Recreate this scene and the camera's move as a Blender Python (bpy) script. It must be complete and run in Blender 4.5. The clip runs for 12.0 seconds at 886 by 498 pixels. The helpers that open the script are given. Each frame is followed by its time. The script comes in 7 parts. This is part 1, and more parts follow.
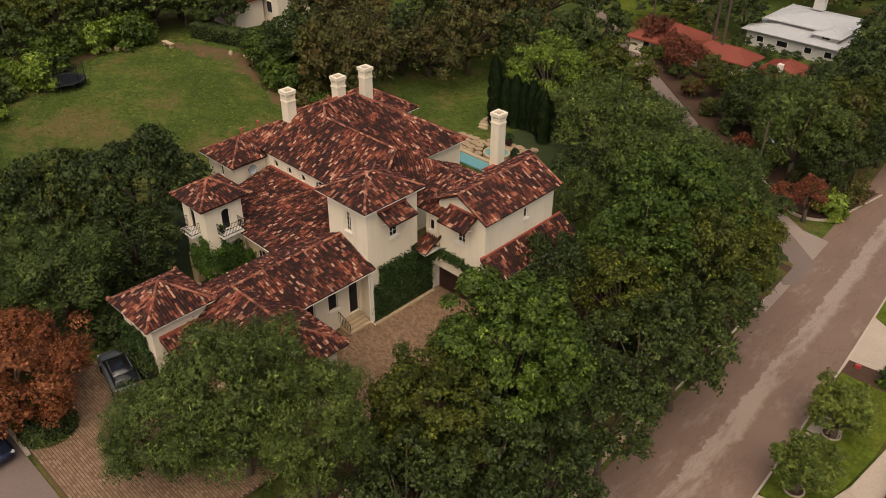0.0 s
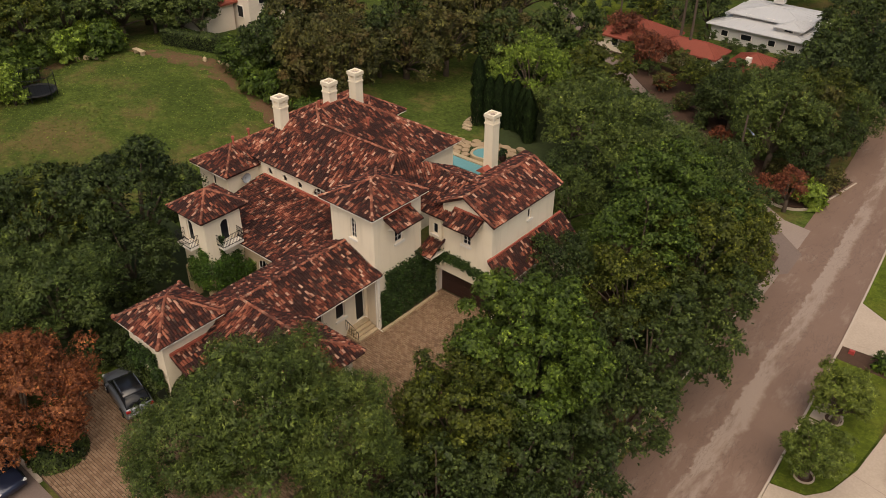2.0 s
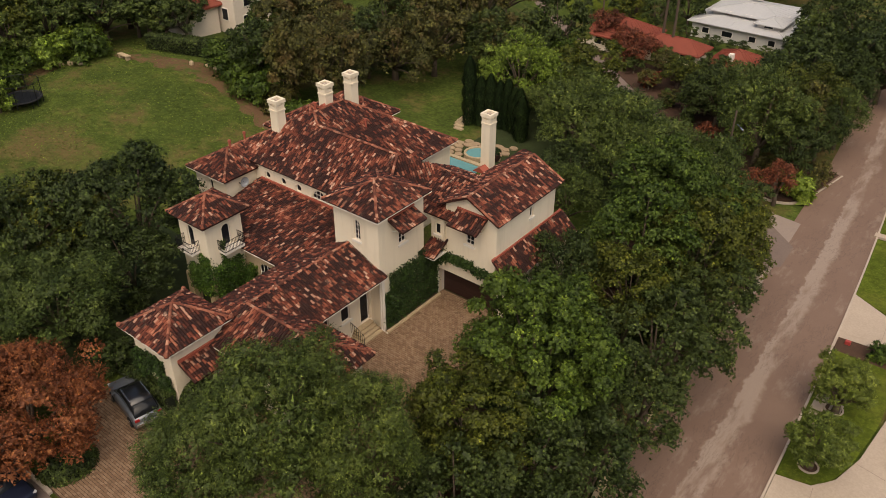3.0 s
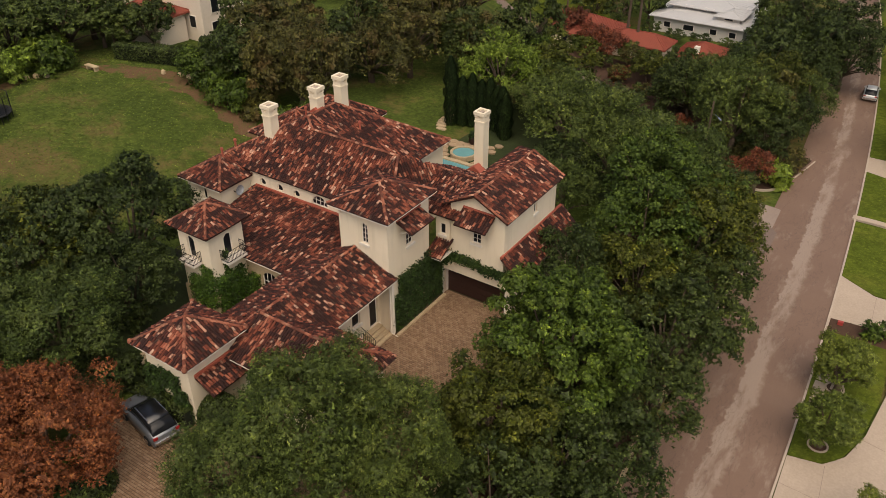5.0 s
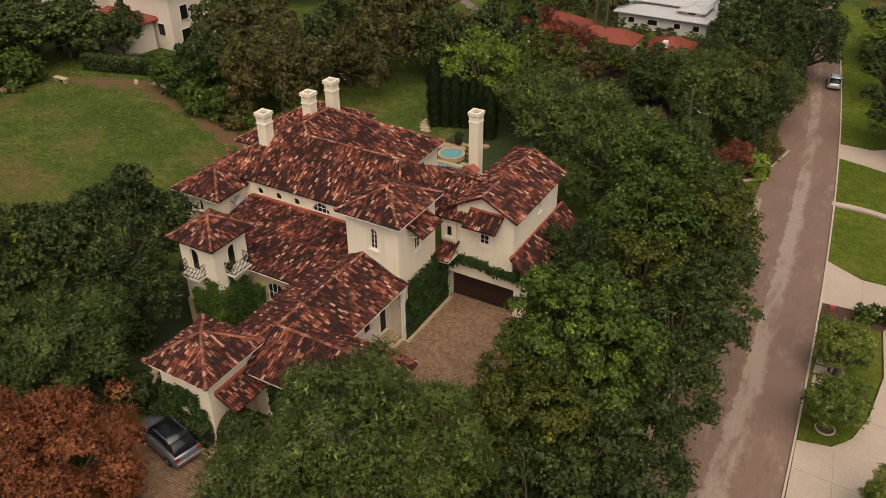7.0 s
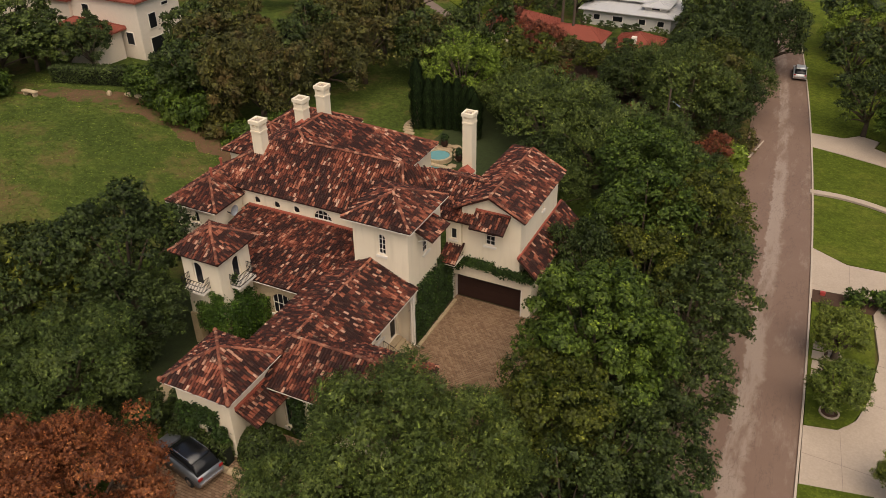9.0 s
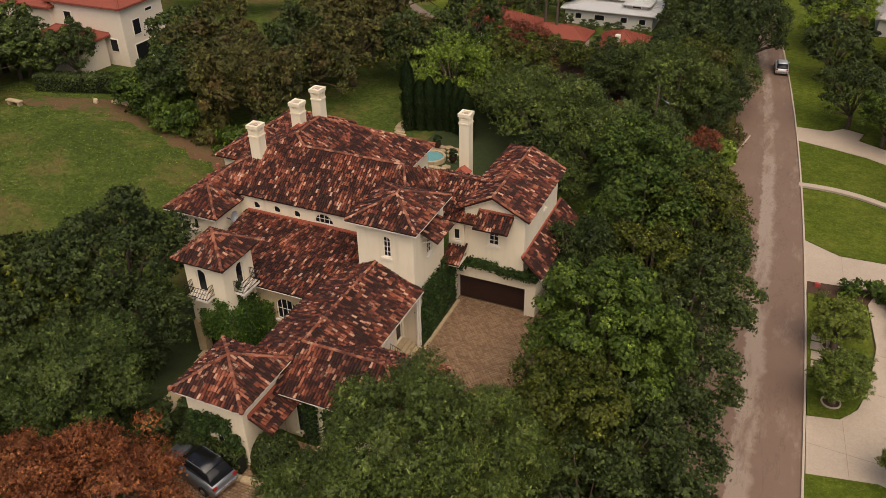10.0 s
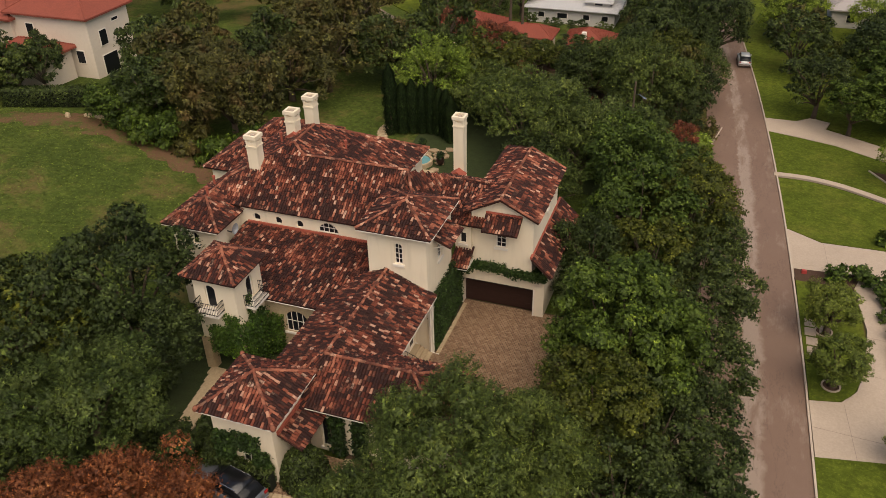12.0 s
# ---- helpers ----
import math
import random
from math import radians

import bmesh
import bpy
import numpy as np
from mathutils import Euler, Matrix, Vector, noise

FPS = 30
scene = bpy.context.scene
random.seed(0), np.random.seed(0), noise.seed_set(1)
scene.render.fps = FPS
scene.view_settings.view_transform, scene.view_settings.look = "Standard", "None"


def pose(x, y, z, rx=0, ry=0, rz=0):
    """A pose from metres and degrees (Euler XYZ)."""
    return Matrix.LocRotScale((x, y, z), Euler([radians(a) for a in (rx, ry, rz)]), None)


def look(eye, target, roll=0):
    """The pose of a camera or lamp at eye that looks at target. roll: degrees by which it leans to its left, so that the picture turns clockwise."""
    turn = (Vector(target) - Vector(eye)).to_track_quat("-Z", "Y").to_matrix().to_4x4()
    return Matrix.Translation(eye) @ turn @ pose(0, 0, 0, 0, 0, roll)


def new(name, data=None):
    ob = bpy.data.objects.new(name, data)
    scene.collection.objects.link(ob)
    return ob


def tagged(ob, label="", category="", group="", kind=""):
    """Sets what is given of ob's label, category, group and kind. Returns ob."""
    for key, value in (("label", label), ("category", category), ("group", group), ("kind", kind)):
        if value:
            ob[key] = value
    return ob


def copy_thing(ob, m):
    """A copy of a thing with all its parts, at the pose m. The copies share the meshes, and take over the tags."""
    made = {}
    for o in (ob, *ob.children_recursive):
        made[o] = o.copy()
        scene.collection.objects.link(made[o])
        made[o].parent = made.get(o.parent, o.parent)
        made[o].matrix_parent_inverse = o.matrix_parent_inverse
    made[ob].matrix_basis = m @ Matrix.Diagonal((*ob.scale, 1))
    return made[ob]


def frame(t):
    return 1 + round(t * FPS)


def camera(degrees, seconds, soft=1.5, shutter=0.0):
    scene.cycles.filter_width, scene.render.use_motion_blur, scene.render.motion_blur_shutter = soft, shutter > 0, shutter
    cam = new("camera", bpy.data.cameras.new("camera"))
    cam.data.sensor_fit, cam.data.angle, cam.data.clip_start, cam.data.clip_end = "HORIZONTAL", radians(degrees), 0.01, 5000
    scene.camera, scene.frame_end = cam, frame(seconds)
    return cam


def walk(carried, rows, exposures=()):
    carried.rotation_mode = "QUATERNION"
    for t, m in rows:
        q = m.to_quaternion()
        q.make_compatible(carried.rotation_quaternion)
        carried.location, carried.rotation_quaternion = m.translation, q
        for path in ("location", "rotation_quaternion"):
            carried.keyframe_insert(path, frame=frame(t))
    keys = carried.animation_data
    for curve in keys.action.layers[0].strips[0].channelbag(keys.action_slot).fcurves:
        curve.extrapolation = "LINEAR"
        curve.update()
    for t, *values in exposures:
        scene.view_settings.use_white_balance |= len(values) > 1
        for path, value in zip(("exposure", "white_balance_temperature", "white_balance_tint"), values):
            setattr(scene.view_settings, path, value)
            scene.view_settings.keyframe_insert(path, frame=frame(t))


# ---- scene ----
cam = camera(57.0, 12.0, 0.35)
PATH = [
    (0, (36.524, -37.715, 37.519), (35.365, -36.504, 36.428), 0.4),
    (0.5, (35.579, -38.234, 37.477), (34.443, -37.002, 36.386), 0.6),
    (1, (34.956, -38.755, 37.494), (33.839, -37.506, 36.403), 0.5),
    (1.5, (34.224, -39.287, 37.516), (33.127, -38.019, 36.425), 0.4),
    (2, (33.504, -39.827, 37.552), (32.428, -38.543, 36.461), 0.4),
    (2.5, (32.816, -40.521, 37.523), (31.761, -39.217, 36.433), 0.3),
    (3, (31.946, -41.056, 37.474), (30.914, -39.733, 36.384), 0.3),
    (5, (28.626, -43.206, 37.089), (27.688, -41.812, 36.006), -0.1),
    (5.5, (27.731, -43.661, 37.045), (26.817, -42.25, 35.963), -0.2),
    (6, (26.716, -44.087, 36.904), (25.827, -42.658, 35.824), -0.2),
    (6.5, (25.954, -44.491, 36.976), (25.088, -43.048, 35.894), -0.4),
    (7, (25.087, -44.874, 37.0), (24.245, -43.418, 35.917), -0.4),
    (9, (21.653, -46.205, 36.878), (20.908, -44.696, 35.797), -0.7),
    (9.5, (20.858, -46.553, 36.821), (20.137, -45.033, 35.741), -0.9),
    (10, (19.952, -46.912, 36.793), (19.256, -45.378, 35.715), -1.1),
    (10.5, (18.969, -47.219, 36.72), (18.299, -45.672, 35.643), -1.1),
    (11, (17.952, -47.486, 36.744), (17.311, -45.928, 35.666), -1.2),
    (11.5, (16.961, -47.815, 36.847), (16.349, -46.246, 35.768), -1.3),
    (12, (15.994, -48.095, 36.998), (15.412, -46.516, 35.918), -1.3),
]
walk(cam, [(t, look(eye, target, roll)) for t, eye, target, roll in PATH], [(0.0, 0.08, 7350, 10), (12.0, 0.08, 7350, 10)])

# ---- light ----
world = bpy.data.worlds.new("overcast_sky")
scene.world = world
world.use_nodes = True
wn = world.node_tree
sky = wn.nodes.new("ShaderNodeTexSky")
sky.sky_type, sky.sun_disc = "NISHITA", False
sky.sun_elevation, sky.sun_rotation = radians(58), radians(150)
sky.air_density, sky.dust_density = 1.0, 4.0
wn.links.new(sky.outputs["Color"], wn.nodes["Background"].inputs["Color"])
wn.nodes["Background"].inputs["Strength"].default_value = 0.12
sun = new("sun", bpy.data.lights.new("sun", "SUN"))
sun.data.energy, sun.data.angle, sun.data.color = 2.4, radians(75), (1.0, 0.93, 0.86)
sun.matrix_world = look((0, 0, 60), (-22, 27, 0))


# ---- materials ----
def material(name, rough=0.8, metallic=0.0, spec=0.3):
    m = bpy.data.materials.new(name)
    m.use_nodes = True
    t = m.node_tree
    b = t.nodes["Principled BSDF"]
    b.inputs["Roughness"].default_value, b.inputs["Metallic"].default_value = rough, metallic
    b.inputs["Specular IOR Level"].default_value = spec
    return m, t, b


def coords(t, kind="Object"):
    return t.nodes.new("ShaderNodeTexCoord").outputs[kind]


def world_place(t):
    return t.nodes.new("ShaderNodeNewGeometry").outputs["Position"]


def noise_at(t, vec, scale, detail=3.0, rough=0.55, stretch=None):
    n = t.nodes.new("ShaderNodeTexNoise")
    n.inputs["Scale"].default_value, n.inputs["Detail"].default_value, n.inputs["Roughness"].default_value = scale, detail, rough
    if stretch:
        mp = t.nodes.new("ShaderNodeMapping")
        mp.inputs["Scale"].default_value = stretch
        t.links.new(vec, mp.inputs["Vector"])
        vec = mp.outputs["Vector"]
    t.links.new(vec, n.inputs["Vector"])
    return n.outputs["Fac"]


def ramp(t, fac, stops):
    r = t.nodes.new("ShaderNodeValToRGB")
    e = r.color_ramp.elements
    e[0].position, e[0].color = stops[0][0], (*stops[0][1], 1)
    e[1].position, e[1].color = stops[-1][0], (*stops[-1][1], 1)
    for pos, col in stops[1:-1]:
        k = e.new(pos)
        k.color = (*col, 1)
    t.links.new(fac, r.inputs["Fac"])
    return r.outputs["Color"]


def mix(t, fac, a, b, how="MIX"):
    n = t.nodes.new("ShaderNodeMix")
    n.data_type, n.blend_type = "RGBA", how
    for sock, v in ((n.inputs[0], fac), (n.inputs[6], a), (n.inputs[7], b)):
        if isinstance(v, (int, float)):
            sock.default_value = v
        elif isinstance(v, tuple):
            sock.default_value = (*v, 1)
        else:
            t.links.new(v, sock)
    return n.outputs[2]


def bump(t, b, height, strength=0.3, distance=0.02):
    n = t.nodes.new("ShaderNodeBump")
    n.inputs["Strength"].default_value, n.inputs["Distance"].default_value = strength, distance
    t.links.new(height, n.inputs["Height"])
    t.links.new(n.outputs["Normal"], b.inputs["Normal"])


def plain(name, col, rough=0.7, metallic=0.0, vary=0.25, scale=3.0, fine=40.0):
    m, t, b = material(name, rough, metallic)
    p = coords(t)
    dark = tuple(c * (1 - vary) for c in col)
    lite = tuple(min(1, c * (1 + vary)) for c in col)
    c = mix(t, noise_at(t, p, scale, 4), dark, lite)
    c = mix(t, 0.35, c, ramp(t, noise_at(t, p, fine, 2), [(0.3, dark), (0.7, lite)]))
    t.links.new(c, b.inputs["Base Color"])
    bump(t, b, noise_at(t, p, fine, 3), 0.2, 0.01)
    return m


def stucco_material():
    m, t, b = material("cream_stucco", 0.9)
    p = world_place(t)
    c = mix(t, noise_at(t, p, 0.5, 4), (0.70, 0.595, 0.445), (0.80, 0.70, 0.55))
    streak = noise_at(t, p, 1.0, 4, 0.6, (1.6, 1.6, 0.18))
    c = mix(t, ramp(t, streak, [(0.52, (0, 0, 0)), (0.8, (0.35, 0.35, 0.35))]), c, (0.46, 0.38, 0.28))
    t.links.new(c, b.inputs["Base Color"])
    bump(t, b, noise_at(t, p, 22, 4), 0.35, 0.02)
    return m


def tile_material(name, single=False):
    """Old clay barrel tiles: every tile its own shade, with lichen-dark patches over the slope."""
    m, t, b = material(name, 0.85, 0.0, 0.2)
    if single:
        rnd = t.nodes.new("ShaderNodeObjectInfo").outputs["Random"]
    else:
        rnd = t.nodes.new("ShaderNodeNewGeometry").outputs["Random Per Island"]
    p = world_place(t)
    c = ramp(t, rnd, [(0.0, (0.045, 0.015, 0.012)), (0.22, (0.10, 0.028, 0.018)), (0.5, (0.185, 0.050, 0.030)), (0.74, (0.285, 0.088, 0.052)), (0.9, (0.42, 0.17, 0.105)), (0.98, (0.58, 0.36, 0.26))])
    patch = ramp(t, noise_at(t, p, 0.55, 7, 0.74), [(0.40, (0, 0, 0)), (0.50, (0.97, 0.97, 0.97))])
    rnd2 = t.nodes.new("ShaderNodeMath")
    rnd2.operation = "FRACT"
    k = t.nodes.new("ShaderNodeMath")
    k.operation = "MULTIPLY"
    k.inputs[1].default_value = 7.31
    t.links.new(rnd, k.inputs[0])
    t.links.new(k.outputs[0], rnd2.inputs[0])
    keep = ramp(t, rnd2.outputs[0], [(0.55, (1, 1, 1)), (0.85, (0.1, 0.1, 0.1))])
    c = mix(t, mix(t, 1.0, patch, keep, "MULTIPLY"), c, (0.026, 0.012, 0.011))
    spots = ramp(t, noise_at(t, p, 9.0, 3, 0.6), [(0.5, (0, 0, 0)), (0.7, (0.5, 0.5, 0.5))])
    c = mix(t, spots, c, (0.045, 0.020, 0.016))
    t.links.new(c, b.inputs["Base Color"])
    bump(t, b, noise_at(t, p, 30, 3), 0.3, 0.01)
    return m


def leaf_material(name, dark, mid, lite, scale=0.5, warm=None):
    """Leaves: each its own shade, random clumps of darker and lighter tone, and each tree a little apart from its
    neighbours.
    """
    m, t, b = material(name, 0.6, 0.0, 0.22)
    geo = t.nodes.new("ShaderNodeNewGeometry")
    p = coords(t)
    twig = mix(t, 0.5, noise_at(t, p, 1.0, 3, 0.6), noise_at(t, p, 3.4, 2, 0.5))
    c = ramp(t, twig, [(0.36, tuple(v * 0.75 for v in dark)), (0.48, tuple(v * 0.85 for v in mid)), (0.55, mid), (0.64, tuple(v * 1.15 for v in lite))])
    leaf = ramp(t, geo.outputs["Random Per Island"], [(0.0, (0.55, 0.55, 0.55)), (0.6, (1.0, 1.0, 0.95)), (0.88, (1.4, 1.4, 1.15)), (1.0, (2.3, 2.2, 1.6))])
    c = mix(t, 1.0, c, leaf, "MULTIPLY")
    tree_shade = ramp(t, t.nodes.new("ShaderNodeObjectInfo").outputs["Random"], [(0.0, (0.74, 0.80, 0.70)), (0.5, (0.95, 0.97, 0.84)), (1.0, (1.18, 1.15, 0.92))])
    c = mix(t, 1.0, c, tree_shade, "MULTIPLY")
    c = mix(t, ramp(t, noise_at(t, p, scale, 3), [(0.45, (0, 0, 0)), (0.72, (0.3, 0.3, 0.3))]), c, lite)
    if warm:
        w = noise_at(t, p, 0.35, 4, 0.6)
        c = mix(t, ramp(t, w, [(0.5, (0, 0, 0)), (0.68, (0.8, 0.8, 0.8))]), c, warm)
    t.links.new(c, b.inputs["Base Color"])
    tr = t.nodes.new("ShaderNodeBsdfTranslucent")
    t.links.new(c, tr.inputs["Color"])
    ms = t.nodes.new("ShaderNodeMixShader")
    ms.inputs[0].default_value = 0.12
    t.links.new(b.outputs[0], ms.inputs[1])
    t.links.new(tr.outputs[0], ms.inputs[2])
    t.links.new(ms.outputs[0], t.nodes["Material Output"].inputs["Surface"])
    return m


def grass_material(name, a, bcol, dry, amount=0.6):
    m, t, b = material(name, 0.95, 0.0, 0.1)
    p = world_place(t)
    c = mix(t, ramp(t, noise_at(t, p, 0.22, 6, 0.68), [(0.4, (0, 0, 0)), (0.6, (1, 1, 1))]), a, bcol)
    c = mix(t, ramp(t, noise_at(t, p, 1.4, 6, 0.75), [(0.42, (0.75, 0.75, 0.75)), (0.6, (0, 0, 0))]), c, tuple(v * 0.5 for v in a))
    c = mix(t, ramp(t, noise_at(t, p, 3.2, 4, 0.7), [(0.52, (0, 0, 0)), (0.7, (0.7, 0.7, 0.7))]), c, tuple(v * 1.35 for v in bcol))
    d = ramp(t, noise_at(t, p, 0.11, 7, 0.72), [(0.50, (0, 0, 0)), (0.62, (amount, amount, amount))])
    c = mix(t, d, c, dry)
    fine = noise_at(t, p, 14, 3, 0.7)
    c = mix(t, ramp(t, fine, [(0.35, (0.5, 0.5, 0.5)), (0.7, (0, 0, 0))]), c, tuple(v * 0.4 for v in bcol))
    t.links.new(c, b.inputs["Base Color"])
    bump(t, b, fine, 0.8, 0.06)
    return m


def road_material():
    m, t, b = material("worn_asphalt", 0.75, 0.0, 0.3)
    p = coords(t)
    c = mix(t, noise_at(t, p, 0.25, 4), (0.165, 0.102, 0.074), (0.218, 0.143, 0.105))
    # pale worn strip along the crown of the road, with ragged edges
    sep = t.nodes.new("ShaderNodeSeparateXYZ")
    uv = t.nodes.new("ShaderNodeUVMap")
    t.links.new(uv.outputs[0], sep.inputs[0])
    wob = t.nodes.new("ShaderNodeMath")
    wob.operation = "MULTIPLY_ADD"
    wob.inputs[1].default_value = 0.20
    t.links.new(noise_at(t, p, 0.5, 6, 0.7), wob.inputs[0])
    t.links.new(sep.outputs["X"], wob.inputs[2])
    band = ramp(t, wob.outputs[0], [(0.0, (0, 0, 0)), (0.575, (0, 0, 0)), (0.59, (0.9, 0.9, 0.9)), (0.72, (0.85, 0.85, 0.85)), (0.77, (0, 0, 0)), (1.0, (0, 0, 0))])
    brk = ramp(t, noise_at(t, p, 0.35, 6, 0.7, (1, 0.25, 1)), [(0.40, (0.12, 0.12, 0.12)), (0.50, (1, 1, 1))])
    c = mix(t, mix(t, 1.0, band, brk, "MULTIPLY"), c, (0.33, 0.255, 0.205))
    blots = ramp(t, noise_at(t, p, 0.6, 7, 0.78, (1, 0.3, 1)), [(0.55, (0, 0, 0)), (0.66, (0.6, 0.6, 0.6))])
    c = mix(t, blots, c, (0.31, 0.235, 0.19))
    cracks = ramp(t, noise_at(t, p, 0.22, 8, 0.72, (1.6, 0.5, 1)), [(0.490, (0, 0, 0)), (0.4965, (0.6, 0.6, 0.6)), (0.503, (0, 0, 0))])
    c = mix(t, cracks, c, (0.075, 0.050, 0.040))
    grit = noise_at(t, p, 25, 3, 0.7)
    c = mix(t, ramp(t, grit, [(0.35, (0.3, 0.3, 0.3)), (0.65, (0, 0, 0))]), c, (0.09, 0.062, 0.052))
    t.links.new(c, b.inputs["Base Color"])
    bump(t, b, grit, 0.4, 0.01)
    return m


def glass_material():
    m, t, b = material("window_glass", 0.08, 0.0, 0.2)
    b.inputs["Base Color"].default_value = (0.012, 0.013, 0.015, 1)
    bump(t, b, noise_at(t, coords(t), 1.5, 2), 0.05, 0.01)
    return m


STUCCO, TILE, TILE_ONE = stucco_material(), tile_material("old_clay_tile"), tile_material("old_clay_tile_single", True)
# bed under the tiles; near-black paints the shade in the gaps between them
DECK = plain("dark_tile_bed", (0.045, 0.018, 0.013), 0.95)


def ridge_material():
    m, t, b = material("ridge_tile_clay", 0.85, 0.0, 0.2)
    p = world_place(t)
    c = ramp(t, t.nodes.new("ShaderNodeNewGeometry").outputs["Random Per Island"], [(0.0, (0.13, 0.040, 0.026)), (0.4, (0.24, 0.080, 0.048)), (0.75, (0.36, 0.14, 0.085)), (1.0, (0.52, 0.30, 0.20))])
    c = mix(t, ramp(t, noise_at(t, p, 1.3, 5, 0.7), [(0.45, (0, 0, 0)), (0.62, (0.75, 0.75, 0.75))]), c, (0.06, 0.026, 0.02))
    t.links.new(c, b.inputs["Base Color"])
    bump(t, b, noise_at(t, p, 30, 3), 0.3, 0.01)
    return m


CAP = ridge_material()
FLASH = plain("red_flashing", (0.33, 0.085, 0.055), 0.7, 0, 0.15)
TRIM = plain("white_trim", (0.72, 0.66, 0.58), 0.6, 0, 0.08)
STONE = plain("limestone", (0.42, 0.32, 0.20), 0.9, 0, 0.35, 1.6, 9)
GLASS = glass_material()
DARKROOM = plain("dark_interior", (0.02, 0.017, 0.014), 0.9)
IRON = plain("black_iron", (0.018, 0.018, 0.02), 0.5, 0.6)
WOOD_DARK = plain("dark_stained_wood", (0.035, 0.016, 0.012), 0.55, 0, 0.3, 1.5, 25)
BARK = plain("bark", (0.085, 0.062, 0.045), 0.95, 0, 0.4, 3, 18)
CONCRETE = plain("pale_concrete", (0.40, 0.32, 0.25), 0.9, 0, 0.2, 0.35, 6)
KERB = plain("kerb_concrete", (0.43, 0.35, 0.28), 0.9, 0, 0.2, 0.5, 8)
GROUND = grass_material("lawn_grass", (0.056, 0.084, 0.017), (0.112, 0.148, 0.028), (0.165, 0.100, 0.050), 0.8)
GRASS_R = grass_material("watered_grass", (0.085, 0.115, 0.014), (0.130, 0.165, 0.020), (0.15, 0.14, 0.03), 0.4)
ROAD = road_material()
MULCH = plain("mulch", (0.065, 0.035, 0.022), 0.95, 0, 0.4, 2, 12)
WATER = plain("pool_water", (0.13, 0.30, 0.31), 0.08, 0, 0.12, 0.6, 3)
CONCRETE_GREY = plain("grey_concrete", (0.27, 0.21, 0.175), 0.9, 0, 0.2, 0.4, 6)
ROAD_SIDE = plain("lane_asphalt", (0.17, 0.125, 0.105), 0.85, 0, 0.25, 0.3, 8)


def paver_material(name, single=False):
    m, t, b = material(name, 0.85)
    rnd = t.nodes.new("ShaderNodeObjectInfo").outputs["Random"] if single else t.nodes.new("ShaderNodeNewGeometry").outputs["Random Per Island"]
    p = world_place(t)
    c = ramp(t, rnd, [(0.0, (0.175, 0.105, 0.062)), (0.5, (0.240, 0.150, 0.090)), (1.0, (0.290, 0.190, 0.120))])
    c = mix(t, ramp(t, noise_at(t, p, 0.5, 5), [(0.4, (0, 0, 0)), (0.7, (0.35, 0.35, 0.35))]), c, (0.18, 0.112, 0.072))
    t.links.new(c, b.inputs["Base Color"])
    bump(t, b, noise_at(t, p, 40, 3), 0.3, 0.01)
    return m


PAVER, PAVER_ONE = paver_material("clay_paver"), paver_material("clay_paver_single", True)
SAND = plain("joint_sand", (0.085, 0.054, 0.036), 0.95)


# ---- mesh helpers ----
class Geo:
    """Collects vertices and faces for one mesh."""

    def __init__(self):
        self.v, self.f = [], []

    def add(self, verts, faces):
        n = len(self.v)
        self.v += [tuple(p) for p in verts]
        self.f += [tuple(n + i for i in f) for f in faces]
        return self

    def box(self, x0, y0, z0, x1, y1, z1):
        v = [(x, y, z) for z in (z0, z1) for x, y in ((x0, y0), (x1, y0), (x1, y1), (x0, y1))]
        return self.add(v, [(3, 2, 1, 0), (4, 5, 6, 7), (0, 1, 5, 4), (1, 2, 6, 5), (2, 3, 7, 6), (3, 0, 4, 7)])

    def prism(self, poly, low, high):
        """A polygon (x, y), counter-clockwise, from height low to high."""
        n = len(poly)
        v = [(x, y, low) for x, y in poly] + [(x, y, high) for x, y in poly]
        f = [tuple(range(n - 1, -1, -1)), tuple(range(n, 2 * n))]
        return self.add(v, f + [(i, (i + 1) % n, n + (i + 1) % n, n + i) for i in range(n)])

    def tube(self, points, radii, sides=8):
        rings = []
        for i, p in enumerate(points):
            a = Vector(points[max(i - 1, 0)])
            b = Vector(points[min(i + 1, len(points) - 1)])
            d = (b - a).normalized() if (b - a).length > 1e-6 else Vector((0, 0, 1))
            u = d.orthogonal().normalized()
            w = d.cross(u)
            rings.append([Vector(p) + radii[i] * (math.cos(k * math.tau / sides) * u + math.sin(k * math.tau / sides) * w) for k in range(sides)])
        f = []
        for i in range(len(rings) - 1):
            for k in range(sides):
                f.append((i * sides + k, i * sides + (k + 1) % sides, (i + 1) * sides + (k + 1) % sides, (i + 1) * sides + k))
        f.append(tuple(range(sides - 1, -1, -1)))
        f.append(tuple(range((len(rings) - 1) * sides, len(rings) * sides)))
        return self.add([p for r in rings for p in r], f)

    def mesh(self, name, mat, bevel=0.0, smooth=False):
        me = bpy.data.meshes.new(name)
        me.from_pydata(self.v, [], self.f)
        if bevel:
            bm = bmesh.new()
            bm.from_mesh(me)
            bmesh.ops.recalc_face_normals(bm, faces=bm.faces)
            bmesh.ops.bevel(bm, geom=bm.edges[:], offset=bevel, segments=2, affect="EDGES", clamp_overlap=True)
            bm.to_mesh(me)
            bm.free()
        if smooth:
            me.polygons.foreach_set("use_smooth", [True] * len(me.polygons))
        me.materials.append(mat)
        me.update()
        return me


def part(name, geo, mat, parent=None, label="", bevel=0.0, smooth=False):
    me = geo if isinstance(geo, bpy.types.Mesh) else geo.mesh(name, mat, bevel, smooth)
    ob = new(name, me)
    ob.parent = parent
    return tagged(ob, label)


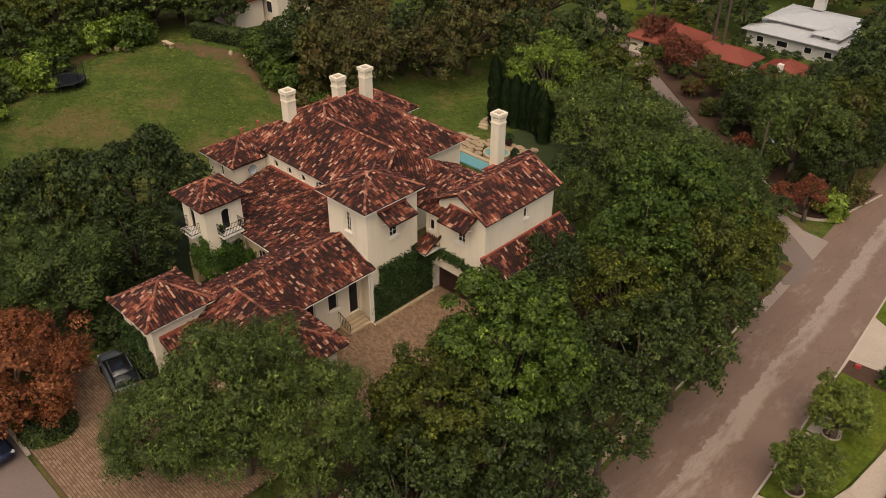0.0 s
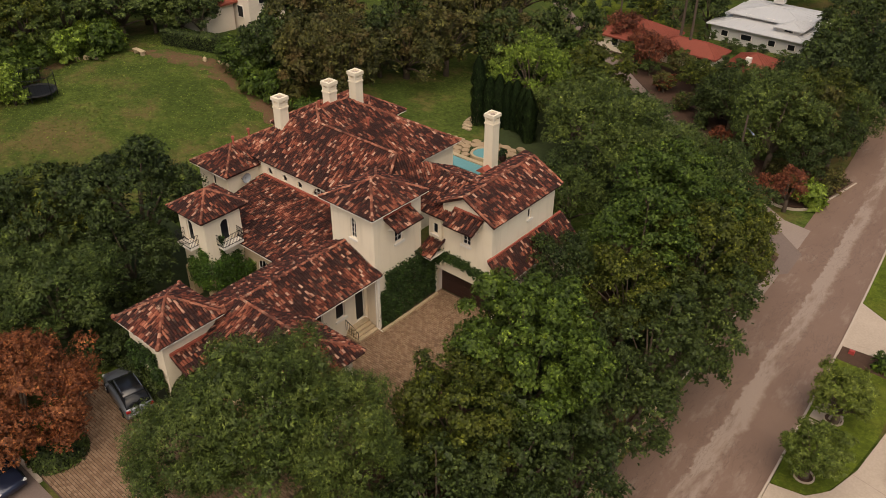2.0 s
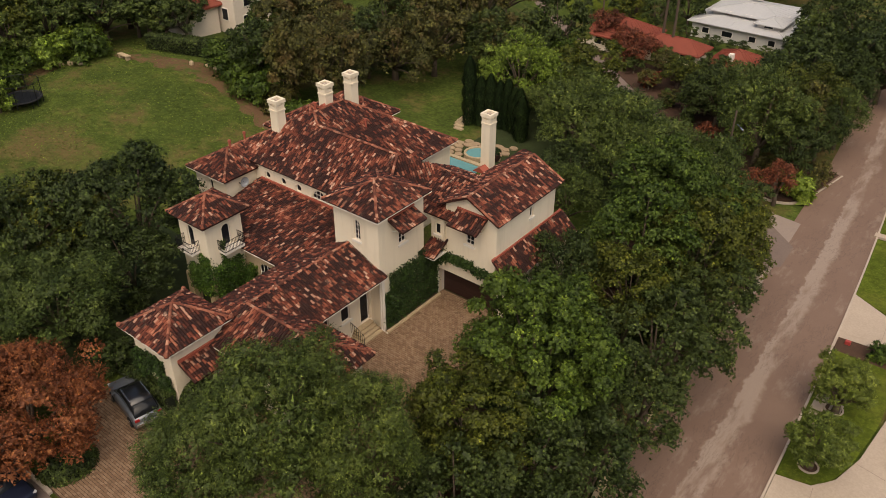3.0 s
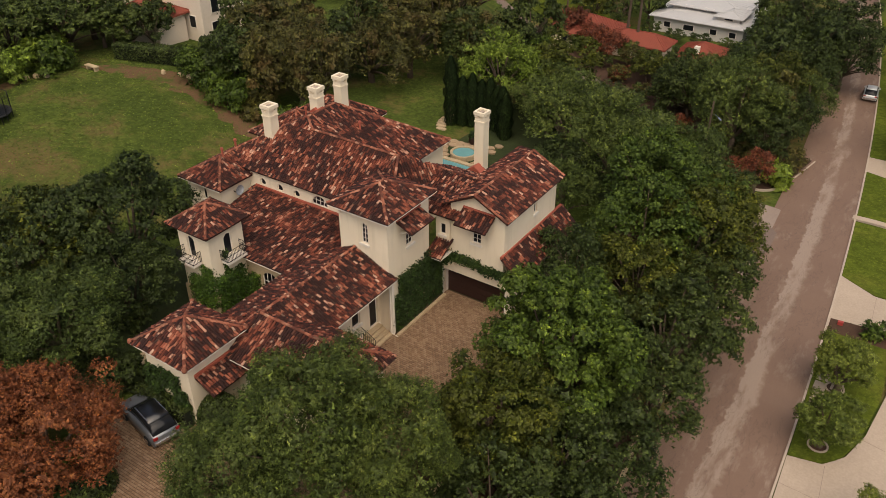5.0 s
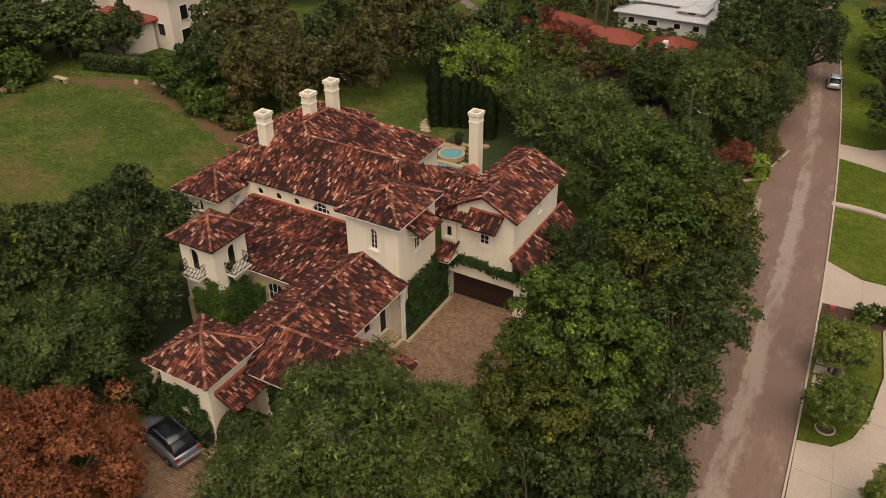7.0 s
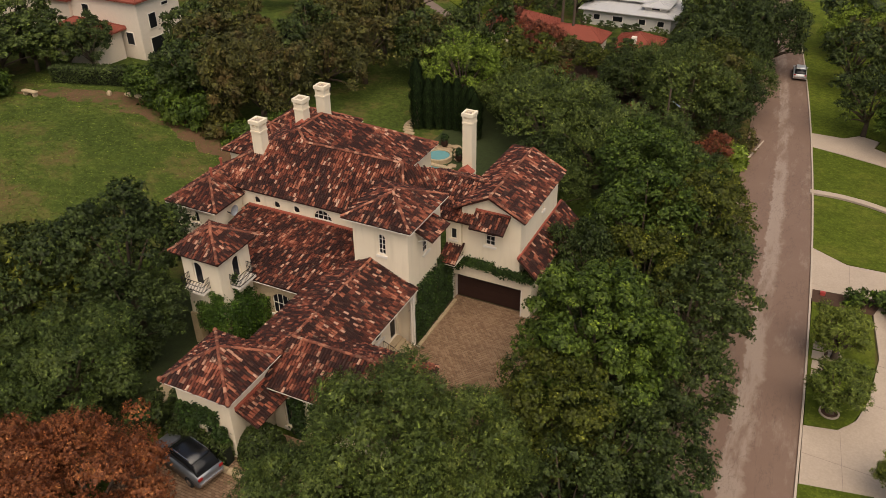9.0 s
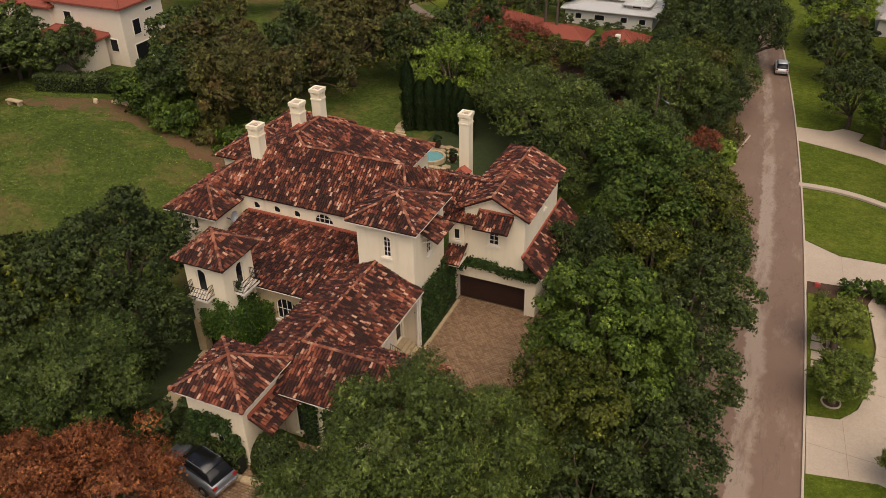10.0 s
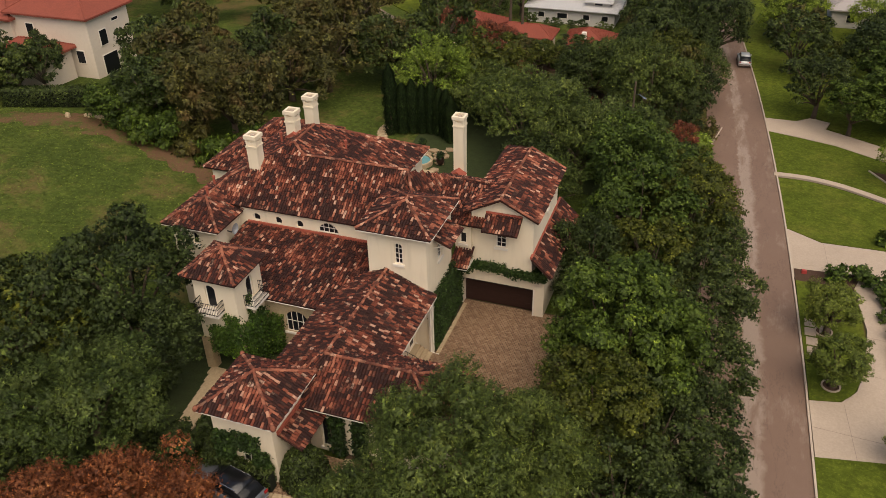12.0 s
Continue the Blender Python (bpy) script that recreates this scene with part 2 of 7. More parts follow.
def thing(name, label, category, group="", at=(0, 0, 0), kind=""):
    ob = new(name)
    ob.location = at
    return tagged(ob, label, category, group, kind)


def structure(name, geo, mat, label, bevel=0.0):
    return tagged(part(name, geo, mat, None, label, bevel), kind="structure")


def smooth(a, b, x):
    k = min(1.0, max(0.0, (x - a) / (b - a)))
    return k * k * (3 - 2 * k)


# ---- ground ----
ROAD_Z = -7.0


def kerb_x(y):
    """The road's eastern kerb."""
    return 26.1 - 0.04 * y - 0.0006 * y * abs(y)


def road_w(y):
    return 9.3 - 0.035 * min(max(y, 0), 60)


def height(x, y):
    d = kerb_x(y) - road_w(y) - x
    e = -(0.66 * (x - 8.9) + 0.75 * (y - 42.2))
    rise = min(smooth(-0.4, 8.5, d), smooth(1.0, 17.0, e))
    z = ROAD_Z + 7.0 * rise
    if x < -10:
        z += 3.6 * smooth(-20, -52, x) * smooth(-60, 2, -abs(y - 5) * 0.8)
    z += 1.3 * smooth(-13.5, -20, y) * smooth(10, 3, x)
    far = math.hypot(x + 10, y - 10)
    z += 5.0 * smooth(110, 420, far)
    return z - 0.12


def ground_mesh():
    xs = [-1500, -700, -400, -260, -200] + list(np.arange(-160, 101, 2.0)) + [130, 180, 260, 400, 700, 1500]
    ys = [-1200, -600, -300, -180, -120] + list(np.arange(-90, 201, 2.0)) + [230, 280, 360, 500, 800, 2000]
    g = Geo()
    g.v = [(float(x), float(y), height(x, y)) for y in ys for x in xs]
    w = len(xs)
    g.f = [(j * w + i, j * w + i + 1, (j + 1) * w + i + 1, (j + 1) * w + i) for j in range(len(ys) - 1) for i in range(w - 1)]
    ob = structure("ground", g, GROUND, "uneven mown lawn and ground, green with brown dry patches")
    ob.data.polygons.foreach_set("use_smooth", [True] * len(ob.data.polygons))
    return ob


ground_mesh()


def road_sheet():
    ys = list(np.arange(-80, 171, 3.0))
    me = bpy.data.meshes.new("road")
    cols = 9
    verts, uvs = [], []
    for y in ys:
        for i in range(cols):
            u = i / (cols - 1)
            verts.append((kerb_x(y) - road_w(y) * (1 - u), y, ROAD_Z + 0.09 * (1 - (2 * u - 1) ** 2)))
            uvs.append((u, y))
    faces = [(j * cols + i, j * cols + i + 1, (j + 1) * cols + i + 1, (j + 1) * cols + i) for j in range(len(ys) - 1) for i in range(cols - 1)]
    me.from_pydata(verts, [], faces)
    lay = me.uv_layers.new(name="UVMap")
    for lp in me.loops:
        lay.data[lp.index].uv = uvs[lp.vertex_index]
    me.materials.append(ROAD)
    structure("road", me, ROAD, "worn reddish-grey asphalt road with a pale strip")


road_sheet()


def strip(name, line, width, low, high, mat, label, bevel=0.0):
    """A raised band along a line of (x, y), to its left."""
    g = Geo()
    pts = [Vector((x, y, 0)) for x, y in line]
    left = []
    for i, p in enumerate(pts):
        d = (pts[min(i + 1, len(pts) - 1)] - pts[max(i - 1, 0)]).normalized()
        left.append(p + width * Vector((-d.y, d.x, 0)))
    n = len(pts)
    z0 = low if callable(low) else (lambda x, y: low)
    z1 = high if callable(high) else (lambda x, y: high)
    v = []
    for p, q in zip(pts, left):
        v += [(p.x, p.y, z0(p.x, p.y)), (q.x, q.y, z0(p.x, p.y)), (q.x, q.y, z1(p.x, p.y)), (p.x, p.y, z1(p.x, p.y))]
    f = []
    for i in range(n - 1):
        a, b = 4 * i, 4 * i + 4
        f += [(a + 3, a + 2, b + 2, b + 3), (a, a + 3, b + 3, b), (a + 2, a + 1, b + 1, b + 2)]
    f += [(0, 1, 2, 3), (4 * n - 1, 4 * n - 2, 4 * n - 3, 4 * n - 4)]
    g.add(v, f)
    return structure(name, g, mat, label, bevel)


KY = list(np.arange(-78, 160, 4.0))
strip("kerb_east", [(kerb_x(y) + 0.16, y) for y in KY], 0.16, ROAD_Z - 0.3, ROAD_Z + 0.13, KERB, "pale concrete kerb along the road")
strip("kerb_west", [(kerb_x(y) - road_w(y), y) for y in np.arange(-78, 30, 4.0)], 0.16, ROAD_Z - 0.3, ROAD_Z + 0.13, KERB, "pale concrete kerb under the trees")


# ---- roofs ----
def inside(poly, u, v):
    hit = np.zeros(len(u), bool)
    n = len(poly)
    for i in range(n):
        (x0, y0), (x1, y1) = poly[i], poly[(i + 1) % n]
        if y0 == y1:
            continue
        c = ((y0 > v) != (y1 > v)) & (u < (x1 - x0) * (v - y0) / (y1 - y0) + x0)
        hit ^= c
    return hit


TILE_W, TILE_L = 0.20, 0.33
RNG = np.random.default_rng(7)


def tile_frames(corners):
    """The origin and axes of every tile on a slope: corners, counter-clockwise from above, begin with the two ends of the eave."""
    a, b, c = (np.array(p, float) for p in corners[:3])
    u = (b - a) / np.linalg.norm(b - a)
    n = np.cross(u, c - b)
    n /= np.linalg.norm(n)
    v = np.cross(n, u)
    flat = [((np.array(p) - a) @ u, (np.array(p) - a) @ v) for p in corners]
    us = [p[0] for p in flat]
    vs = [p[1] for p in flat]
    uu, vv = np.meshgrid(np.arange(min(us) + TILE_W / 2, max(us), TILE_W), np.arange(-0.06, max(vs), TILE_L))
    uu, vv = uu.ravel(), vv.ravel()
    keep = inside(flat, uu, vv + TILE_L * 0.5)
    uu, vv = uu[keep], vv[keep]
    k = len(uu)
    uu = uu + RNG.normal(0, 0.012, k)
    vv = vv + RNG.normal(0, 0.018, k)
    org = a + uu[:, None] * u + vv[:, None] * v + (0.035 + RNG.uniform(0, 0.02, k))[:, None] * n
    return org, u, v, n


def tile_shape():
    """One barrel tile: a tapered half pipe with its front edge."""
    pts = []
    for y, r, lift in ((0.0, 0.092, 0.040), (TILE_L * 1.22, 0.073, 0.0)):
        for k in range(5):
            ang = math.pi * k / 4
            pts.append((r * math.cos(ang), y, lift + 0.85 * r * math.sin(ang)))
    return np.array(pts), [(k, k + 1, k + 6, k + 5) for k in range(4)] + [(4, 3, 2, 1, 0)]


SHAPE, TFACES = tile_shape()


def tiles_mesh(name, corner_sets):
    verts, count = [], 0
    for corners in corner_sets:
        org, u, v, n = tile_frames(corners)
        yaw = RNG.normal(0, 0.03, len(org))
        uu = np.cos(yaw)[:, None] * u + np.sin(yaw)[:, None] * v
        vv = -np.sin(yaw)[:, None] * u + np.cos(yaw)[:, None] * v
        p = org[:, None] + SHAPE[None, :, 0:1] * uu[:, None] + SHAPE[None, :, 1:2] * vv[:, None] + SHAPE[None, :, 2:3] * n
        verts.append(p.reshape(-1, 3))
        count += len(org)
    v = np.concatenate(verts)
    f = []
    for i in range(count):
        f += [tuple(i * 10 + k for k in face) for face in TFACES]
    me = bpy.data.meshes.new(name)
    me.from_pydata(v.tolist(), [], f)
    me.materials.append(TILE)
    me.update()
    return me


def caps(geo, a, b, r=0.11):
    """Overlapping ridge tiles from a to b."""
    a, b = Vector(a), Vector(b)
    d = b - a
    n = max(1, round(d.length / 0.36))
    d.normalize()
    side = d.cross(Vector((0, 0, 1))).normalized()
    up = side.cross(d)
    for i in range(n):
        s = a + d * (i * (b - a).length / n)
        j = Vector((random.uniform(-0.02, 0.02), random.uniform(-0.02, 0.02), random.uniform(0, 0.03)))
        ring = []
        for y, rr in ((0.0, r), (0.43, r * 0.82)):
            ring += [s + j + d * y + side * (rr * math.cos(math.pi * k / 6)) + up * (rr * 1.05 * math.sin(math.pi * k / 6) + 0.06) for k in range(7)]
        geo.add(ring, [(k, k + 7, k + 8, k + 1) for k in range(6)] + [tuple(range(7)), tuple(range(13, 6, -1))])


def deck(geo, corners, thick=0.12):
    n = len(corners)
    v = list(corners) + [(x, y, z - thick) for x, y, z in corners]
    geo.add(v, [tuple(range(n)), tuple(range(2 * n - 1, n - 1, -1))] + [(i, n + i, n + (i + 1) % n, (i + 1) % n) for i in range(n)])


ROOFS = []


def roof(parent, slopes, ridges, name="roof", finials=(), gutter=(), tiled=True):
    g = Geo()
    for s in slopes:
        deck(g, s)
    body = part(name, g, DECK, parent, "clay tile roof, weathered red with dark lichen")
    if tiled:
        part("tiles", tiles_mesh("tiles", slopes), TILE, body)["kind"] = "stuff"
    c = Geo()
    for a, b in ridges:
        caps(c, a, b)
    if ridges:
        part("ridge_tiles", c, CAP, body, "orange clay ridge tiles")
    for p in finials:
        f = Geo().tube([(p[0], p[1], p[2] + h) for h in (0.05, 0.16, 0.24, 0.32, 0.38)], [0.15, 0.17, 0.15, 0.12, 0.03], 8)
        part("finial", f, CAP, body, "rounded clay finial", 0, True)
    for a, b in gutter:
        t = Geo().tube([a, b], [0.028, 0.028], 6)
        part("gutter", t, TRIM, body, "white metal gutter")
    ROOFS.append(body)
    return body


def hip(x0, y0, x1, y1, ze, zr, sides="nesw"):
    """Slopes and ridges of a hip roof over a rectangle; its ridge runs along the longer side."""
    w, d = x1 - x0, y1 - y0
    h = min(w, d) / 2
    if w >= d:
        p, q = (x0 + h, (y0 + y1) / 2, zr), (x1 - h, (y0 + y1) / 2, zr)
        s = {"s": [(x0, y0, ze), (x1, y0, ze), q, p], "e": [(x1, y0, ze), (x1, y1, ze), q], "n": [(x1, y1, ze), (x0, y1, ze), p, q], "w": [(x0, y1, ze), (x0, y0, ze), p]}
        hips = [((x0, y0, ze), p), ((x0, y1, ze), p), ((x1, y0, ze), q), ((x1, y1, ze), q)]
    else:
        p, q = ((x0 + x1) / 2, y0 + h, zr), ((x0 + x1) / 2, y1 - h, zr)
        s = {"s": [(x0, y0, ze), (x1, y0, ze), p], "e": [(x1, y0, ze), (x1, y1, ze), q, p], "n": [(x1, y1, ze), (x0, y1, ze), q], "w": [(x0, y1, ze), (x0, y0, ze), p, q]}
        hips = [((x0, y0, ze), p), ((x1, y0, ze), p), ((x0, y1, ze), q), ((x1, y1, ze), q)]
    for k, c in s.items():
        if len(c) == 4 and (Vector(c[2]) - Vector(c[3])).length < 0.05:
            s[k] = c[:3]
    if (Vector(p) - Vector(q)).length > 0.1:
        hips.append((p, q))
    return [s[k] for k in sides], hips


# ---- house ----
house = thing("house", "large two-storey cream stucco house with weathered red clay tile roofs", "house")


def wall(parent, p, q, z0, z1, openings=(), mat=None, thick=0.3, name="wall", label="", first=False):
    """A wall from p to q (its outer face on the right of that way), with openings (u0, u1, v0, v1, arch) through it."""
    mat = mat or STUCCO
    p, q = Vector((*p, 0)), Vector((*q, 0))
    d = (q - p).normalized()
    inn = Vector((-d.y, d.x, 0))
    length = (q - p).length
    g = Geo()

    def block(u0, u1, v0, v1):
        c = [p + d * u0, p + d * u1, p + d * u1 + inn * thick, p + d * u0 + inn * thick]
        g.prism([(k.x, k.y) for k in c], v0, v1)

    edges = sorted({0.0 if first else thick, length, *[o[0] for o in openings], *[o[1] for o in openings]})
    for a, b in zip(edges, edges[1:]):
        cuts = sorted((o[2], o[3]) for o in openings if o[0] <= a + 1e-6 and o[1] >= b - 1e-6)
        z = z0
        for lo, hi in cuts:
            if lo > z:
                block(a, b, z, lo)
            z = hi
        if z1 > z:
            block(a, b, z, z1)
    for u0, u1, v0, v1, *arch in openings:
        if arch and arch[0] == "oculus":
            r, steps = (u1 - u0) / 2, 7
            for k in range(2 * steps):
                c0 = u0 + (u1 - u0) * k / (2 * steps)
                c1 = u0 + (u1 - u0) * (k + 1) / (2 * steps)
                hh = math.sqrt(max(0.0, r * r - ((c0 + c1) / 2 - (u0 + u1) / 2) ** 2))
                block(c0, c1, v0, (v0 + v1) / 2 - hh)
                block(c0, c1, (v0 + v1) / 2 + hh, v1)
        elif arch and arch[0]:
            r = (u1 - u0) / 2
            steps = 8
            for sgn in (-1, 1):
                for k in range(steps):
                    a0, a1 = math.pi / 2 * k / steps, math.pi / 2 * (k + 1) / steps
                    c0, c1 = (u0 + u1) / 2 + sgn * r * math.cos(a0), (u0 + u1) / 2 + sgn * r * math.cos(a1)
                    zz = v1 - r * arch[0] + r * arch[0] * math.sin((a0 + a1) / 2)
                    block(min(c0, c1), max(c0, c1), zz, v1)
    ob = part(name, g, mat, parent, label)
    for o in openings:
        if len(o) > 5 and o[5]:
            window(parent, p, d, inn, *o[:6])
    return ob


def window(parent, p, d, inn, u0, u1, v0, v1, arch, style):
    """A recessed window: frame, bars, glass and sill."""
    def at(u, v, depth):
        k = p + d * u + inn * depth
        return (k.x, k.y, v)

    def bar(g, ua, ub, va, vb, da, db):
        g.add([at(u, v, w) for v in (va, vb) for u, w in ((ua, da), (ub, da), (ub, db), (ua, db))], [(3, 2, 1, 0), (4, 5, 6, 7), (0, 1, 5, 4), (1, 2, 6, 5), (2, 3, 7, 6), (3, 0, 4, 7)])

    win = thing("window", "", "")
    for key in ("label", "category"):
        if key in win:
            del win[key]
    win.parent = parent
    fr, t = Geo(), 0.07
    for ua, ub, va, vb in ((u0, u0 + t, v0, v1), (u1 - t, u1, v0, v1), (u0 + t, u1 - t, v0, v0 + t), (u0 + t, u1 - t, v1 - t, v1)):
        bar(fr, ua, ub, va, vb, 0.1, 0.17)
    if style == "grid":
        um = (u0 + u1) / 2
        bar(fr, um - 0.025, um + 0.025, v0 + t, v1 - t, 0.11, 0.16)
        n = max(2, round((v1 - v0) / 0.45))
        for k in range(1, n):
            vm = v0 + (v1 - v0) * k / n
            bar(fr, u0 + t, um - 0.025, vm - 0.02, vm + 0.02, 0.11, 0.16)
            bar(fr, um + 0.025, u1 - t, vm - 0.02, vm + 0.02, 0.11, 0.16)
    if style == "wide":
        n = max(2, round((u1 - u0) / 0.45))
        for k in range(1, n):
            um = u0 + (u1 - u0) * k / n
            bar(fr, um - 0.025, um + 0.025, v0 + t, v1 - t, 0.11, 0.16)
        bar(fr, u0 + t, u1 - t, (v0 + v1) / 2 - 0.02, (v0 + v1) / 2 + 0.02, 0.105, 0.165)
    part("frame", fr, TRIM, win, "cream painted frame")
    gl = Geo()
    bar(gl, u0 + t, u1 - t, v0 + t, v1 - t, 0.13, 0.14)
    part("pane", gl, GLASS, win, "dark glass")
    if style != "round":
        si = Geo()
        bar(si, u0 - 0.12, u1 + 0.12, v0 - 0.16, v0 - 0.004, -0.12, 0.1)
        part("sill", si, TRIM, win, "cream projecting sill")

# garage wing with its gable
ZE, ZR = 8.33, 9.70
roof(house, [[(5.68, -1.24, ZE), (5.68, 7.3, ZE), (2.97, 7.3, ZR), (2.97, -1.24, ZR)], [(0.45, 9.9, ZE), (0.29, -1.24, ZE), (2.97, -1.24, ZR), (2.97, 7.3, ZR)]],
     [((2.97, -1.24, ZR), (2.97, 7.3, ZR)), ((5.68, 7.25, ZE), (2.97, 7.25, ZR)), ((5.62, -1.2, ZE), (2.97, -1.2, ZR)), ((0.35, -1.2, ZE), (2.97, -1.2, ZR))])
gable = Geo().add([(0.75, -0.75, 8.25), (5.25, -0.75, 8.25), (2.97, -0.75, 9.55), (0.75, -0.45, 8.25), (5.25, -0.45, 8.25), (2.97, -0.45, 9.55)], [(0, 1, 2), (5, 4, 3), (0, 3, 4, 1), (1, 4, 5, 2), (2, 5, 3, 0)])
part("gable", gable, STUCCO, house)
wall(house, (0.75, -0.75), (5.25, -0.75), 3.6, 8.25, [(1.83, 2.58, 5.6, 6.75, 0, "grid")])
wall(house, (-0.45, -0.62), (6.2, -0.62), -0.3, 3.6, [(0.5, 5.85, -0.3, 2.35, 0)], first=True)
wall(house, (5.25, -0.75), (5.25, 7.0), 3.6, 8.25, [(4.25, 4.7, 6.75, 7.6, 0, "plain")])
wall(house, (6.2, -0.62), (6.2, 7.9), -2.0, 3.9)
wall(house, (5.25, 7.0), (0.75, 7.0), -1.0, 8.25)
wall(house, (0.75, 7.0), (0.75, -0.75), 3.0, 8.25)

# garage door
gd = Geo()
for k in range(4):
    gd.box(0.05, 0.0, 0.02 + k * 0.585, 5.4, 0.06, 0.59 + k * 0.585)
garage_door = part("garage_door", gd, WOOD_DARK, house, "dark brown wooden sectional garage door", 0.008)
for x in (-0.06, 5.4):
    part("door_jamb", Geo().box(x, -0.64, 0.0, x + 0.11, 0.06, 2.35), TRIM, house, "cream door jamb")

# lean-to roof beside the garage
roof(house, [[(6.72, -1.2, 3.95), (6.72, 8.25, 3.95), (5.25, 8.25, 5.35), (5.25, -1.2, 5.35)]], [], gutter=[((6.76, -1.2, 3.86), (6.76, 8.25, 3.86))])
part("flashing", Geo().box(5.2, -1.2, 5.32, 5.36, 8.0, 5.5), FLASH, house, "red painted flashing")

# stair tower
s, h = hip(-5.1, -7.29, 0.07, -1.6, 9.45, 10.62)
roof(house, s, h, gutter=[((-5.1, -7.33, 9.38), (0.1, -7.33, 9.38)), ((0.11, -7.33, 9.38), (0.11, -1.6, 9.38))])
wall(house, (-4.6, -6.75), (-0.4, -6.75), 0, 9.4, [(1.92, 2.5, 6.9, 8.5, 1, "grid")])
wall(house, (-0.4, -6.75), (-0.4, -1.9), 0, 9.4, [(2.1, 2.9, 6.25, 7.55, 0, "grid")])
wall(house, (-4.6, -1.9), (-4.6, -6.75), 4, 9.4)
wall(house, (-0.4, -1.9), (-4.6, -1.9), 4, 9.4)

# main block: hip roof with the front slope carried on to the tower
roof(house, [[(-19.4, -4.2, 7.68), (-3.6, -4.2, 7.68), (-4.1, -0.4, 10.45), (-12.4, -0.4, 10.45), (-13.5, 0.35, 11.0)],
             [(-3.6, -4.2, 7.68), (-0.6, 4.0, 8.2), (-4.1, -0.4, 10.45)],
             [(-6.6, 0.4, 7.0), (-6.6, 10.3, 6.95), (-13.5, 3.6, 11.0), (-13.5, 0.35, 11.0), (-12.4, -0.4, 10.45)],
             [(-6.6, 10.3, 6.95), (-20.4, 10.3, 6.95), (-13.5, 3.6, 11.0)],
             [(-20.4, 10.3, 6.95), (-20.4, -5.0, 6.95), (-13.5, 0.35, 11.0), (-13.5, 3.6, 11.0)]],
     [((-12.4, -0.4, 10.45), (-4.1, -0.4, 10.45)), ((-13.5, 0.35, 11.0), (-12.4, -0.4, 10.45)), ((-13.5, 0.35, 11), (-13.5, 3.6, 11)), ((-6.6, 10.3, 6.95), (-13.5, 3.6, 11)), ((-20.4, 10.3, 6.95), (-13.5, 3.6, 11)), ((-4.1, -0.4, 10.45), (-2.6, -3.2, 9.2)), ((-18.2, -1.5, 8.4), (-13.5, 0.35, 11))],
     gutter=[((-6.56, 5.5, 6.9), (-6.56, 10.3, 6.9))])
wall(house, (-16.5, -3.95), (-4.6, -3.95), 3, 7.62, [(1.35, 1.95, 6.46, 7.06, "oculus", "round"), (3.15, 3.75, 6.46, 7.06, "oculus", "round"), (4.9, 5.5, 6.46, 7.06, "oculus", "round"), (6.7, 8.3, 6.42, 7.25, 1, "wide")], first=True)
wall(house, (-7.1, -3.0), (-7.1, 9.9), -0.2, 6.95, [(8, 9, 4.6, 6.2, 0, "grid")], first=True)
wall(house, (-7.1, 9.9), (-20.1, 9.9), -0.2, 6.95)
wall(house, (-20.1, 9.9), (-20.1, -7.0), -0.2, 6.95)

# link between the main block and the garage wing
roof(house, [[(-3.5, -1.4, 7.4), (2.0, -1.4, 7.4), (2.0, 2.0, 9.05), (-3.5, 2.0, 9.05)], [(2.0, 5.4, 7.4), (-3.5, 5.4, 7.4), (-3.5, 2.0, 9.05), (2.0, 2.0, 9.05)]], [((-3.4, 2.0, 9.05), (2.0, 2.0, 9.05))])
wall(house, (-0.4, -1.0), (0.8, -1.0), 3, 7.4, [(0.35, 0.85, 5.6, 6.5, 0, "plain")], first=True)
roof(house, [[(-0.4, -2.4, 4.4), (0.95, -2.4, 4.4), (0.95, -0.75, 5.2), (-0.4, -0.75, 5.2)]], [])
part("eave", Geo().box(-0.4, -2.36, 4.18, 0.92, -0.7, 4.28), TRIM, house, "white boarded eave")

# bedroom wing
roof(house, [[(-20.62, -7.42, 7.13), (-15.95, -7.42, 7.13), (-18.24, -4.95, 8.4)], [(-15.95, -7.42, 7.13), (-15.95, -2.5, 7.13), (-18.24, -1.2, 8.4), (-18.24, -4.95, 8.4)], [(-20.62, -1.0, 7.13), (-20.62, -7.42, 7.13), (-18.24, -4.95, 8.4), (-18.24, -1.0, 8.4)]],
     [((-20.62, -7.42, 7.13), (-18.24, -4.95, 8.4)), ((-15.95, -7.42, 7.13), (-18.24, -4.95, 8.4)), ((-18.24, -4.95, 8.4), (-18.24, -1.0, 8.45))], gutter=[((-20.62, -7.46, 7.05), (-15.95, -7.46, 7.05))])
wall(house, (-20.1, -7.0), (-16.35, -7.0), -0.2, 7.1, [(1.65, 2.1, 5.6, 6.55, 1, "plain")])
wall(house, (-16.35, -7.0), (-16.35, -3.955), 2, 7.1)

# living room roof and stone wall
roof(house, [[(-15.9, -10.4, 4.74), (-3.4, -10.4, 4.74), (-3.4, -3.95, 6.2), (-15.9, -3.95, 6.2)]], [], gutter=[((-11.0, -10.45, 4.64), (-6.6, -10.45, 4.64))])
part("flashing", Geo().box(-15.6, -4.1, 6.2, -4.7, -3.9, 6.42), FLASH, house, "red painted flashing")
wall(house, (-15.0, -9.9), (-5.0, -9.9), -0.2, 4.6, [(5.3, 7.0, 1.9, 3.7, 0.8, "wide")], STONE, label="warm limestone rubble wall", first=True)

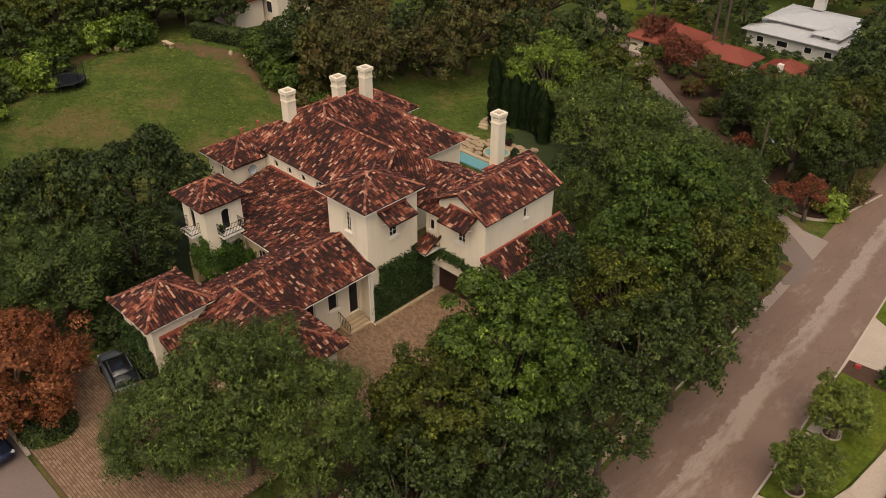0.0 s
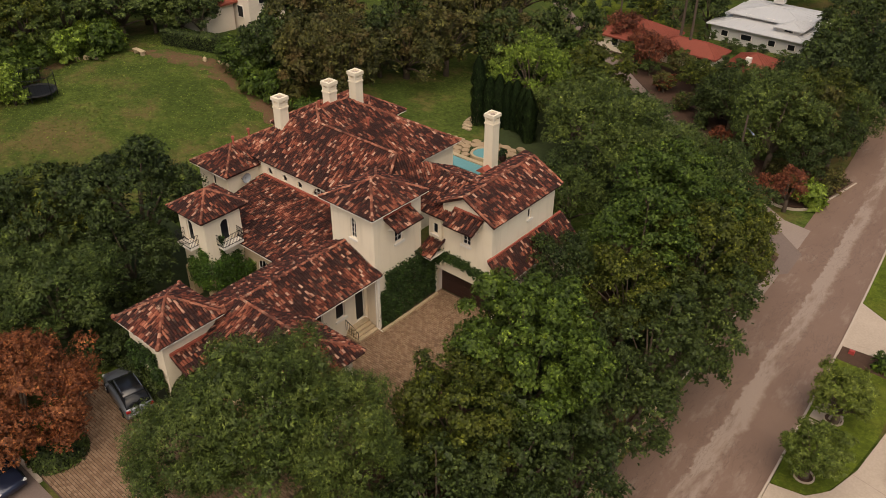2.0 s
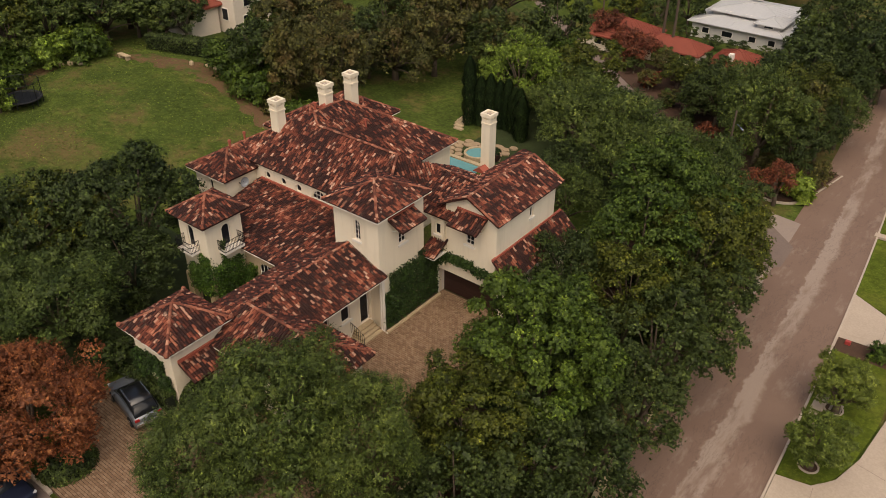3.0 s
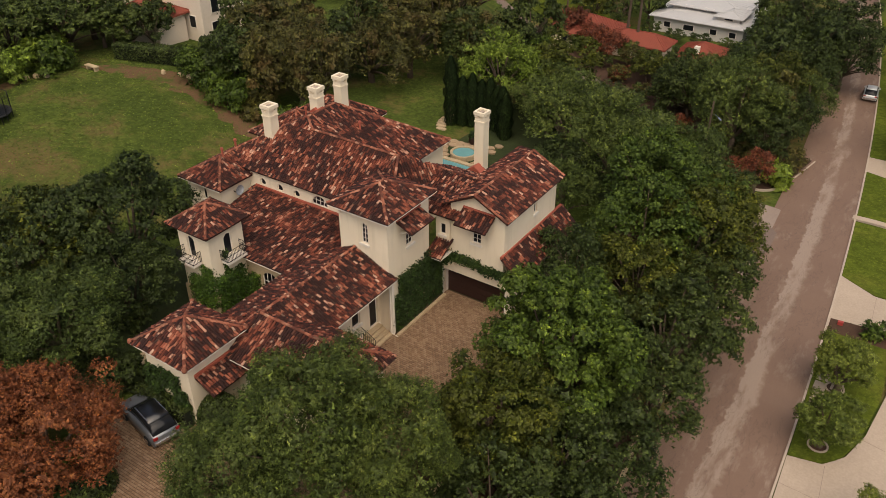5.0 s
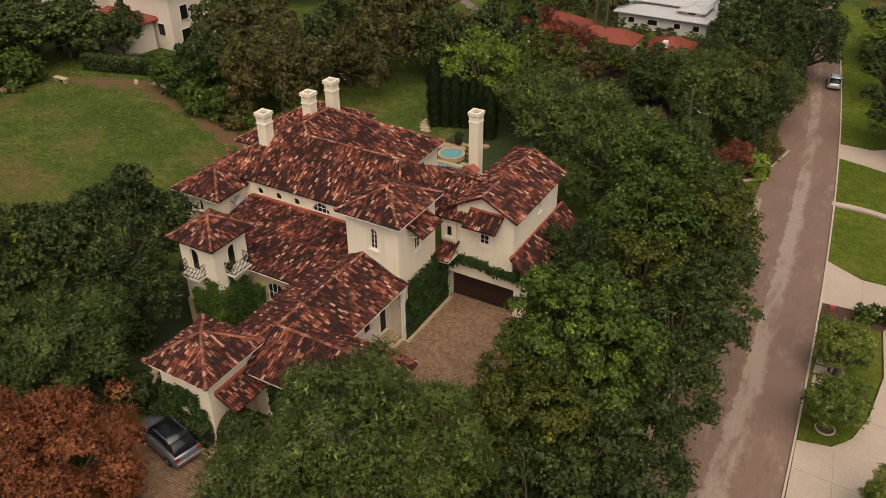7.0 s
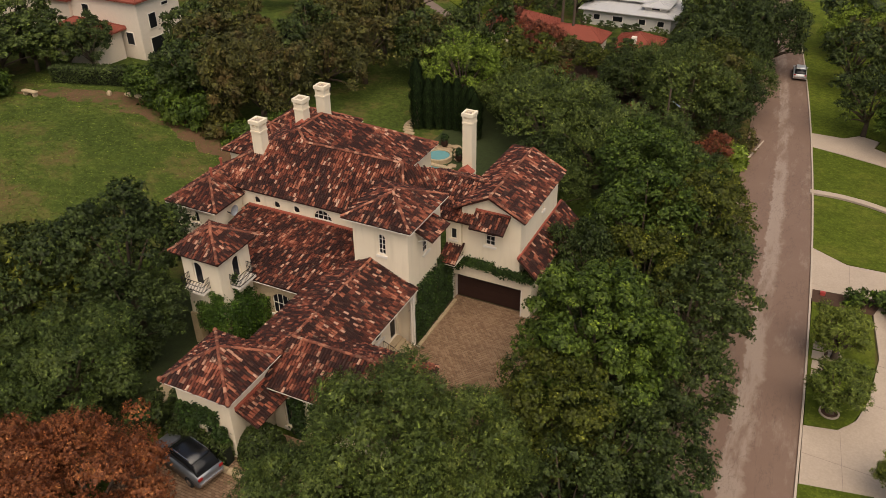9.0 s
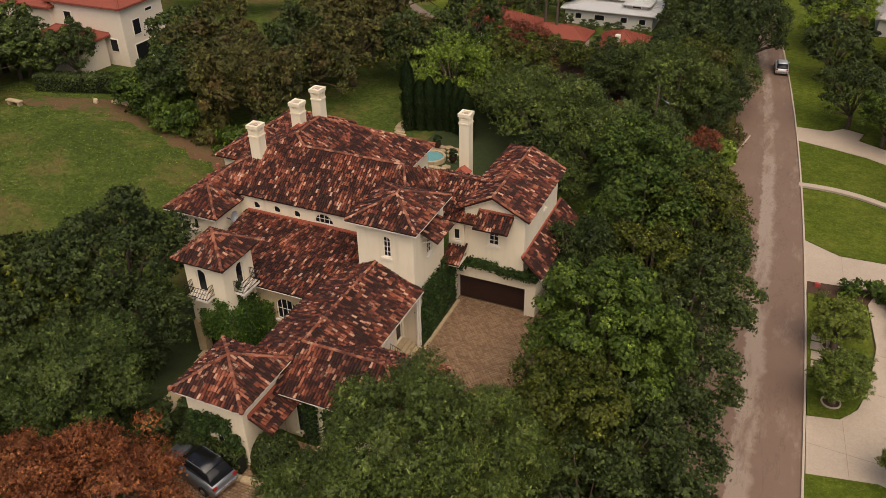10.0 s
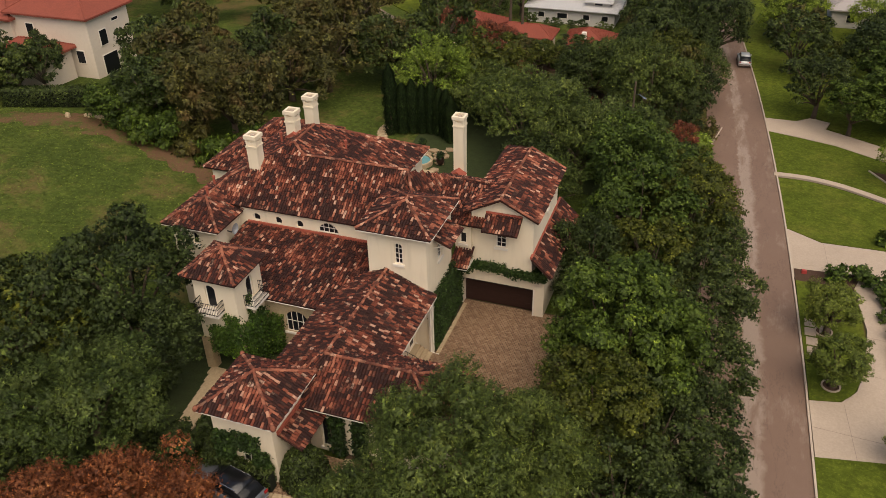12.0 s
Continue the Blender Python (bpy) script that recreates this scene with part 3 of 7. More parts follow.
# turret with balconies
s, h = hip(-14.8, -13.44, -10.74, -9.3, 7.73, 8.95)
roof(house, s, h)
wall(house, (-14.3, -12.95), (-11.2, -12.95), 2.5, 7.7, [(0.85, 1.6, 5.25, 7.0, 1, "plain")])
wall(house, (-11.2, -12.95), (-11.2, -9.8), 2.5, 7.7, [(1.35, 2.1, 5.25, 7.0, 1, "plain")])
wall(house, (-14.3, -9.8), (-14.3, -12.95), 2.5, 7.7)
wall(house, (-11.2, -9.8), (-14.3, -9.8), 2.5, 7.7)
for px, py in ((-14.1, -12.75), (-11.5, -12.75), (-11.5, -10.1)):
    part("pillar", Geo().box(px - 0.35, py - 0.35, -0.2, px + 0.35, py + 0.35, 2.6), STONE, house, "limestone pillar", 0.05)

# long wing to the front
roof(house, [[(0.14, -16.0, 4.79), (0.14, -6.6, 4.79), (-3.3, -6.6, 6.28), (-3.3, -16.0, 6.28)], [(-6.7, -6.6, 4.82), (-6.7, -17.3, 4.82), (-3.3, -16.0, 6.28), (-3.3, -6.6, 6.28)]],
     [((-3.3, -16.0, 6.28), (-3.3, -6.6, 6.28))], gutter=[((0.2, -16.0, 4.7), (0.2, -6.65, 4.7))])
wall(house, (-1.4, -16.0), (-1.4, -6.75), 0, 4.6, [(4.2, 5.0, 1.8, 3.3, 0, "plain"), (6.2, 7.05, 1.8, 3.2, 0, "plain"), (8.1, 9.0, 0.6, 3.2, 0, "plain")], first=True)
wall(house, (-6.3, -6.75), (-6.3, -17.0), 0, 4.7, first=True)

# front range and its hipped end
roof(house, [[(-3.3, -18.9, 4.75), (5.0, -18.9, 4.75), (2.2, -16.0, 6.28), (-3.3, -16.0, 6.28)], [(5.0, -18.9, 4.75), (5.0, -13.2, 4.75), (2.2, -16.0, 6.28)], [(5.0, -13.2, 4.75), (0.0, -13.2, 4.75), (-3.3, -16.0, 6.28), (2.2, -16.0, 6.28)], [(-6.7, -17.3, 4.82), (-3.3, -18.9, 4.75), (-3.3, -16.0, 6.28)]],
     [((-3.3, -16.0, 6.28), (2.2, -16.0, 6.28)), ((5.0, -18.9, 4.75), (2.2, -16, 6.28)), ((5.0, -13.2, 4.75), (2.2, -16, 6.28))], finials=[(2.2, -16, 6.0)], gutter=[((-3.3, -18.95, 4.66), (5.0, -18.95, 4.66))])
wall(house, (-3.6, -18.3), (4.4, -18.3), 0, 4.7, [(0.8, 1.8, 1.3, 3.6, 0, "plain")], first=True)
wall(house, (4.4, -18.3), (4.4, -13.8), 0, 4.7)
wall(house, (4.4, -13.8), (-1.4, -13.8), 0, 4.7)

# corner pavilion
s, h = hip(-8.05, -22.17, -3.28, -17.35, 6.04, 7.45)
roof(house, s, h, gutter=[((-8.05, -22.21, 5.96), (-3.28, -22.21, 5.96)), ((-3.24, -22.17, 5.96), (-3.24, -17.35, 5.96))], finials=[(-8.05, -22.17, 5.98), (-3.28, -22.17, 5.98), (-3.28, -17.35, 5.98), (-8.05, -17.35, 5.98)])
wall(house, (-7.55, -21.7), (-3.75, -21.7), 0.8, 6.0, [(1.6, 2.5, 2.4, 3.9, 0, "grid")])
wall(house, (-3.75, -21.7), (-3.75, -17.8), 0.8, 6.0)
wall(house, (-3.75, -17.8), (-7.55, -17.8), 0.8, 6.0)
wall(house, (-7.55, -17.8), (-7.55, -21.7), 0.8, 6.0)
LEAN_ROOF = roof(house, [[(-2.3, -21.3, 4.0), (-2.3, -18.4, 4.0), (-3.75, -18.4, 4.75), (-3.75, -21.3, 4.75)]], [], tiled=False)
part("flashing", Geo().box(-3.82, -21.3, 4.72, -3.6, -18.4, 4.95), FLASH, house, "red painted flashing")


def awning(parent, p, q, out, z, drop, label):
    """A small tiled window canopy on two brackets, along the wall from p to q."""
    (x0, y0), (x1, y1) = p, q
    ox, oy = out
    lo = z - drop
    r = roof(parent, [[(x0 + ox, y0 + oy, lo), (x1 + ox, y1 + oy, lo), (x1, y1, z), (x0, y0, z)]], [], "canopy")
    nx, ny = (0.14 if ox > 0 else -0.14 if ox < 0 else 0.0), (0.14 if oy > 0 else -0.14 if oy < 0 else 0.0)
    part("flashing", Geo().box(min(x0, x1 + nx), min(y0, y1 + ny), z + 0.02, max(x0, x1 + nx), max(y0, y1 + ny), z + 0.14), FLASH, r, "red painted flashing")
    for k in (0.18, 0.82):
        bx, by = x0 + (x1 - x0) * k, y0 + (y1 - y0) * k
        g = Geo().tube([(bx, by, lo - 0.55), (bx + ox * 0.8, by + oy * 0.8, lo - 0.12)], [0.05, 0.05], 6)
        g.tube([(bx, by, lo - 0.12), (bx + ox * 0.95, by + oy * 0.95, lo - 0.14)], [0.05, 0.05], 6)
        part("bracket", g, TRIM, parent, "cream wooden bracket")
    return r


awning(house, (1.85, -0.75), (4.45, -0.75), (0, -1.35), 8.3, 0.75, "")
awning(house, (-0.4, -5.75), (-0.4, -3.05), (1.3, 0), 8.78, 0.58, "")


def chimney(x, y, z0, z1, w, d):
    g = Geo().box(x - w / 2, y - d / 2, z0, x + w / 2, y + d / 2, z1 - 0.95)
    g.box(x - w / 2 - 0.05, y - d / 2 - 0.05, z1 - 0.95, x + w / 2 + 0.05, y + d / 2 + 0.05, z1 - 0.82)
    g.box(x - w / 2, y - d / 2, z1 - 0.82, x + w / 2, y + d / 2, z1 - 0.5)
    for sx in (-1, 1):
        for sy in (-1, 1):
            cx, cy = x + sx * (w / 2 - 0.1), y + sy * (d / 2 - 0.1)
            g.box(cx - 0.12, cy - 0.12, z1 - 0.5, cx + 0.12, cy + 0.12, z1 - 0.28)
    g.box(x - w / 2 + 0.1, y - d / 2 + 0.1, z1 - 0.5, x + w / 2 - 0.1, y + d / 2 - 0.1, z1 - 0.3)
    c = part("chimney", g, STUCCO, house, "tall cream stucco chimney")
    cap = Geo()
    a, b = w / 2 + 0.09, d / 2 + 0.09
    for q in ((x - a, y - b, x + a, y - b + 0.2), (x - a, y + b - 0.2, x + a, y + b), (x - a, y - b + 0.2, x - a + 0.2, y + b - 0.2), (x + a - 0.2, y - b + 0.2, x + a, y + b - 0.2)):
        cap.box(q[0], q[1], z1 - 0.28, q[2], q[3], z1)
    part("chimney_cap", cap, STUCCO, c)
    part("flue", Geo().tube([(x, y, z1 - 0.4), (x, y, z1 - 0.05)], [0.2, 0.2], 10), CONCRETE, c, "round clay flue")


chimney(-15.8, -1.45, 7.5, 12.2, 0.85, 0.85)
chimney(-15.25, 3.4, 8.0, 12.2, 0.85, 0.85)
chimney(-15.25, 6.45, 7.0, 12.2, 0.85, 0.85)
chimney(-4.25, 11.6, -0.5, 9.75, 0.9, 0.9)


# ---- paving ----
PAVER_MESH = Geo().add([(0.012, 0.012, -0.05), (0.248, 0.012, -0.05), (0.248, 0.158, -0.05), (0.012, 0.158, -0.05), (0.024, 0.024, 0), (0.236, 0.024, 0), (0.236, 0.146, 0), (0.024, 0.146, 0)],
                       [(4, 5, 6, 7), (0, 1, 5, 4), (1, 2, 6, 5), (2, 3, 7, 6), (3, 0, 4, 7)])


def pavers(parent, x0, y0, x1, y1, z, test=None, single=None):
    """Pavers in running bond: those inside the rectangle single are pieces of their own, the rest one part."""
    w, d = 0.26, 0.17
    g, j, y = Geo(), 0, y0
    me = PAVER_MESH.mesh("paver", PAVER_ONE)
    while y < y1:
        x = x0 - (w / 2 if j % 2 else 0)
        while x < x1:
            if test is None or test(x + w / 2, y + d / 2):
                hz = z(x, y) + random.uniform(0, 0.012)
                if single and single[0] < x < single[2] and single[1] < y < single[3]:
                    ob = new("paver", me)
                    ob.parent = parent
                    ob.location = (x, y, hz)
                else:
                    g.add([(a + x, b + y, c + hz) for a, b, c in PAVER_MESH.v], PAVER_MESH.f)
            x += w
        y += d
        j += 1
    part("pavers", g, PAVER, parent)["kind"] = "stuff"


def court_z(x, y):
    return 0.03 + 1.3 * smooth(-13.5, -20, y)


def paved(x, y):
    """Where the pavers lie: the court, the parking strip and the drive down to the street."""
    if y > -13.4:
        return -1.2 < x < 7.6 and y < -0.65
    if y > -18.9:
        return 4.9 < x < 7.6
    return x < 7.6 and x > (-8.9 if y > -27.0 else -4.4) and y > -30.2


def bed_sheet(x0, y0, x1, y1):
    g = Geo()
    ys = np.linspace(y0, y1, 2 + int(y1 - y0))
    for y in ys:
        g.v += [(x0, y, court_z(0, y) - 0.03), (x1, y, court_z(0, y) - 0.03)]
    g.f = [(2 * j, 2 * j + 1, 2 * j + 3, 2 * j + 2) for j in range(len(ys) - 1)]
    return structure("pavement", g, SAND, "reddish-tan clay paver driveway in running bond")


court = bed_sheet(-1.2, -18.9, 7.7, -0.02)
drive = bed_sheet(-9.0, -27.0, 7.7, -18.9)
bed_sheet(-4.4, -30.2, 7.7, -27.0)
pavers(court, -1.2, -13.4, 7.6, -0.18, court_z, None, (0.0, -3.2, 5.2, -0.6))
pavers(drive, -9.0, -30.3, 7.6, -13.4, court_z, paved)
structure("road_south", Geo().box(-60, -42, 1.0, 9.0, -30.45, 1.26), ROAD_SIDE, "dark worn asphalt street below the drive")
structure("kerb_south", Geo().box(-60, -30.45, 1.0, -4.0, -30.2, 1.4), KERB, "pale concrete kerb beside the street", 0.02)


# ---- trees ----
def leaf_cloud(rng, lobes, count, size, droop=0.0, shell=0.72, spray=6, slim=0.75, reach=0.8):
    """Tapered leaves in rosettes at the ends of twigs, over a set of clumps (x, y, z, rx, rz), with coarser leaves inside: points and faces."""
    lob = np.array(lobes)
    wgt = lob[:, 3] ** 2
    m = max(1, count // spray)
    inner = m // 7
    pick = rng.choice(len(lob), m, p=wgt / wgt.sum())
    d = rng.normal(size=(m, 3))
    d /= np.linalg.norm(d, axis=1)[:, None]
    d[:, 2] = np.where(d[:, 2] < -0.25, -d[:, 2], d[:, 2])
    r = (shell + (1 - shell) * rng.random(m) ** 0.6) * (1 + 0.13 * rng.normal(size=m))
    big = np.ones(m)
    r[:inner] = rng.uniform(0.15, 0.55, inner)
    big[:inner] = 2.0
    c = lob[pick]
    tip = c[:, :3] + d * r[:, None] * np.stack([c[:, 3], c[:, 3], c[:, 4]], 1)
    o = d + rng.normal(size=(m, 3)) * 0.28 + np.array([0, 0, 0.45 - droop * 0.6])
    o /= np.linalg.norm(o, axis=1)[:, None]
    u = np.cross(o, rng.normal(size=(m, 3)))
    u /= np.linalg.norm(u, axis=1)[:, None]
    w = np.cross(o, u)
    o, u, w, tip, big = (np.repeat(k, spray, 0) for k in (o, u, w, tip, big))
    n = m * spray
    ang = np.tile(np.arange(spray) * math.tau / spray, m) + rng.uniform(-0.5, 0.5, n)
    lay = np.cos(ang)[:, None] * u + np.sin(ang)[:, None] * w + o * rng.uniform(0.05, 0.55, n)[:, None]
    lay[:, 2] -= droop * rng.uniform(0.2, 1.0, n)
    lay /= np.linalg.norm(lay, axis=1)[:, None]
    long = (size * big * rng.uniform(1.2, 2.5, n))[:, None]
    p = tip + o * (rng.random(n) * size * reach * big)[:, None] + rng.normal(size=(n, 3)) * size * 0.25
    side = np.cross(o, lay)
    side /= np.linalg.norm(side, axis=1)[:, None]
    side *= long * slim * 0.5
    v = np.stack([p + side, p + lay * long, p - side], 1).reshape(-1, 3)
    return v, np.arange(n * 3).reshape(-1, 3)


def foliage_mesh(name, v, idx, mat):
    me = bpy.data.meshes.new(name)
    k, sides = idx.shape
    me.vertices.add(len(v))
    me.vertices.foreach_set("co", v.ravel())
    me.loops.add(k * sides)
    me.loops.foreach_set("vertex_index", idx.ravel())
    me.polygons.add(k)
    me.polygons.foreach_set("loop_start", np.arange(0, k * sides, sides))
    me.update(calc_edges=True)
    me.materials.append(mat)
    return me


def crown_lobes(rng, r, h, base, count, heads=9):
    """Leaf clumps over a crown of radius r from base up to h: a few great heads of foliage on the main limbs, each of many clumps."""
    mid, half = (base + h) / 2, (h - base) / 2
    out = []
    each = max(3, count * 2 // (3 * heads))
    fill = count // 3
    for i in range(fill):
        up = 0.97 - 1.55 * (i + 0.5) / fill
        a = i * 2.39996 + rng.normal() * 0.15
        flat = math.sqrt(max(0.0, 1 - up * up))
        k = rng.uniform(0.58, 0.82)
        rr = r * rng.uniform(0.11, 0.20)
        out.append((flat * math.cos(a) * r * k, flat * math.sin(a) * r * k, mid + up * half * k, rr, rr * 0.85))
    for i in range(heads):
        up = 0.96 - 1.5 * (i + 0.5) / heads + rng.normal() * 0.07
        a = i * 2.39996 + rng.normal() * 0.22
        flat = math.sqrt(max(0.0, 1 - up * up))
        k = rng.uniform(0.50, 0.72)
        way = np.array([flat * math.cos(a), flat * math.sin(a), up])
        centre = way * np.array([r, r, half]) * k
        size = r * rng.uniform(0.27, 0.42)
        tall = size * min(1.0, 0.5 + 0.5 * half / r)
        for j in range(each):
            d = rng.normal(size=3) * 0.75 + way * 0.6 + np.array([0, 0, 0.35])
            d /= np.linalg.norm(d)
            rr = size * rng.uniform(0.26, 0.56)
            q = centre + d * np.array([size, size, tall]) * rng.uniform(0.55, 0.95)
            out.append((q[0], q[1], mid + q[2], rr, rr * rng.uniform(0.6, 0.85)))
    return out


def make_tree(name, mat, r, h, base, leaves, size, seed, lobes=130, label="", category="tree", droop=0.0, trunk_r=0.28, style=(6, 0.75, 0.8, 9)):
    rng = np.random.default_rng(seed)
    spray, slim, reach, heads = style
    root = thing(name, label, category)
    lob = crown_lobes(rng, r, h, base, lobes, heads)
    g = Geo()
    fork = base + 0.12 * (h - base)
    g.tube([(0, 0, -0.6), (0.08, 0.02, fork * 0.5), (0.0, 0.1, fork)], [trunk_r * 1.35, trunk_r, trunk_r * 0.85], 9)
    for i in sorted(range(len(lob)), key=lambda k: -lob[k][3])[:12]:
        x, y, z, rr, _ = lob[i]
        m = Vector((x * 0.45, y * 0.45, fork + (z - fork) * 0.55))
        g.tube([(0, 0.05, fork - 0.15), m, (x, y, z)], [trunk_r * 0.55, trunk_r * 0.3, 0.03], 5)
    part("trunk", g, BARK, root, "grey-brown trunk with limbs", 0, True)
    v, idx = leaf_cloud(rng, lob, leaves, size, droop, 0.72, spray, slim, reach)
    part("crown", foliage_mesh("crown", v, idx, mat), mat, root)
    return root


GREEN = leaf_material("leaf_elm", (0.026, 0.040, 0.010), (0.062, 0.088, 0.022), (0.140, 0.168, 0.046))
GREEN_MAPLE = leaf_material("leaf_maple", (0.018, 0.035, 0.006), (0.050, 0.082, 0.013), (0.125, 0.170, 0.030), 0.4)
GREEN_YELLOW = leaf_material("leaf_turning", (0.026, 0.034, 0.006), (0.064, 0.076, 0.012), (0.145, 0.145, 0.022), 0.4)
OAK = leaf_material("leaf_oak", (0.016, 0.025, 0.008), (0.040, 0.058, 0.016), (0.090, 0.116, 0.034))
BROWNISH = leaf_material("leaf_brown", (0.030, 0.031, 0.010), (0.068, 0.066, 0.020), (0.135, 0.125, 0.040), 0.3, (0.115, 0.068, 0.024))
ORANGE = leaf_material("leaf_rust", (0.082, 0.026, 0.014), (0.172, 0.055, 0.028), (0.26, 0.105, 0.048), 0.5)
BRIGHT = leaf_material("leaf_bright", (0.075, 0.115, 0.016), (0.155, 0.215, 0.032), (0.25, 0.31, 0.06))
FEATHERY = leaf_material("leaf_feathery", (0.060, 0.082, 0.018), (0.120, 0.150, 0.032), (0.20, 0.225, 0.055))
RED = leaf_material("leaf_red", (0.075, 0.022, 0.014), (0.165, 0.048, 0.030), (0.23, 0.085, 0.055))
CYPRESS = leaf_material("leaf_cypress", (0.010, 0.020, 0.009), (0.020, 0.036, 0.014), (0.034, 0.055, 0.02))
GREEN_IVY = leaf_material("leaf_vine", (0.018, 0.042, 0.007), (0.045, 0.088, 0.011), (0.10, 0.155, 0.02))
IVY = leaf_material("leaf_ivy", (0.011, 0.024, 0.007), (0.022, 0.044, 0.010), (0.045, 0.078, 0.018))

CACHE = {}
REF = {"small": 2.4, "red": 2.6}


def tree(kind, x, y, r, top, turn=0.0, z=None):
    """A tree of a kind, its crown scaled to radius r and to the height top."""
    mat, label, size, leaves, seed, droop = KINDS[kind]
    ground = height(x, y) if z is None else z
    tall = top - ground
    key = (kind, round(2 * tall / r))
    if key not in CACHE:
        ratio = tall / r
        base = max(0.14 * ratio, ratio - 2.3) if ratio > 1.4 else 0.1 * ratio
        ref = REF.get(kind, 4.6)
        CACHE[key] = (make_tree("tree", mat, ref, ref * ratio, base * ref, leaves, size, seed + len(CACHE), label=label, droop=droop, style=STYLE.get(kind, (6, 0.75, 0.8, 9))), ref, ref * ratio)
        ob = CACHE[key][0]
        ob.matrix_basis = pose(x, y, ground, 0, 0, turn)
        ob.scale = (r / ref, r / ref, tall / (ref * ratio))
        return ob
    ob, r0, t0 = CACHE[key]
    c = copy_thing(ob, pose(x, y, ground, 0, 0, turn))
    c.scale = (r / r0, r / r0, tall / t0)
    return c


KINDS = {
    "great_elm": (GREEN, "broad cedar elm with small olive-green leaves", 0.056, 100000, 11, 0.2),
    "great_maple": (GREEN_MAPLE, "leafy green shade tree with large leaves", 0.070, 80000, 23, 0.1),
    "great_turning": (GREEN_YELLOW, "shade tree with leaves turning yellow", 0.068, 60000, 37, 0.1),
    "elm": (GREEN, "broad cedar elm with small olive-green leaves", 0.064, 28000, 12, 0.2),
    "maple": (GREEN_MAPLE, "leafy green shade tree with large leaves", 0.078, 27000, 24, 0.12),
    "turning": (GREEN_YELLOW, "shade tree with leaves turning yellow", 0.075, 27000, 38, 0.12),
    "oak": (OAK, "dark green live oak with a dense crown", 0.070, 25000, 41, 0.05),
    "great_oak": (OAK, "dark green live oak with a dense crown", 0.060, 54000, 43, 0.05),
    "brown": (BROWNISH, "tall brownish-green tree with thinning leaves", 0.066, 36000, 53, 0.2),
    "orange": (ORANGE, "rust-orange autumn tree beside the driveway", 0.052, 84000, 67, 0.2),
    "bright": (BRIGHT, "light green willow-leaved tree", 0.07, 26000, 71, 0.4),
    "red": (RED, "dull red autumn shrub-like tree", 0.07, 12000, 83, 0.1),
    "small": (FEATHERY, "small rounded lawn tree with feathery leaves", 0.060, 24000, 97, 0.35),
}
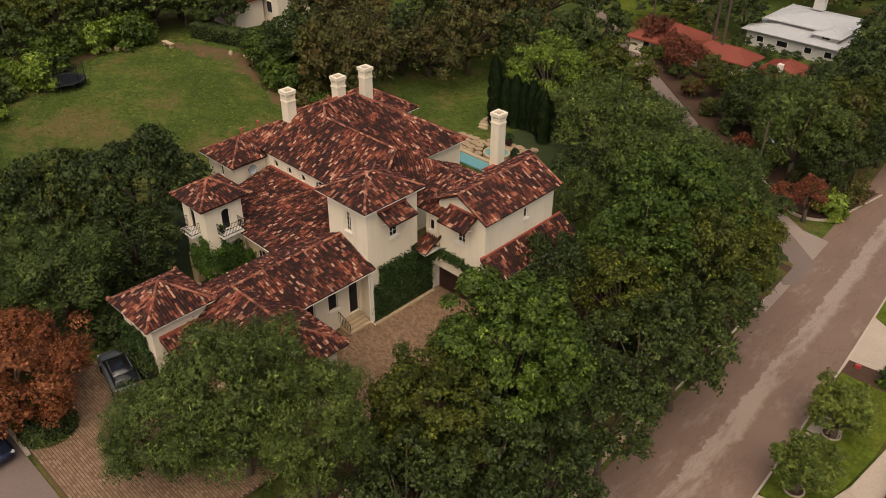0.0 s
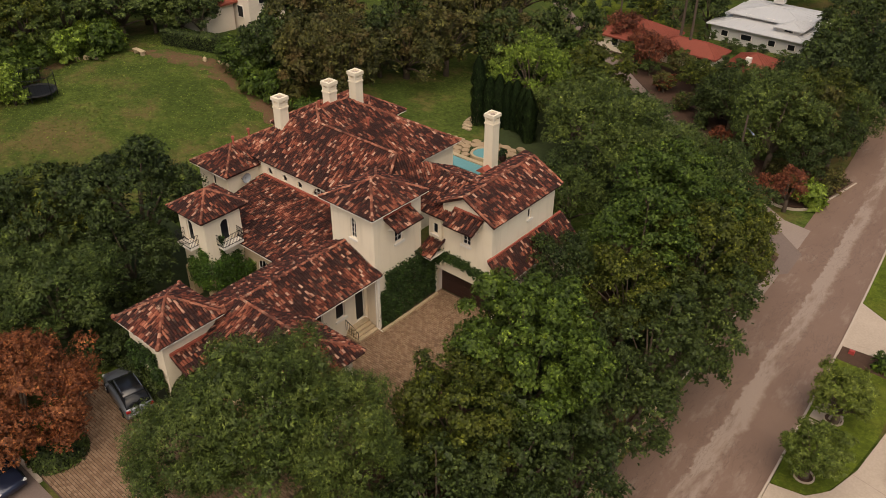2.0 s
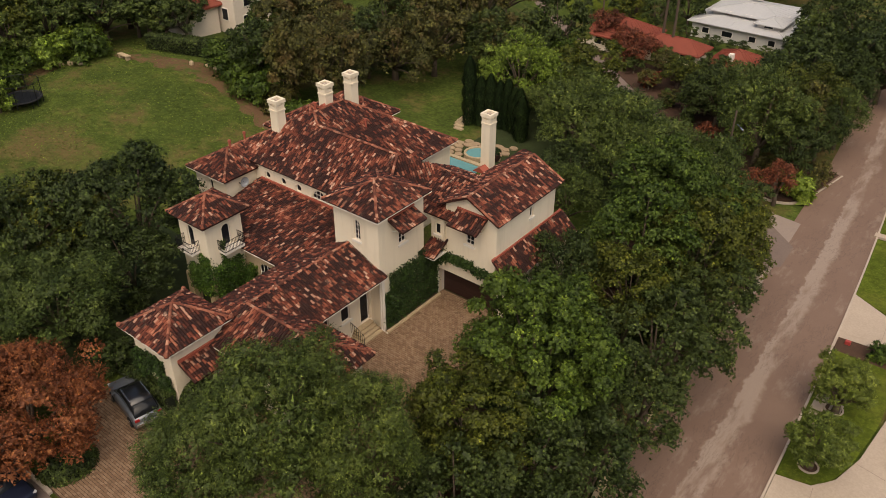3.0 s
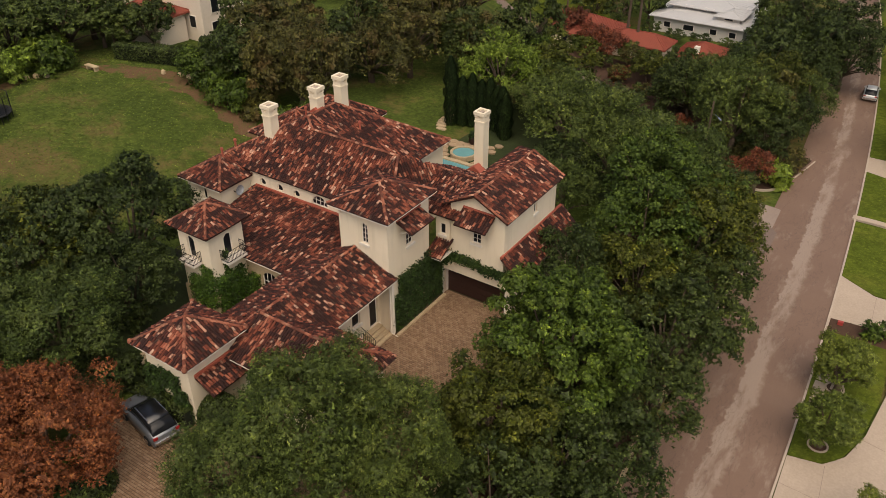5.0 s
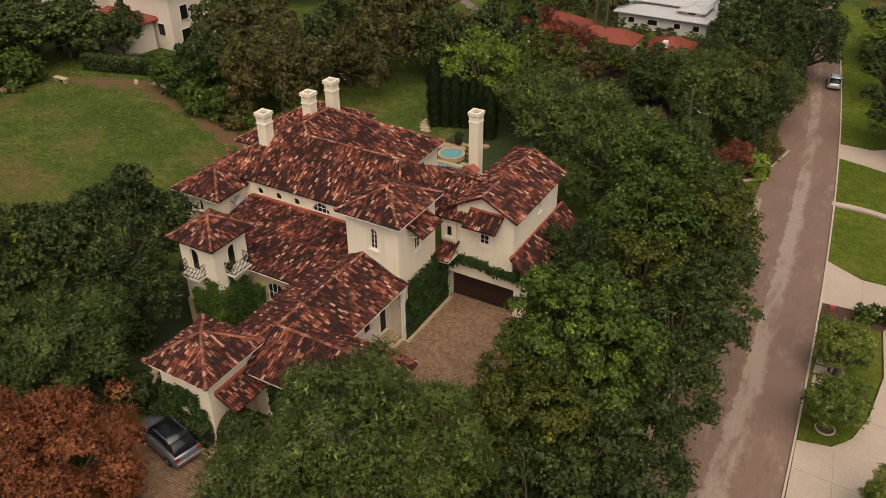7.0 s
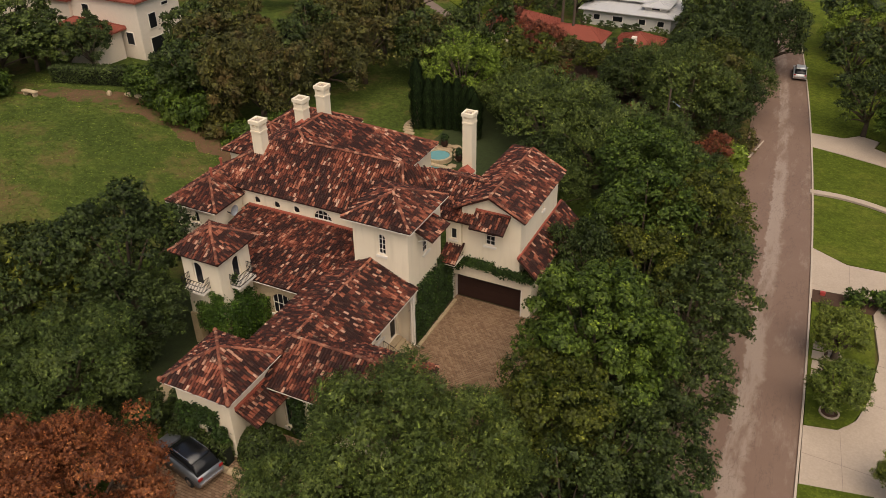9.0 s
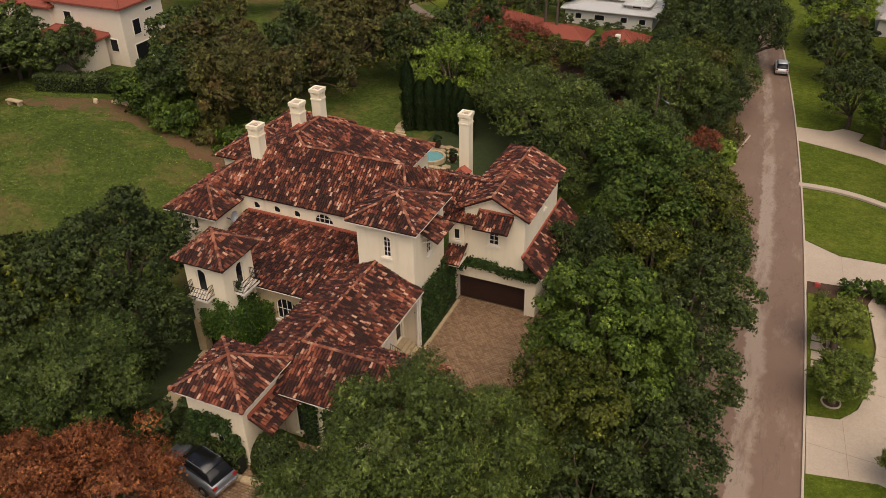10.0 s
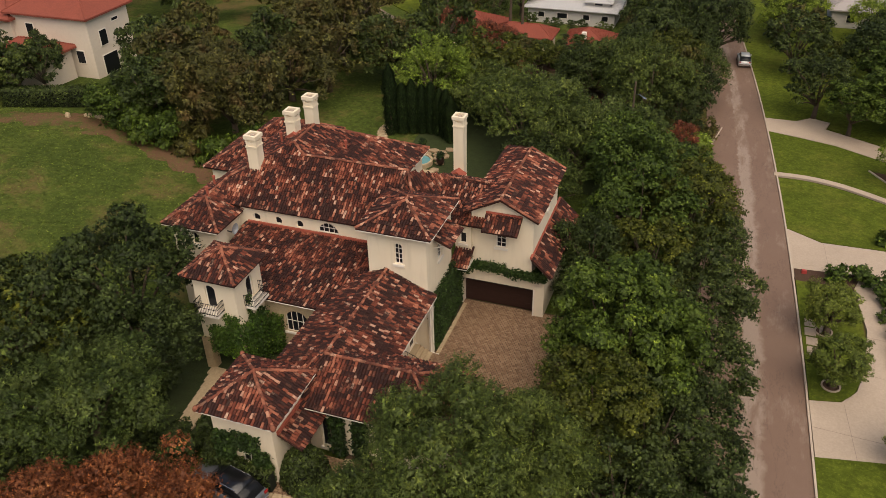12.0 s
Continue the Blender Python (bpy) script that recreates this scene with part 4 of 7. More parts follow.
# leaves to a twig, their breadth, the twig's length in leaves, main heads of the crown
STYLE = {"great_elm": (9, 0.55, 8.0, 16), "great_maple": (6, 0.9, 1.2, 18), "great_turning": (6, 0.9, 1.2, 14), "great_oak": (7, 0.85, 3.0, 14), "elm": (8, 0.65, 6.0, 15), "maple": (6, 0.9, 1.0, 15), "turning": (6, 0.9, 1.0, 12), "oak": (7, 0.9, 2.5, 13), "brown": (8, 0.6, 5.0, 15), "orange": (7, 0.7, 4.0, 14), "bright": (8, 0.6, 4.0, 13), "red": (7, 0.55, 4.0, 9), "small": (9, 0.5, 4.0, 9)}
TREES = [
    ("great_maple", 12.9, -7.0, 5.4, 10.4, 0), ("great_turning", 12.3, -12.9, 4.3, 8.2, 40), ("oak", 15.5, -12.0, 4.0, 6.5, 80), ("oak", 8.4, 0.8, 2.0, 3.6, 20),
    ("great_elm", 6.4, -22.2, 4.7, 11.5, 0), ("great_elm", 3.2, -25.0, 3.6, 7.0, 130), ("great_elm", 9.8, -20.0, 3.9, 9.4, 200),
    ("oak", 16.6, 2.8, 4.7, 6.0, 20), ("oak", 14.8, -4.0, 3.8, 6.2, 210), ("oak", 17.8, -9.0, 4.2, 3.4, 100), ("oak", 17.8, -14.5, 4.3, 3.2, 10), ("oak", 17.8, -3.0, 4.0, 4.2, 55), ("oak", 16.8, 12.5, 4.0, 4.8, 95), ("oak", 17.0, -20.5, 4.2, 3.0, 145), ("oak", 14.5, -17.5, 3.8, 6.0, 70), ("oak", 17.4, 7.5, 4.2, 4.4, 160), ("turning", 13.0, 5.6, 3.6, 7.0, 260), ("turning", 16.4, 17.5, 3.6, 5.4, 30), ("maple", 13.0, 20.5, 4.0, 6.2, 190), ("elm", 9.0, 26.0, 4.6, 3.4, 350), ("oak", 13.6, 25.6, 3.4, 1.6, 80), ("oak", 5.0, 34.0, 4.0, 0.6, 140), ("maple", 11.6, 9.8, 4.6, 9.2, 110), ("turning", 14.6, 13.5, 4.4, 8.0, 300),
    ("oak", 8.8, 3.5, 3.2, 6.8, 300), ("maple", 9.6, 15.8, 4.6, 9.2, 77), ("elm", -2.0, 24.6, 5.6, 8.8, 190), ("elm", 4.5, 21.0, 4.6, 7.6, 10),
    ("elm", 3.0, 13.5, 3.4, 6.2, 50), ("bright", -14.2, 32.0, 5.2, 8.8, 0), ("oak", -22.0, 39.7, 6.0, 7.9, 140), ("elm", 3.5, 29.5, 4.6, 3.4, 260), ("oak", -6.0, 34.5, 4.6, 3.4, 66),
    ("brown", -31.0, 17.8, 5.5, 10.2, 0), ("brown", -31.0, 30.0, 6.5, 7.8, 120), ("brown", -37.0, 24.0, 6.0, 8.5, 220), ("maple", -42.5, 16.4, 4.8, 6.6, 30), ("maple", -25.5, 14.5, 3.0, 5.0, 240),
    ("great_oak", -19.2, -13.5, 5.2, 11.2, 80), ("great_oak", -15.8, -16.6, 3.6, 7.4, 190), ("great_elm", -15.2, -22.8, 4.8, 8.0, 10), ("oak", -23.0, -20.5, 5.0, 9.0, 150), ("oak", -20.0, -28.0, 5.0, 7.6, 250), ("oak", -27.0, -17.0, 4.4, 8.0, 30),
    ("orange", -7.2, -29.2, 4.9, 7.2, 0), ("orange", -11.2, -31.0, 4.6, 7.0, 110),
    ("elm", 7.6, 49.7, 6.0, 4.2, 300), ("oak", 11.5, 49.5, 3.8, 0.6, 120), ("elm", 5.5, 52.5, 4.4, 1.6, 33), ("red", 12.6, 42.5, 2.0, -1.6, 0), ("red", 10.4, 39.5, 1.8, -2.2, 60),
    ("red", -18.6, 71.4, 3.4, -1.6, 200), ("red", -27.0, 77.5, 3.6, -1.4, 20), ("red", -22.8, 75.2, 2.4, -2.8, 110), ("turning", 9.0, 58.0, 4.2, 3.0, 20), ("oak", -0.5, 57.5, 4.2, 0.6, 20), ("elm", 2.0, 60.0, 5.0, 1.5, 80),
    ("elm", -10.5, 35.5, 4.8, 6.2, 15), ("oak", -20.5, 43.0, 5.0, 6.4, 70), ("maple", -15.0, 41.0, 4.6, 5.0, 130), ("oak", -6.5, 38.0, 4.6, 2.8, 200), ("elm", 1.0, 36.5, 4.2, 1.2, 260), ("elm", -1.0, 31.0, 4.8, 6.2, 310),
    ("elm", -7.0, 29.8, 4.2, 6.4, 25), ("elm", 7.5, 31.5, 4.6, 3.8, 85), ("oak", 11.5, 30.5, 3.6, 1.6, 145), ("elm", 3.5, 25.5, 4.6, 6.8, 205), ("turning", 14.6, 22.0, 3.4, 5.2, 265), ("maple", 8.2, 21.0, 4.4, 7.4, 325), ("oak", 0.8, 18.0, 3.4, 6.0, 5),
    ("oak", 12.8, 55.5, 3.4, 0.4, 20), ("elm", 13.6, 61.0, 3.6, 1.0, 140), ("oak", -3.0, 60.5, 4.4, -0.4, 65), ("elm", 5.5, 57.0, 4.8, 3.2, 125), ("turning", 10.0, 63.5, 4.2, 2.4, 185), ("oak", 4.2, 66.0, 4.8, 2.0, 245), ("oak", 10.5, 72.5, 4.6, 2.6, 305), ("oak", 8.6, 77.5, 6.8, 3.6, 35), ("oak", 13.0, 87.0, 5.0, 4.6, 95), ("oak", 7.5, 90.0, 5.0, 5.0, 155),
    ("small", 27.5, 13.4, 2.5, -1.8, 0), ("small", 27.8, 6.6, 2.5, -2.0, 140), ("small", 32.6, -0.4, 2.2, -2.6, 60),
]
for row in TREES:
    tree(*row)

# ---- woods around ----
# low cover, dark enough to carry the shade under the trees
COVER = plain("low_ground_cover", (0.030, 0.042, 0.012), 0.95, 0, 0.5, 1.5, 8)
TUFT = leaf_material("grass_blade", (0.062, 0.088, 0.019), (0.095, 0.130, 0.026), (0.145, 0.175, 0.040), 0.25)

FAR = {
    "far_oak": (OAK, "dark green tree in the woods behind", 0.115, 10500, 201, 0.1),
    "far_green": (GREEN, "green tree in the woods behind", 0.115, 10500, 211, 0.3),
    "far_brown": (BROWNISH, "brownish autumn tree in the woods behind", 0.115, 11600, 223, 0.2),
    "far_yellow": (GREEN_YELLOW, "yellowing tree in the woods behind", 0.115, 11600, 227, 0.2),
}
KINDS.update(FAR)


def far_tree(kind, x, y, r, tall, turn):
    """Trees of the woods: two meshes a kind, scaled and turned."""
    mat, label, size, leaves, seed, droop = KINDS[kind]
    key = (kind, int(turn) % 2)
    if key not in CACHE:
        CACHE[key] = make_tree("tree", mat, 4.5, 8.5, 1.0, leaves, size, seed + key[1] * 7, 72, label, "tree", droop)
        CACHE[key].matrix_basis = pose(x, y, height(x, y), 0, 0, turn)
        CACHE[key].scale = (r / 4.5, r / 4.5, tall / 8.5)
        return CACHE[key]
    c = copy_thing(CACHE[key], pose(x, y, height(x, y), 0, 0, turn))
    c.scale = (r / 4.5, r / 4.5, tall / 8.5)
    return c


class Woods:
    """The far woods: many trees in one mesh, a material a kind."""

    def __init__(self):
        self.kinds = list(FAR)
        self.forms = {}
        for k, kind in enumerate(self.kinds):
            rng = np.random.default_rng(400 + k)
            lob = crown_lobes(rng, 4.5, 8.5, 1.0, 48, 8)
            self.forms[kind] = leaf_cloud(rng, lob, 2100, 0.26)[0]
        self.v, self.m = [], []

    def add(self, kind, x, y, r, tall, turn):
        c, s = math.cos(turn), math.sin(turn)
        p = self.forms[kind] * np.array([r / 4.5, r / 4.5, tall / 8.5])
        q = np.stack([p[:, 0] * c - p[:, 1] * s + x, p[:, 0] * s + p[:, 1] * c + y, p[:, 2] + height(x, y)], 1)
        self.v.append(q)
        self.m += [self.kinds.index(kind)] * (len(q) // 3)

    def build(self):
        v = np.concatenate(self.v)
        me = foliage_mesh("far_woods", v, np.arange(len(v)).reshape(-1, 3), FAR[self.kinds[0]][0])
        for kind in self.kinds[1:]:
            me.materials.append(FAR[kind][0])
        me.polygons.foreach_set("material_index", np.array(self.m, dtype=np.int32))
        tagged(new("far_woods", me), "mixed green and brown woods in the distance", "woods", "", "stuff")


woods = Woods()


def off_street(x, y):
    """Distance from the lane that leaves the road to the north-west."""
    ax, ay, bx, by = 16.0, 36.0, -48.0, 92.0
    k = max(0.0, min(1.0, ((x - ax) * (bx - ax) + (y - ay) * (by - ay)) / ((bx - ax) ** 2 + (by - ay) ** 2)))
    return math.hypot(x - ax - k * (bx - ax), y - ay - k * (by - ay))


HOUSES = [(-21, 76, 2, 106), (-32, 70, 2, 84), (-78, 21, -48, 46), (26, 98, 44, 116), (-22, 8, -5, 30), (-34, -10, -20, 12)]


def clear(x, y):
    if any(a - 3 < x < c + 3 and b - 3 < y < d + 3 for a, b, c, d in HOUSES):
        return False
    if off_street(x, y) < (7.0 if 0.66 * (x - 8.9) + 0.75 * (y - 42.2) > 0 else 14.0):
        return False
    k = kerb_x(y)
    if k - road_w(y) - 2.5 < x < k + 5:
        return False
    if k <= x < 42 and y < 64:
        return False
    if x > 9 and y < 40 and x < k:
        return False
    if -60 < x < -24 and -35 < y < 15:
        return False
    if x > -20 and y < 36 and x < k:
        return False
    if -24 < x <= -16 and 12 < y < 34:
        return False
    return True


wood = random.Random(5)
spots = []
for i in range(9000):
    x, y = wood.uniform(-170, 80), wood.uniform(-30, 200)
    if not clear(x, y) or len(spots) > 330:
        continue
    far = math.hypot(x - 25, y + 40)
    if far > 235 or not -0.26 < math.atan2(25 - x, y + 40) < 1.36:
        continue
    gap = 4.3 if far < 130 else 6.0
    if any((x - a) ** 2 + (y - b) ** 2 < gap * gap for a, b in spots):
        continue
    spots.append((x, y))
    brown = -45 < x < -15 and 15 < y < 60
    kind = wood.choice(["far_brown", "far_brown", "far_oak"] if brown else ["far_oak", "far_oak", "far_green", "far_green", "far_yellow", "far_brown"])
    (far_tree if far < 118 else woods.add)(kind, x, y, wood.uniform(3.8, 5.6), wood.uniform(7.0, 11.0), wood.uniform(0, 360))

woods.build()

# a screen of trees before the neighbours' houses and round the lawn
for kind, x, y, r, tall in (("far_oak", -56.8, 20.2, 3.0, 6.4), ("far_green", -17.5, 87.2, 2.0, 3.0), ("far_oak", -13.0, 86.6, 2.0, 2.4), ("far_oak", -8.6, 86.2, 2.0, 2.6), ("far_green", -4.4, 86.4, 2.0, 2.4), ("far_oak", 0.5, 87.0, 3.4, 6.4), ("far_green", -23.5, 88.0, 3.4, 6.4), ("far_oak", -20.5, 94.0, 3.8, 7.4), ("far_yellow", -28.5, 89.0, 3.2, 6.0), ("far_green", -25.5, 96.5, 4.0, 7.6), ("far_oak", -31.0, 96.0, 3.6, 7.0), ("far_brown", -13.0, 64.0, 2.0, 3.4), ("far_yellow", -10.0, 67.2, 3.0, 5.0), ("far_oak", -6.3, 71.0, 3.0, 5.2), ("far_oak", -4.2, 59.8, 2.8, 4.2), ("far_brown", -8.2, 60.2, 1.7, 2.6), ("far_oak", -17.6, 68.6, 1.8, 2.8), ("far_green", -22.5, 73.0, 2.0, 3.4), ("far_green", -15.0, 72.5, 2.2, 4.2), ("far_brown", -25.6, 75.6, 1.8, 3.0), ("far_green", -1.8, 69.6, 3.2, 5.4), ("far_oak", -55.0, 18.0, 3.2, 6.2), ("far_green", -57.5, 17.0, 3.4, 6.4), ("far_oak", -61.5, 15.5, 3.6, 6.6), ("far_oak", -45.0, 24.5, 4.2, 8.6), ("far_green", -41.0, 20.5, 4.0, 7.4), ("far_brown", -41.0, 22.5, 4.6, 9.4),
                            ("far_oak", -63.0, 11.0, 3.8, 7.5), ("far_green", -64.5, 5.5, 4.0, 8.0), ("far_yellow", -64.5, 0.0, 4.2, 8.5), ("far_green", -61.5, -7.0, 4.2, 7.5), ("far_yellow", -58.5, -12.5, 4.0, 7.5), ("far_green", -55.5, -18.5, 4.2, 8.0), ("far_oak", -51.0, -24.5, 4.2, 8.0),
                            ("far_green", 2.5, 90.0, 4.6, 8.6), ("far_oak", 1.0, 96.5, 5.0, 9.6), ("far_oak", 4.5, 83.0, 4.0, 7.0), ("far_oak", -9.5, 69.5, 3.4, 4.2), ("far_green", -4.0, 67.0, 3.4, 4.4), ("far_brown", -13.5, 70.8, 2.8, 4.0), ("far_yellow", 3.5, 66.0, 3.8, 5.6)):
    far_tree(kind, x, y, r, tall, 53 * x)

# trees over the lawns across the road
for kind, x, y, r, top in (("oak", 27.6, 60.5, 5.0, 1.8), ("maple", 31.6, 56.2, 4.2, 0.6), ("maple", 36.5, 58.5, 5.2, 2.0), ("oak", 35.0, 74.0, 5.2, 2.6), ("turning", 29.6, 79.0, 3.2, -2.4), ("bright", 22.6, 90.0, 3.6, 0.4), ("bright", 26.5, 100.0, 5.0, 2.4), ("oak", 38.5, 83.0, 5.0, 2.2), ("bright", 36.5, 94.0, 4.4, 0.4), ("oak", 43.0, 96.0, 5.0, 2.6), ("oak", 39.5, 57.0, 5.4, 3.0), ("maple", 37.5, 66.5, 5.0, 2.5), ("turning", 41.5, 49.0, 4.4, 1.4), ("oak", 14.0, 79.0, 5.0, 3.5), ("oak", 11.5, 70.0, 4.2, 1.5), ("bright", 24.5, 92.0, 4.6, 1.0), ("bright", 35.5, 44.5, 2.4, -1.6)):
    tree(kind, x, y, r, top, 37 * x)


def shrub(x, y, z, r, h, mat, count, size, label, name="shrub", droop=0.2, seed=0, lobes=14):
    rng = np.random.default_rng(seed + int(abs(x) * 13 + abs(y) * 7))
    root = thing(name, label, "shrub", at=(x, y, z))
    lob = [(d[0] * r * 0.55, d[1] * r * 0.55, h * (0.45 + 0.3 * d[2]), r * rng.uniform(0.3, 0.5), h * rng.uniform(0.22, 0.36)) for d in rng.normal(size=(lobes, 3)).clip(-1, 1)]
    v, idx = leaf_cloud(rng, lob, count, size, droop, 0.5)
    v[:, 2] = np.maximum(v[:, 2], 0.02)
    part("leaves", foliage_mesh("leaves", v, idx, mat), mat, root)
    g = Geo()
    for k in range(5):
        a = k * 1.26
        g.tube([(0, 0, -0.15), (0.3 * r * math.cos(a), 0.3 * r * math.sin(a), h * 0.5)], [0.05, 0.02], 5)
    part("stems", g, BARK, root)
    return root


# shrubs along the far side of the lawn
edge = [(-47, -19, 3.2, BRIGHT), (-50.5, -15, 2.8, BRIGHT), (-53.5, -11.5, 2.4, GREEN), (-55, -8, 2.6, BRIGHT), (-58, -4.5, 2.8, GREEN_MAPLE), (-60.5, -0.5, 2.8, GREEN_MAPLE), (-60.5, 3.5, 3.0, BRIGHT), (-58.8, 6.6, 2.8, GREEN_MAPLE), (-61.5, 8.5, 2.6, BRIGHT),
        (-41.5, 15.5, 2.6, GREEN_MAPLE), (-39, 13.5, 2.4, GREEN_MAPLE), (-36, 13.8, 2.6, GREEN_MAPLE), (-33, 14.2, 2.4, BROWNISH), (-30, 13.4, 2.2, GREEN_MAPLE), (-27, 12.5, 2.0, GREEN_MAPLE), (-24, 16.5, 2.6, BRIGHT), (-44, -24, 3.0, GREEN_MAPLE), (-40, -28, 3.0, GREEN_MAPLE)]
for x, y, r, mat in edge:
    shrub(x, y, height(x, y), r, r * 1.25, mat, 5200, 0.15, "dense green garden shrub at the lawn's edge", droop=0.7)
shrub(-52.2, -7.5, height(-52.2, -7.5), 1.5, 3.2, BRIGHT, 2600, 0.12, "young yellow-green sapling beside the trampoline", "sapling")


def hedge(name, line, width, z, h, mat, count, size, label):
    """A clipped hedge along a line, of leaves over a solid core coloured as inner shade."""
    rng = np.random.default_rng(len(line) + int(h * 10))
    root = thing(name, label, "hedge", at=(*line[0], z))
    vs, k = [], 0
    ox, oy = line[0]
    total = sum(math.dist(a, b) for a, b in zip(line, line[1:]))
    core = Geo()
    for a, b in zip(line, line[1:]):
        n = int(count * math.dist(a, b) / total)
        d = np.array([b[0] - a[0], b[1] - a[1]]) / math.dist(a, b)
        s = rng.random(n) * math.dist(a, b)
        face = rng.random(n)
        w = np.where(face < 0.3, -1, np.where(face < 0.6, 1, rng.uniform(-1, 1, n))) * width / 2
        zz = np.where(face < 0.6, rng.random(n) * h, h) + rng.normal(0, 0.06, n)
        w = w + rng.normal(0, 0.08, n)
        p = np.stack([a[0] - ox + d[0] * s - d[1] * w, a[1] - oy + d[1] * s + d[0] * w, zz], 1)
        nn = np.stack([-d[1] * w, d[0] * w, zz - h * 0.6], 1) + rng.normal(size=(n, 3)) * 0.6
        nn /= np.linalg.norm(nn, axis=1)[:, None]
        t = np.cross(nn, rng.normal(size=(n, 3)))
        t /= np.linalg.norm(t, axis=1)[:, None]
        q = np.cross(nn, t)
        sz = size * rng.uniform(0.6, 1.3, n)[:, None]
        vs.append(np.stack([p - t * sz, p + q * sz * 0.5, p + t * sz, p - q * sz * 0.5], 1).reshape(-1, 3))
        px, py = -d[1] * width * 0.36, d[0] * width * 0.36
        core.prism([(a[0] - ox + px, a[1] - oy + py), (a[0] - ox - px, a[1] - oy - py), (b[0] - ox - px, b[1] - oy - py), (b[0] - ox + px, b[1] - oy + py)], -0.2, h * 0.88)
    v = np.concatenate(vs)
    part("leaves", foliage_mesh("leaves", v, np.arange(len(v)).reshape(-1, 4), mat), mat, root)
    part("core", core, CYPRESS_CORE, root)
    return root


# near-black fill for hedges and bushes: the shade inside them, as colour
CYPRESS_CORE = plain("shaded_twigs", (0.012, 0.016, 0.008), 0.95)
hedge("hedge", [(-57.0, 14.0), (-51.5, 15.8), (-45.5, 18.2)], 1.6, 3.2, 1.9, OAK, 7000, 0.13, "dark clipped hedge along the lawn's far side")
# stones at the lawn's edge
for x, y, sx, sy, sz in ((-46.6, 14.6, 0.55, 0.35, 0.3), (-45.4, 14.9, 0.7, 0.4, 0.32), (-44.2, 15.0, 0.6, 0.35, 0.28), (-48.3, 13.5, 0.3, 0.28, 0.5), (-59.4, 3.4, 0.6, 0.4, 0.35), (-58.7, 4.3, 0.5, 0.4, 0.4), (-57.9, 5.0, 0.45, 0.35, 0.3)):
    bm = bmesh.new()
    bmesh.ops.create_icosphere(bm, subdivisions=2, radius=1.0)
    for v in bm.verts:
        k = noise.noise(v.co * 1.3 + Vector((x, y, 0))) * 0.3 + 1
        v.co = Vector((max(-0.8, min(0.8, v.co.x * k)) * sx, max(-0.8, min(0.8, v.co.y * k)) * sy, max(-0.5, min(0.8, v.co.z * k)) * sz))
    me = bpy.data.meshes.new("boulder")
    bm.to_mesh(me)
    bm.free()
    me.materials.append(STONE)
    ob = tagged(part("boulder", me, STONE), "pale limestone boulder at the lawn's edge", "boulder", "lawn boulders")
    ob.location = (x, y, height(x, y) + 0.1)
bench = thing("stone_bench", "pale limestone slab bench before the shrubs", "bench", at=(-55.6, 9.4, height(-55.6, 9.4)))
part("seat", Geo().box(-1.0, -0.3, 0.42, 1.0, 0.3, 0.56), STONE, bench, "", 0.02)
for sx in (-0.85, 0.55):
    part("leg", Geo().box(sx, -0.24, -0.1, sx + 0.3, 0.24, 0.42), STONE, bench, "", 0.02)


def soil_band(line, width, label):
    """A ragged strip of bare soil on the ground, along a line."""
    g, n = Geo(), 7
    pts = curve_line(line)
    for i, (x, y) in enumerate(pts):
        a, b = pts[max(i - 1, 0)], pts[min(i + 1, len(pts) - 1)]
        d = math.dist(a, b)
        nx, ny = -(b[1] - a[1]) / d, (b[0] - a[0]) / d
        for k in range(n):
            u = k / (n - 1) * 2 - 1
            w = width * 0.5 * (1 + 0.7 * noise.noise(Vector((x * 0.6, y * 0.6, 3 if u > 0 else 9))))
            w *= min(1.0, i / 5, (len(pts) - 1 - i) / 5) + 0.02
            px, py = x + nx * u * w, y + ny * u * w
            g.v.append((px, py, height(px, py) + 0.05 * (1 - u * u) - 0.02))
    g.f = [(i * n + k, i * n + k + 1, (i + 1) * n + k + 1, (i + 1) * n + k) for i in range(len(pts) - 1) for k in range(n - 1)]
    structure("bare_soil", g, SOIL, label)


def curve_line(line, step=0.8):
    out = []
    for a, b in zip(line, line[1:]):
        m = max(1, int(math.dist(a, b) / step))
        out += [(a[0] + (b[0] - a[0]) * k / m, a[1] + (b[1] - a[1]) * k / m) for k in range(m)]
    return out + [line[-1]]


def worn_turf():
    """Thin turf with bare red-brown soil showing through in ragged patches."""
    m, t, b = material("worn_turf", 0.95, 0.0, 0.1)
    p = world_place(t)
    grass = mix(t, noise_at(t, p, 1.4, 5, 0.7), (0.045, 0.062, 0.014), (0.085, 0.112, 0.024))
    earth = mix(t, noise_at(t, p, 5.0, 4, 0.7), (0.090, 0.046, 0.029), (0.185, 0.100, 0.060))
    c = mix(t, ramp(t, noise_at(t, p, 0.5, 7, 0.75), [(0.38, (0, 0, 0)), (0.52, (0.9, 0.9, 0.9))]), grass, earth)
    t.links.new(c, b.inputs["Base Color"])
    bump(t, b, noise_at(t, p, 14, 3, 0.7), 0.8, 0.06)
    return m


SOIL = worn_turf()
soil_band([(-58, 9.2), (-53, 11.6), (-47, 13.2), (-42, 13.2), (-36, 12.2), (-30, 10.8), (-25, 9.6)], 4.2, "bare reddish-brown soil along the lawn's edge")
soil_band([(-50, -19), (-54, -11.5), (-57.5, -4.0), (-59.5, 1.5), (-58.5, 5.5)], 3.0, "bare brown soil below the shrubs")

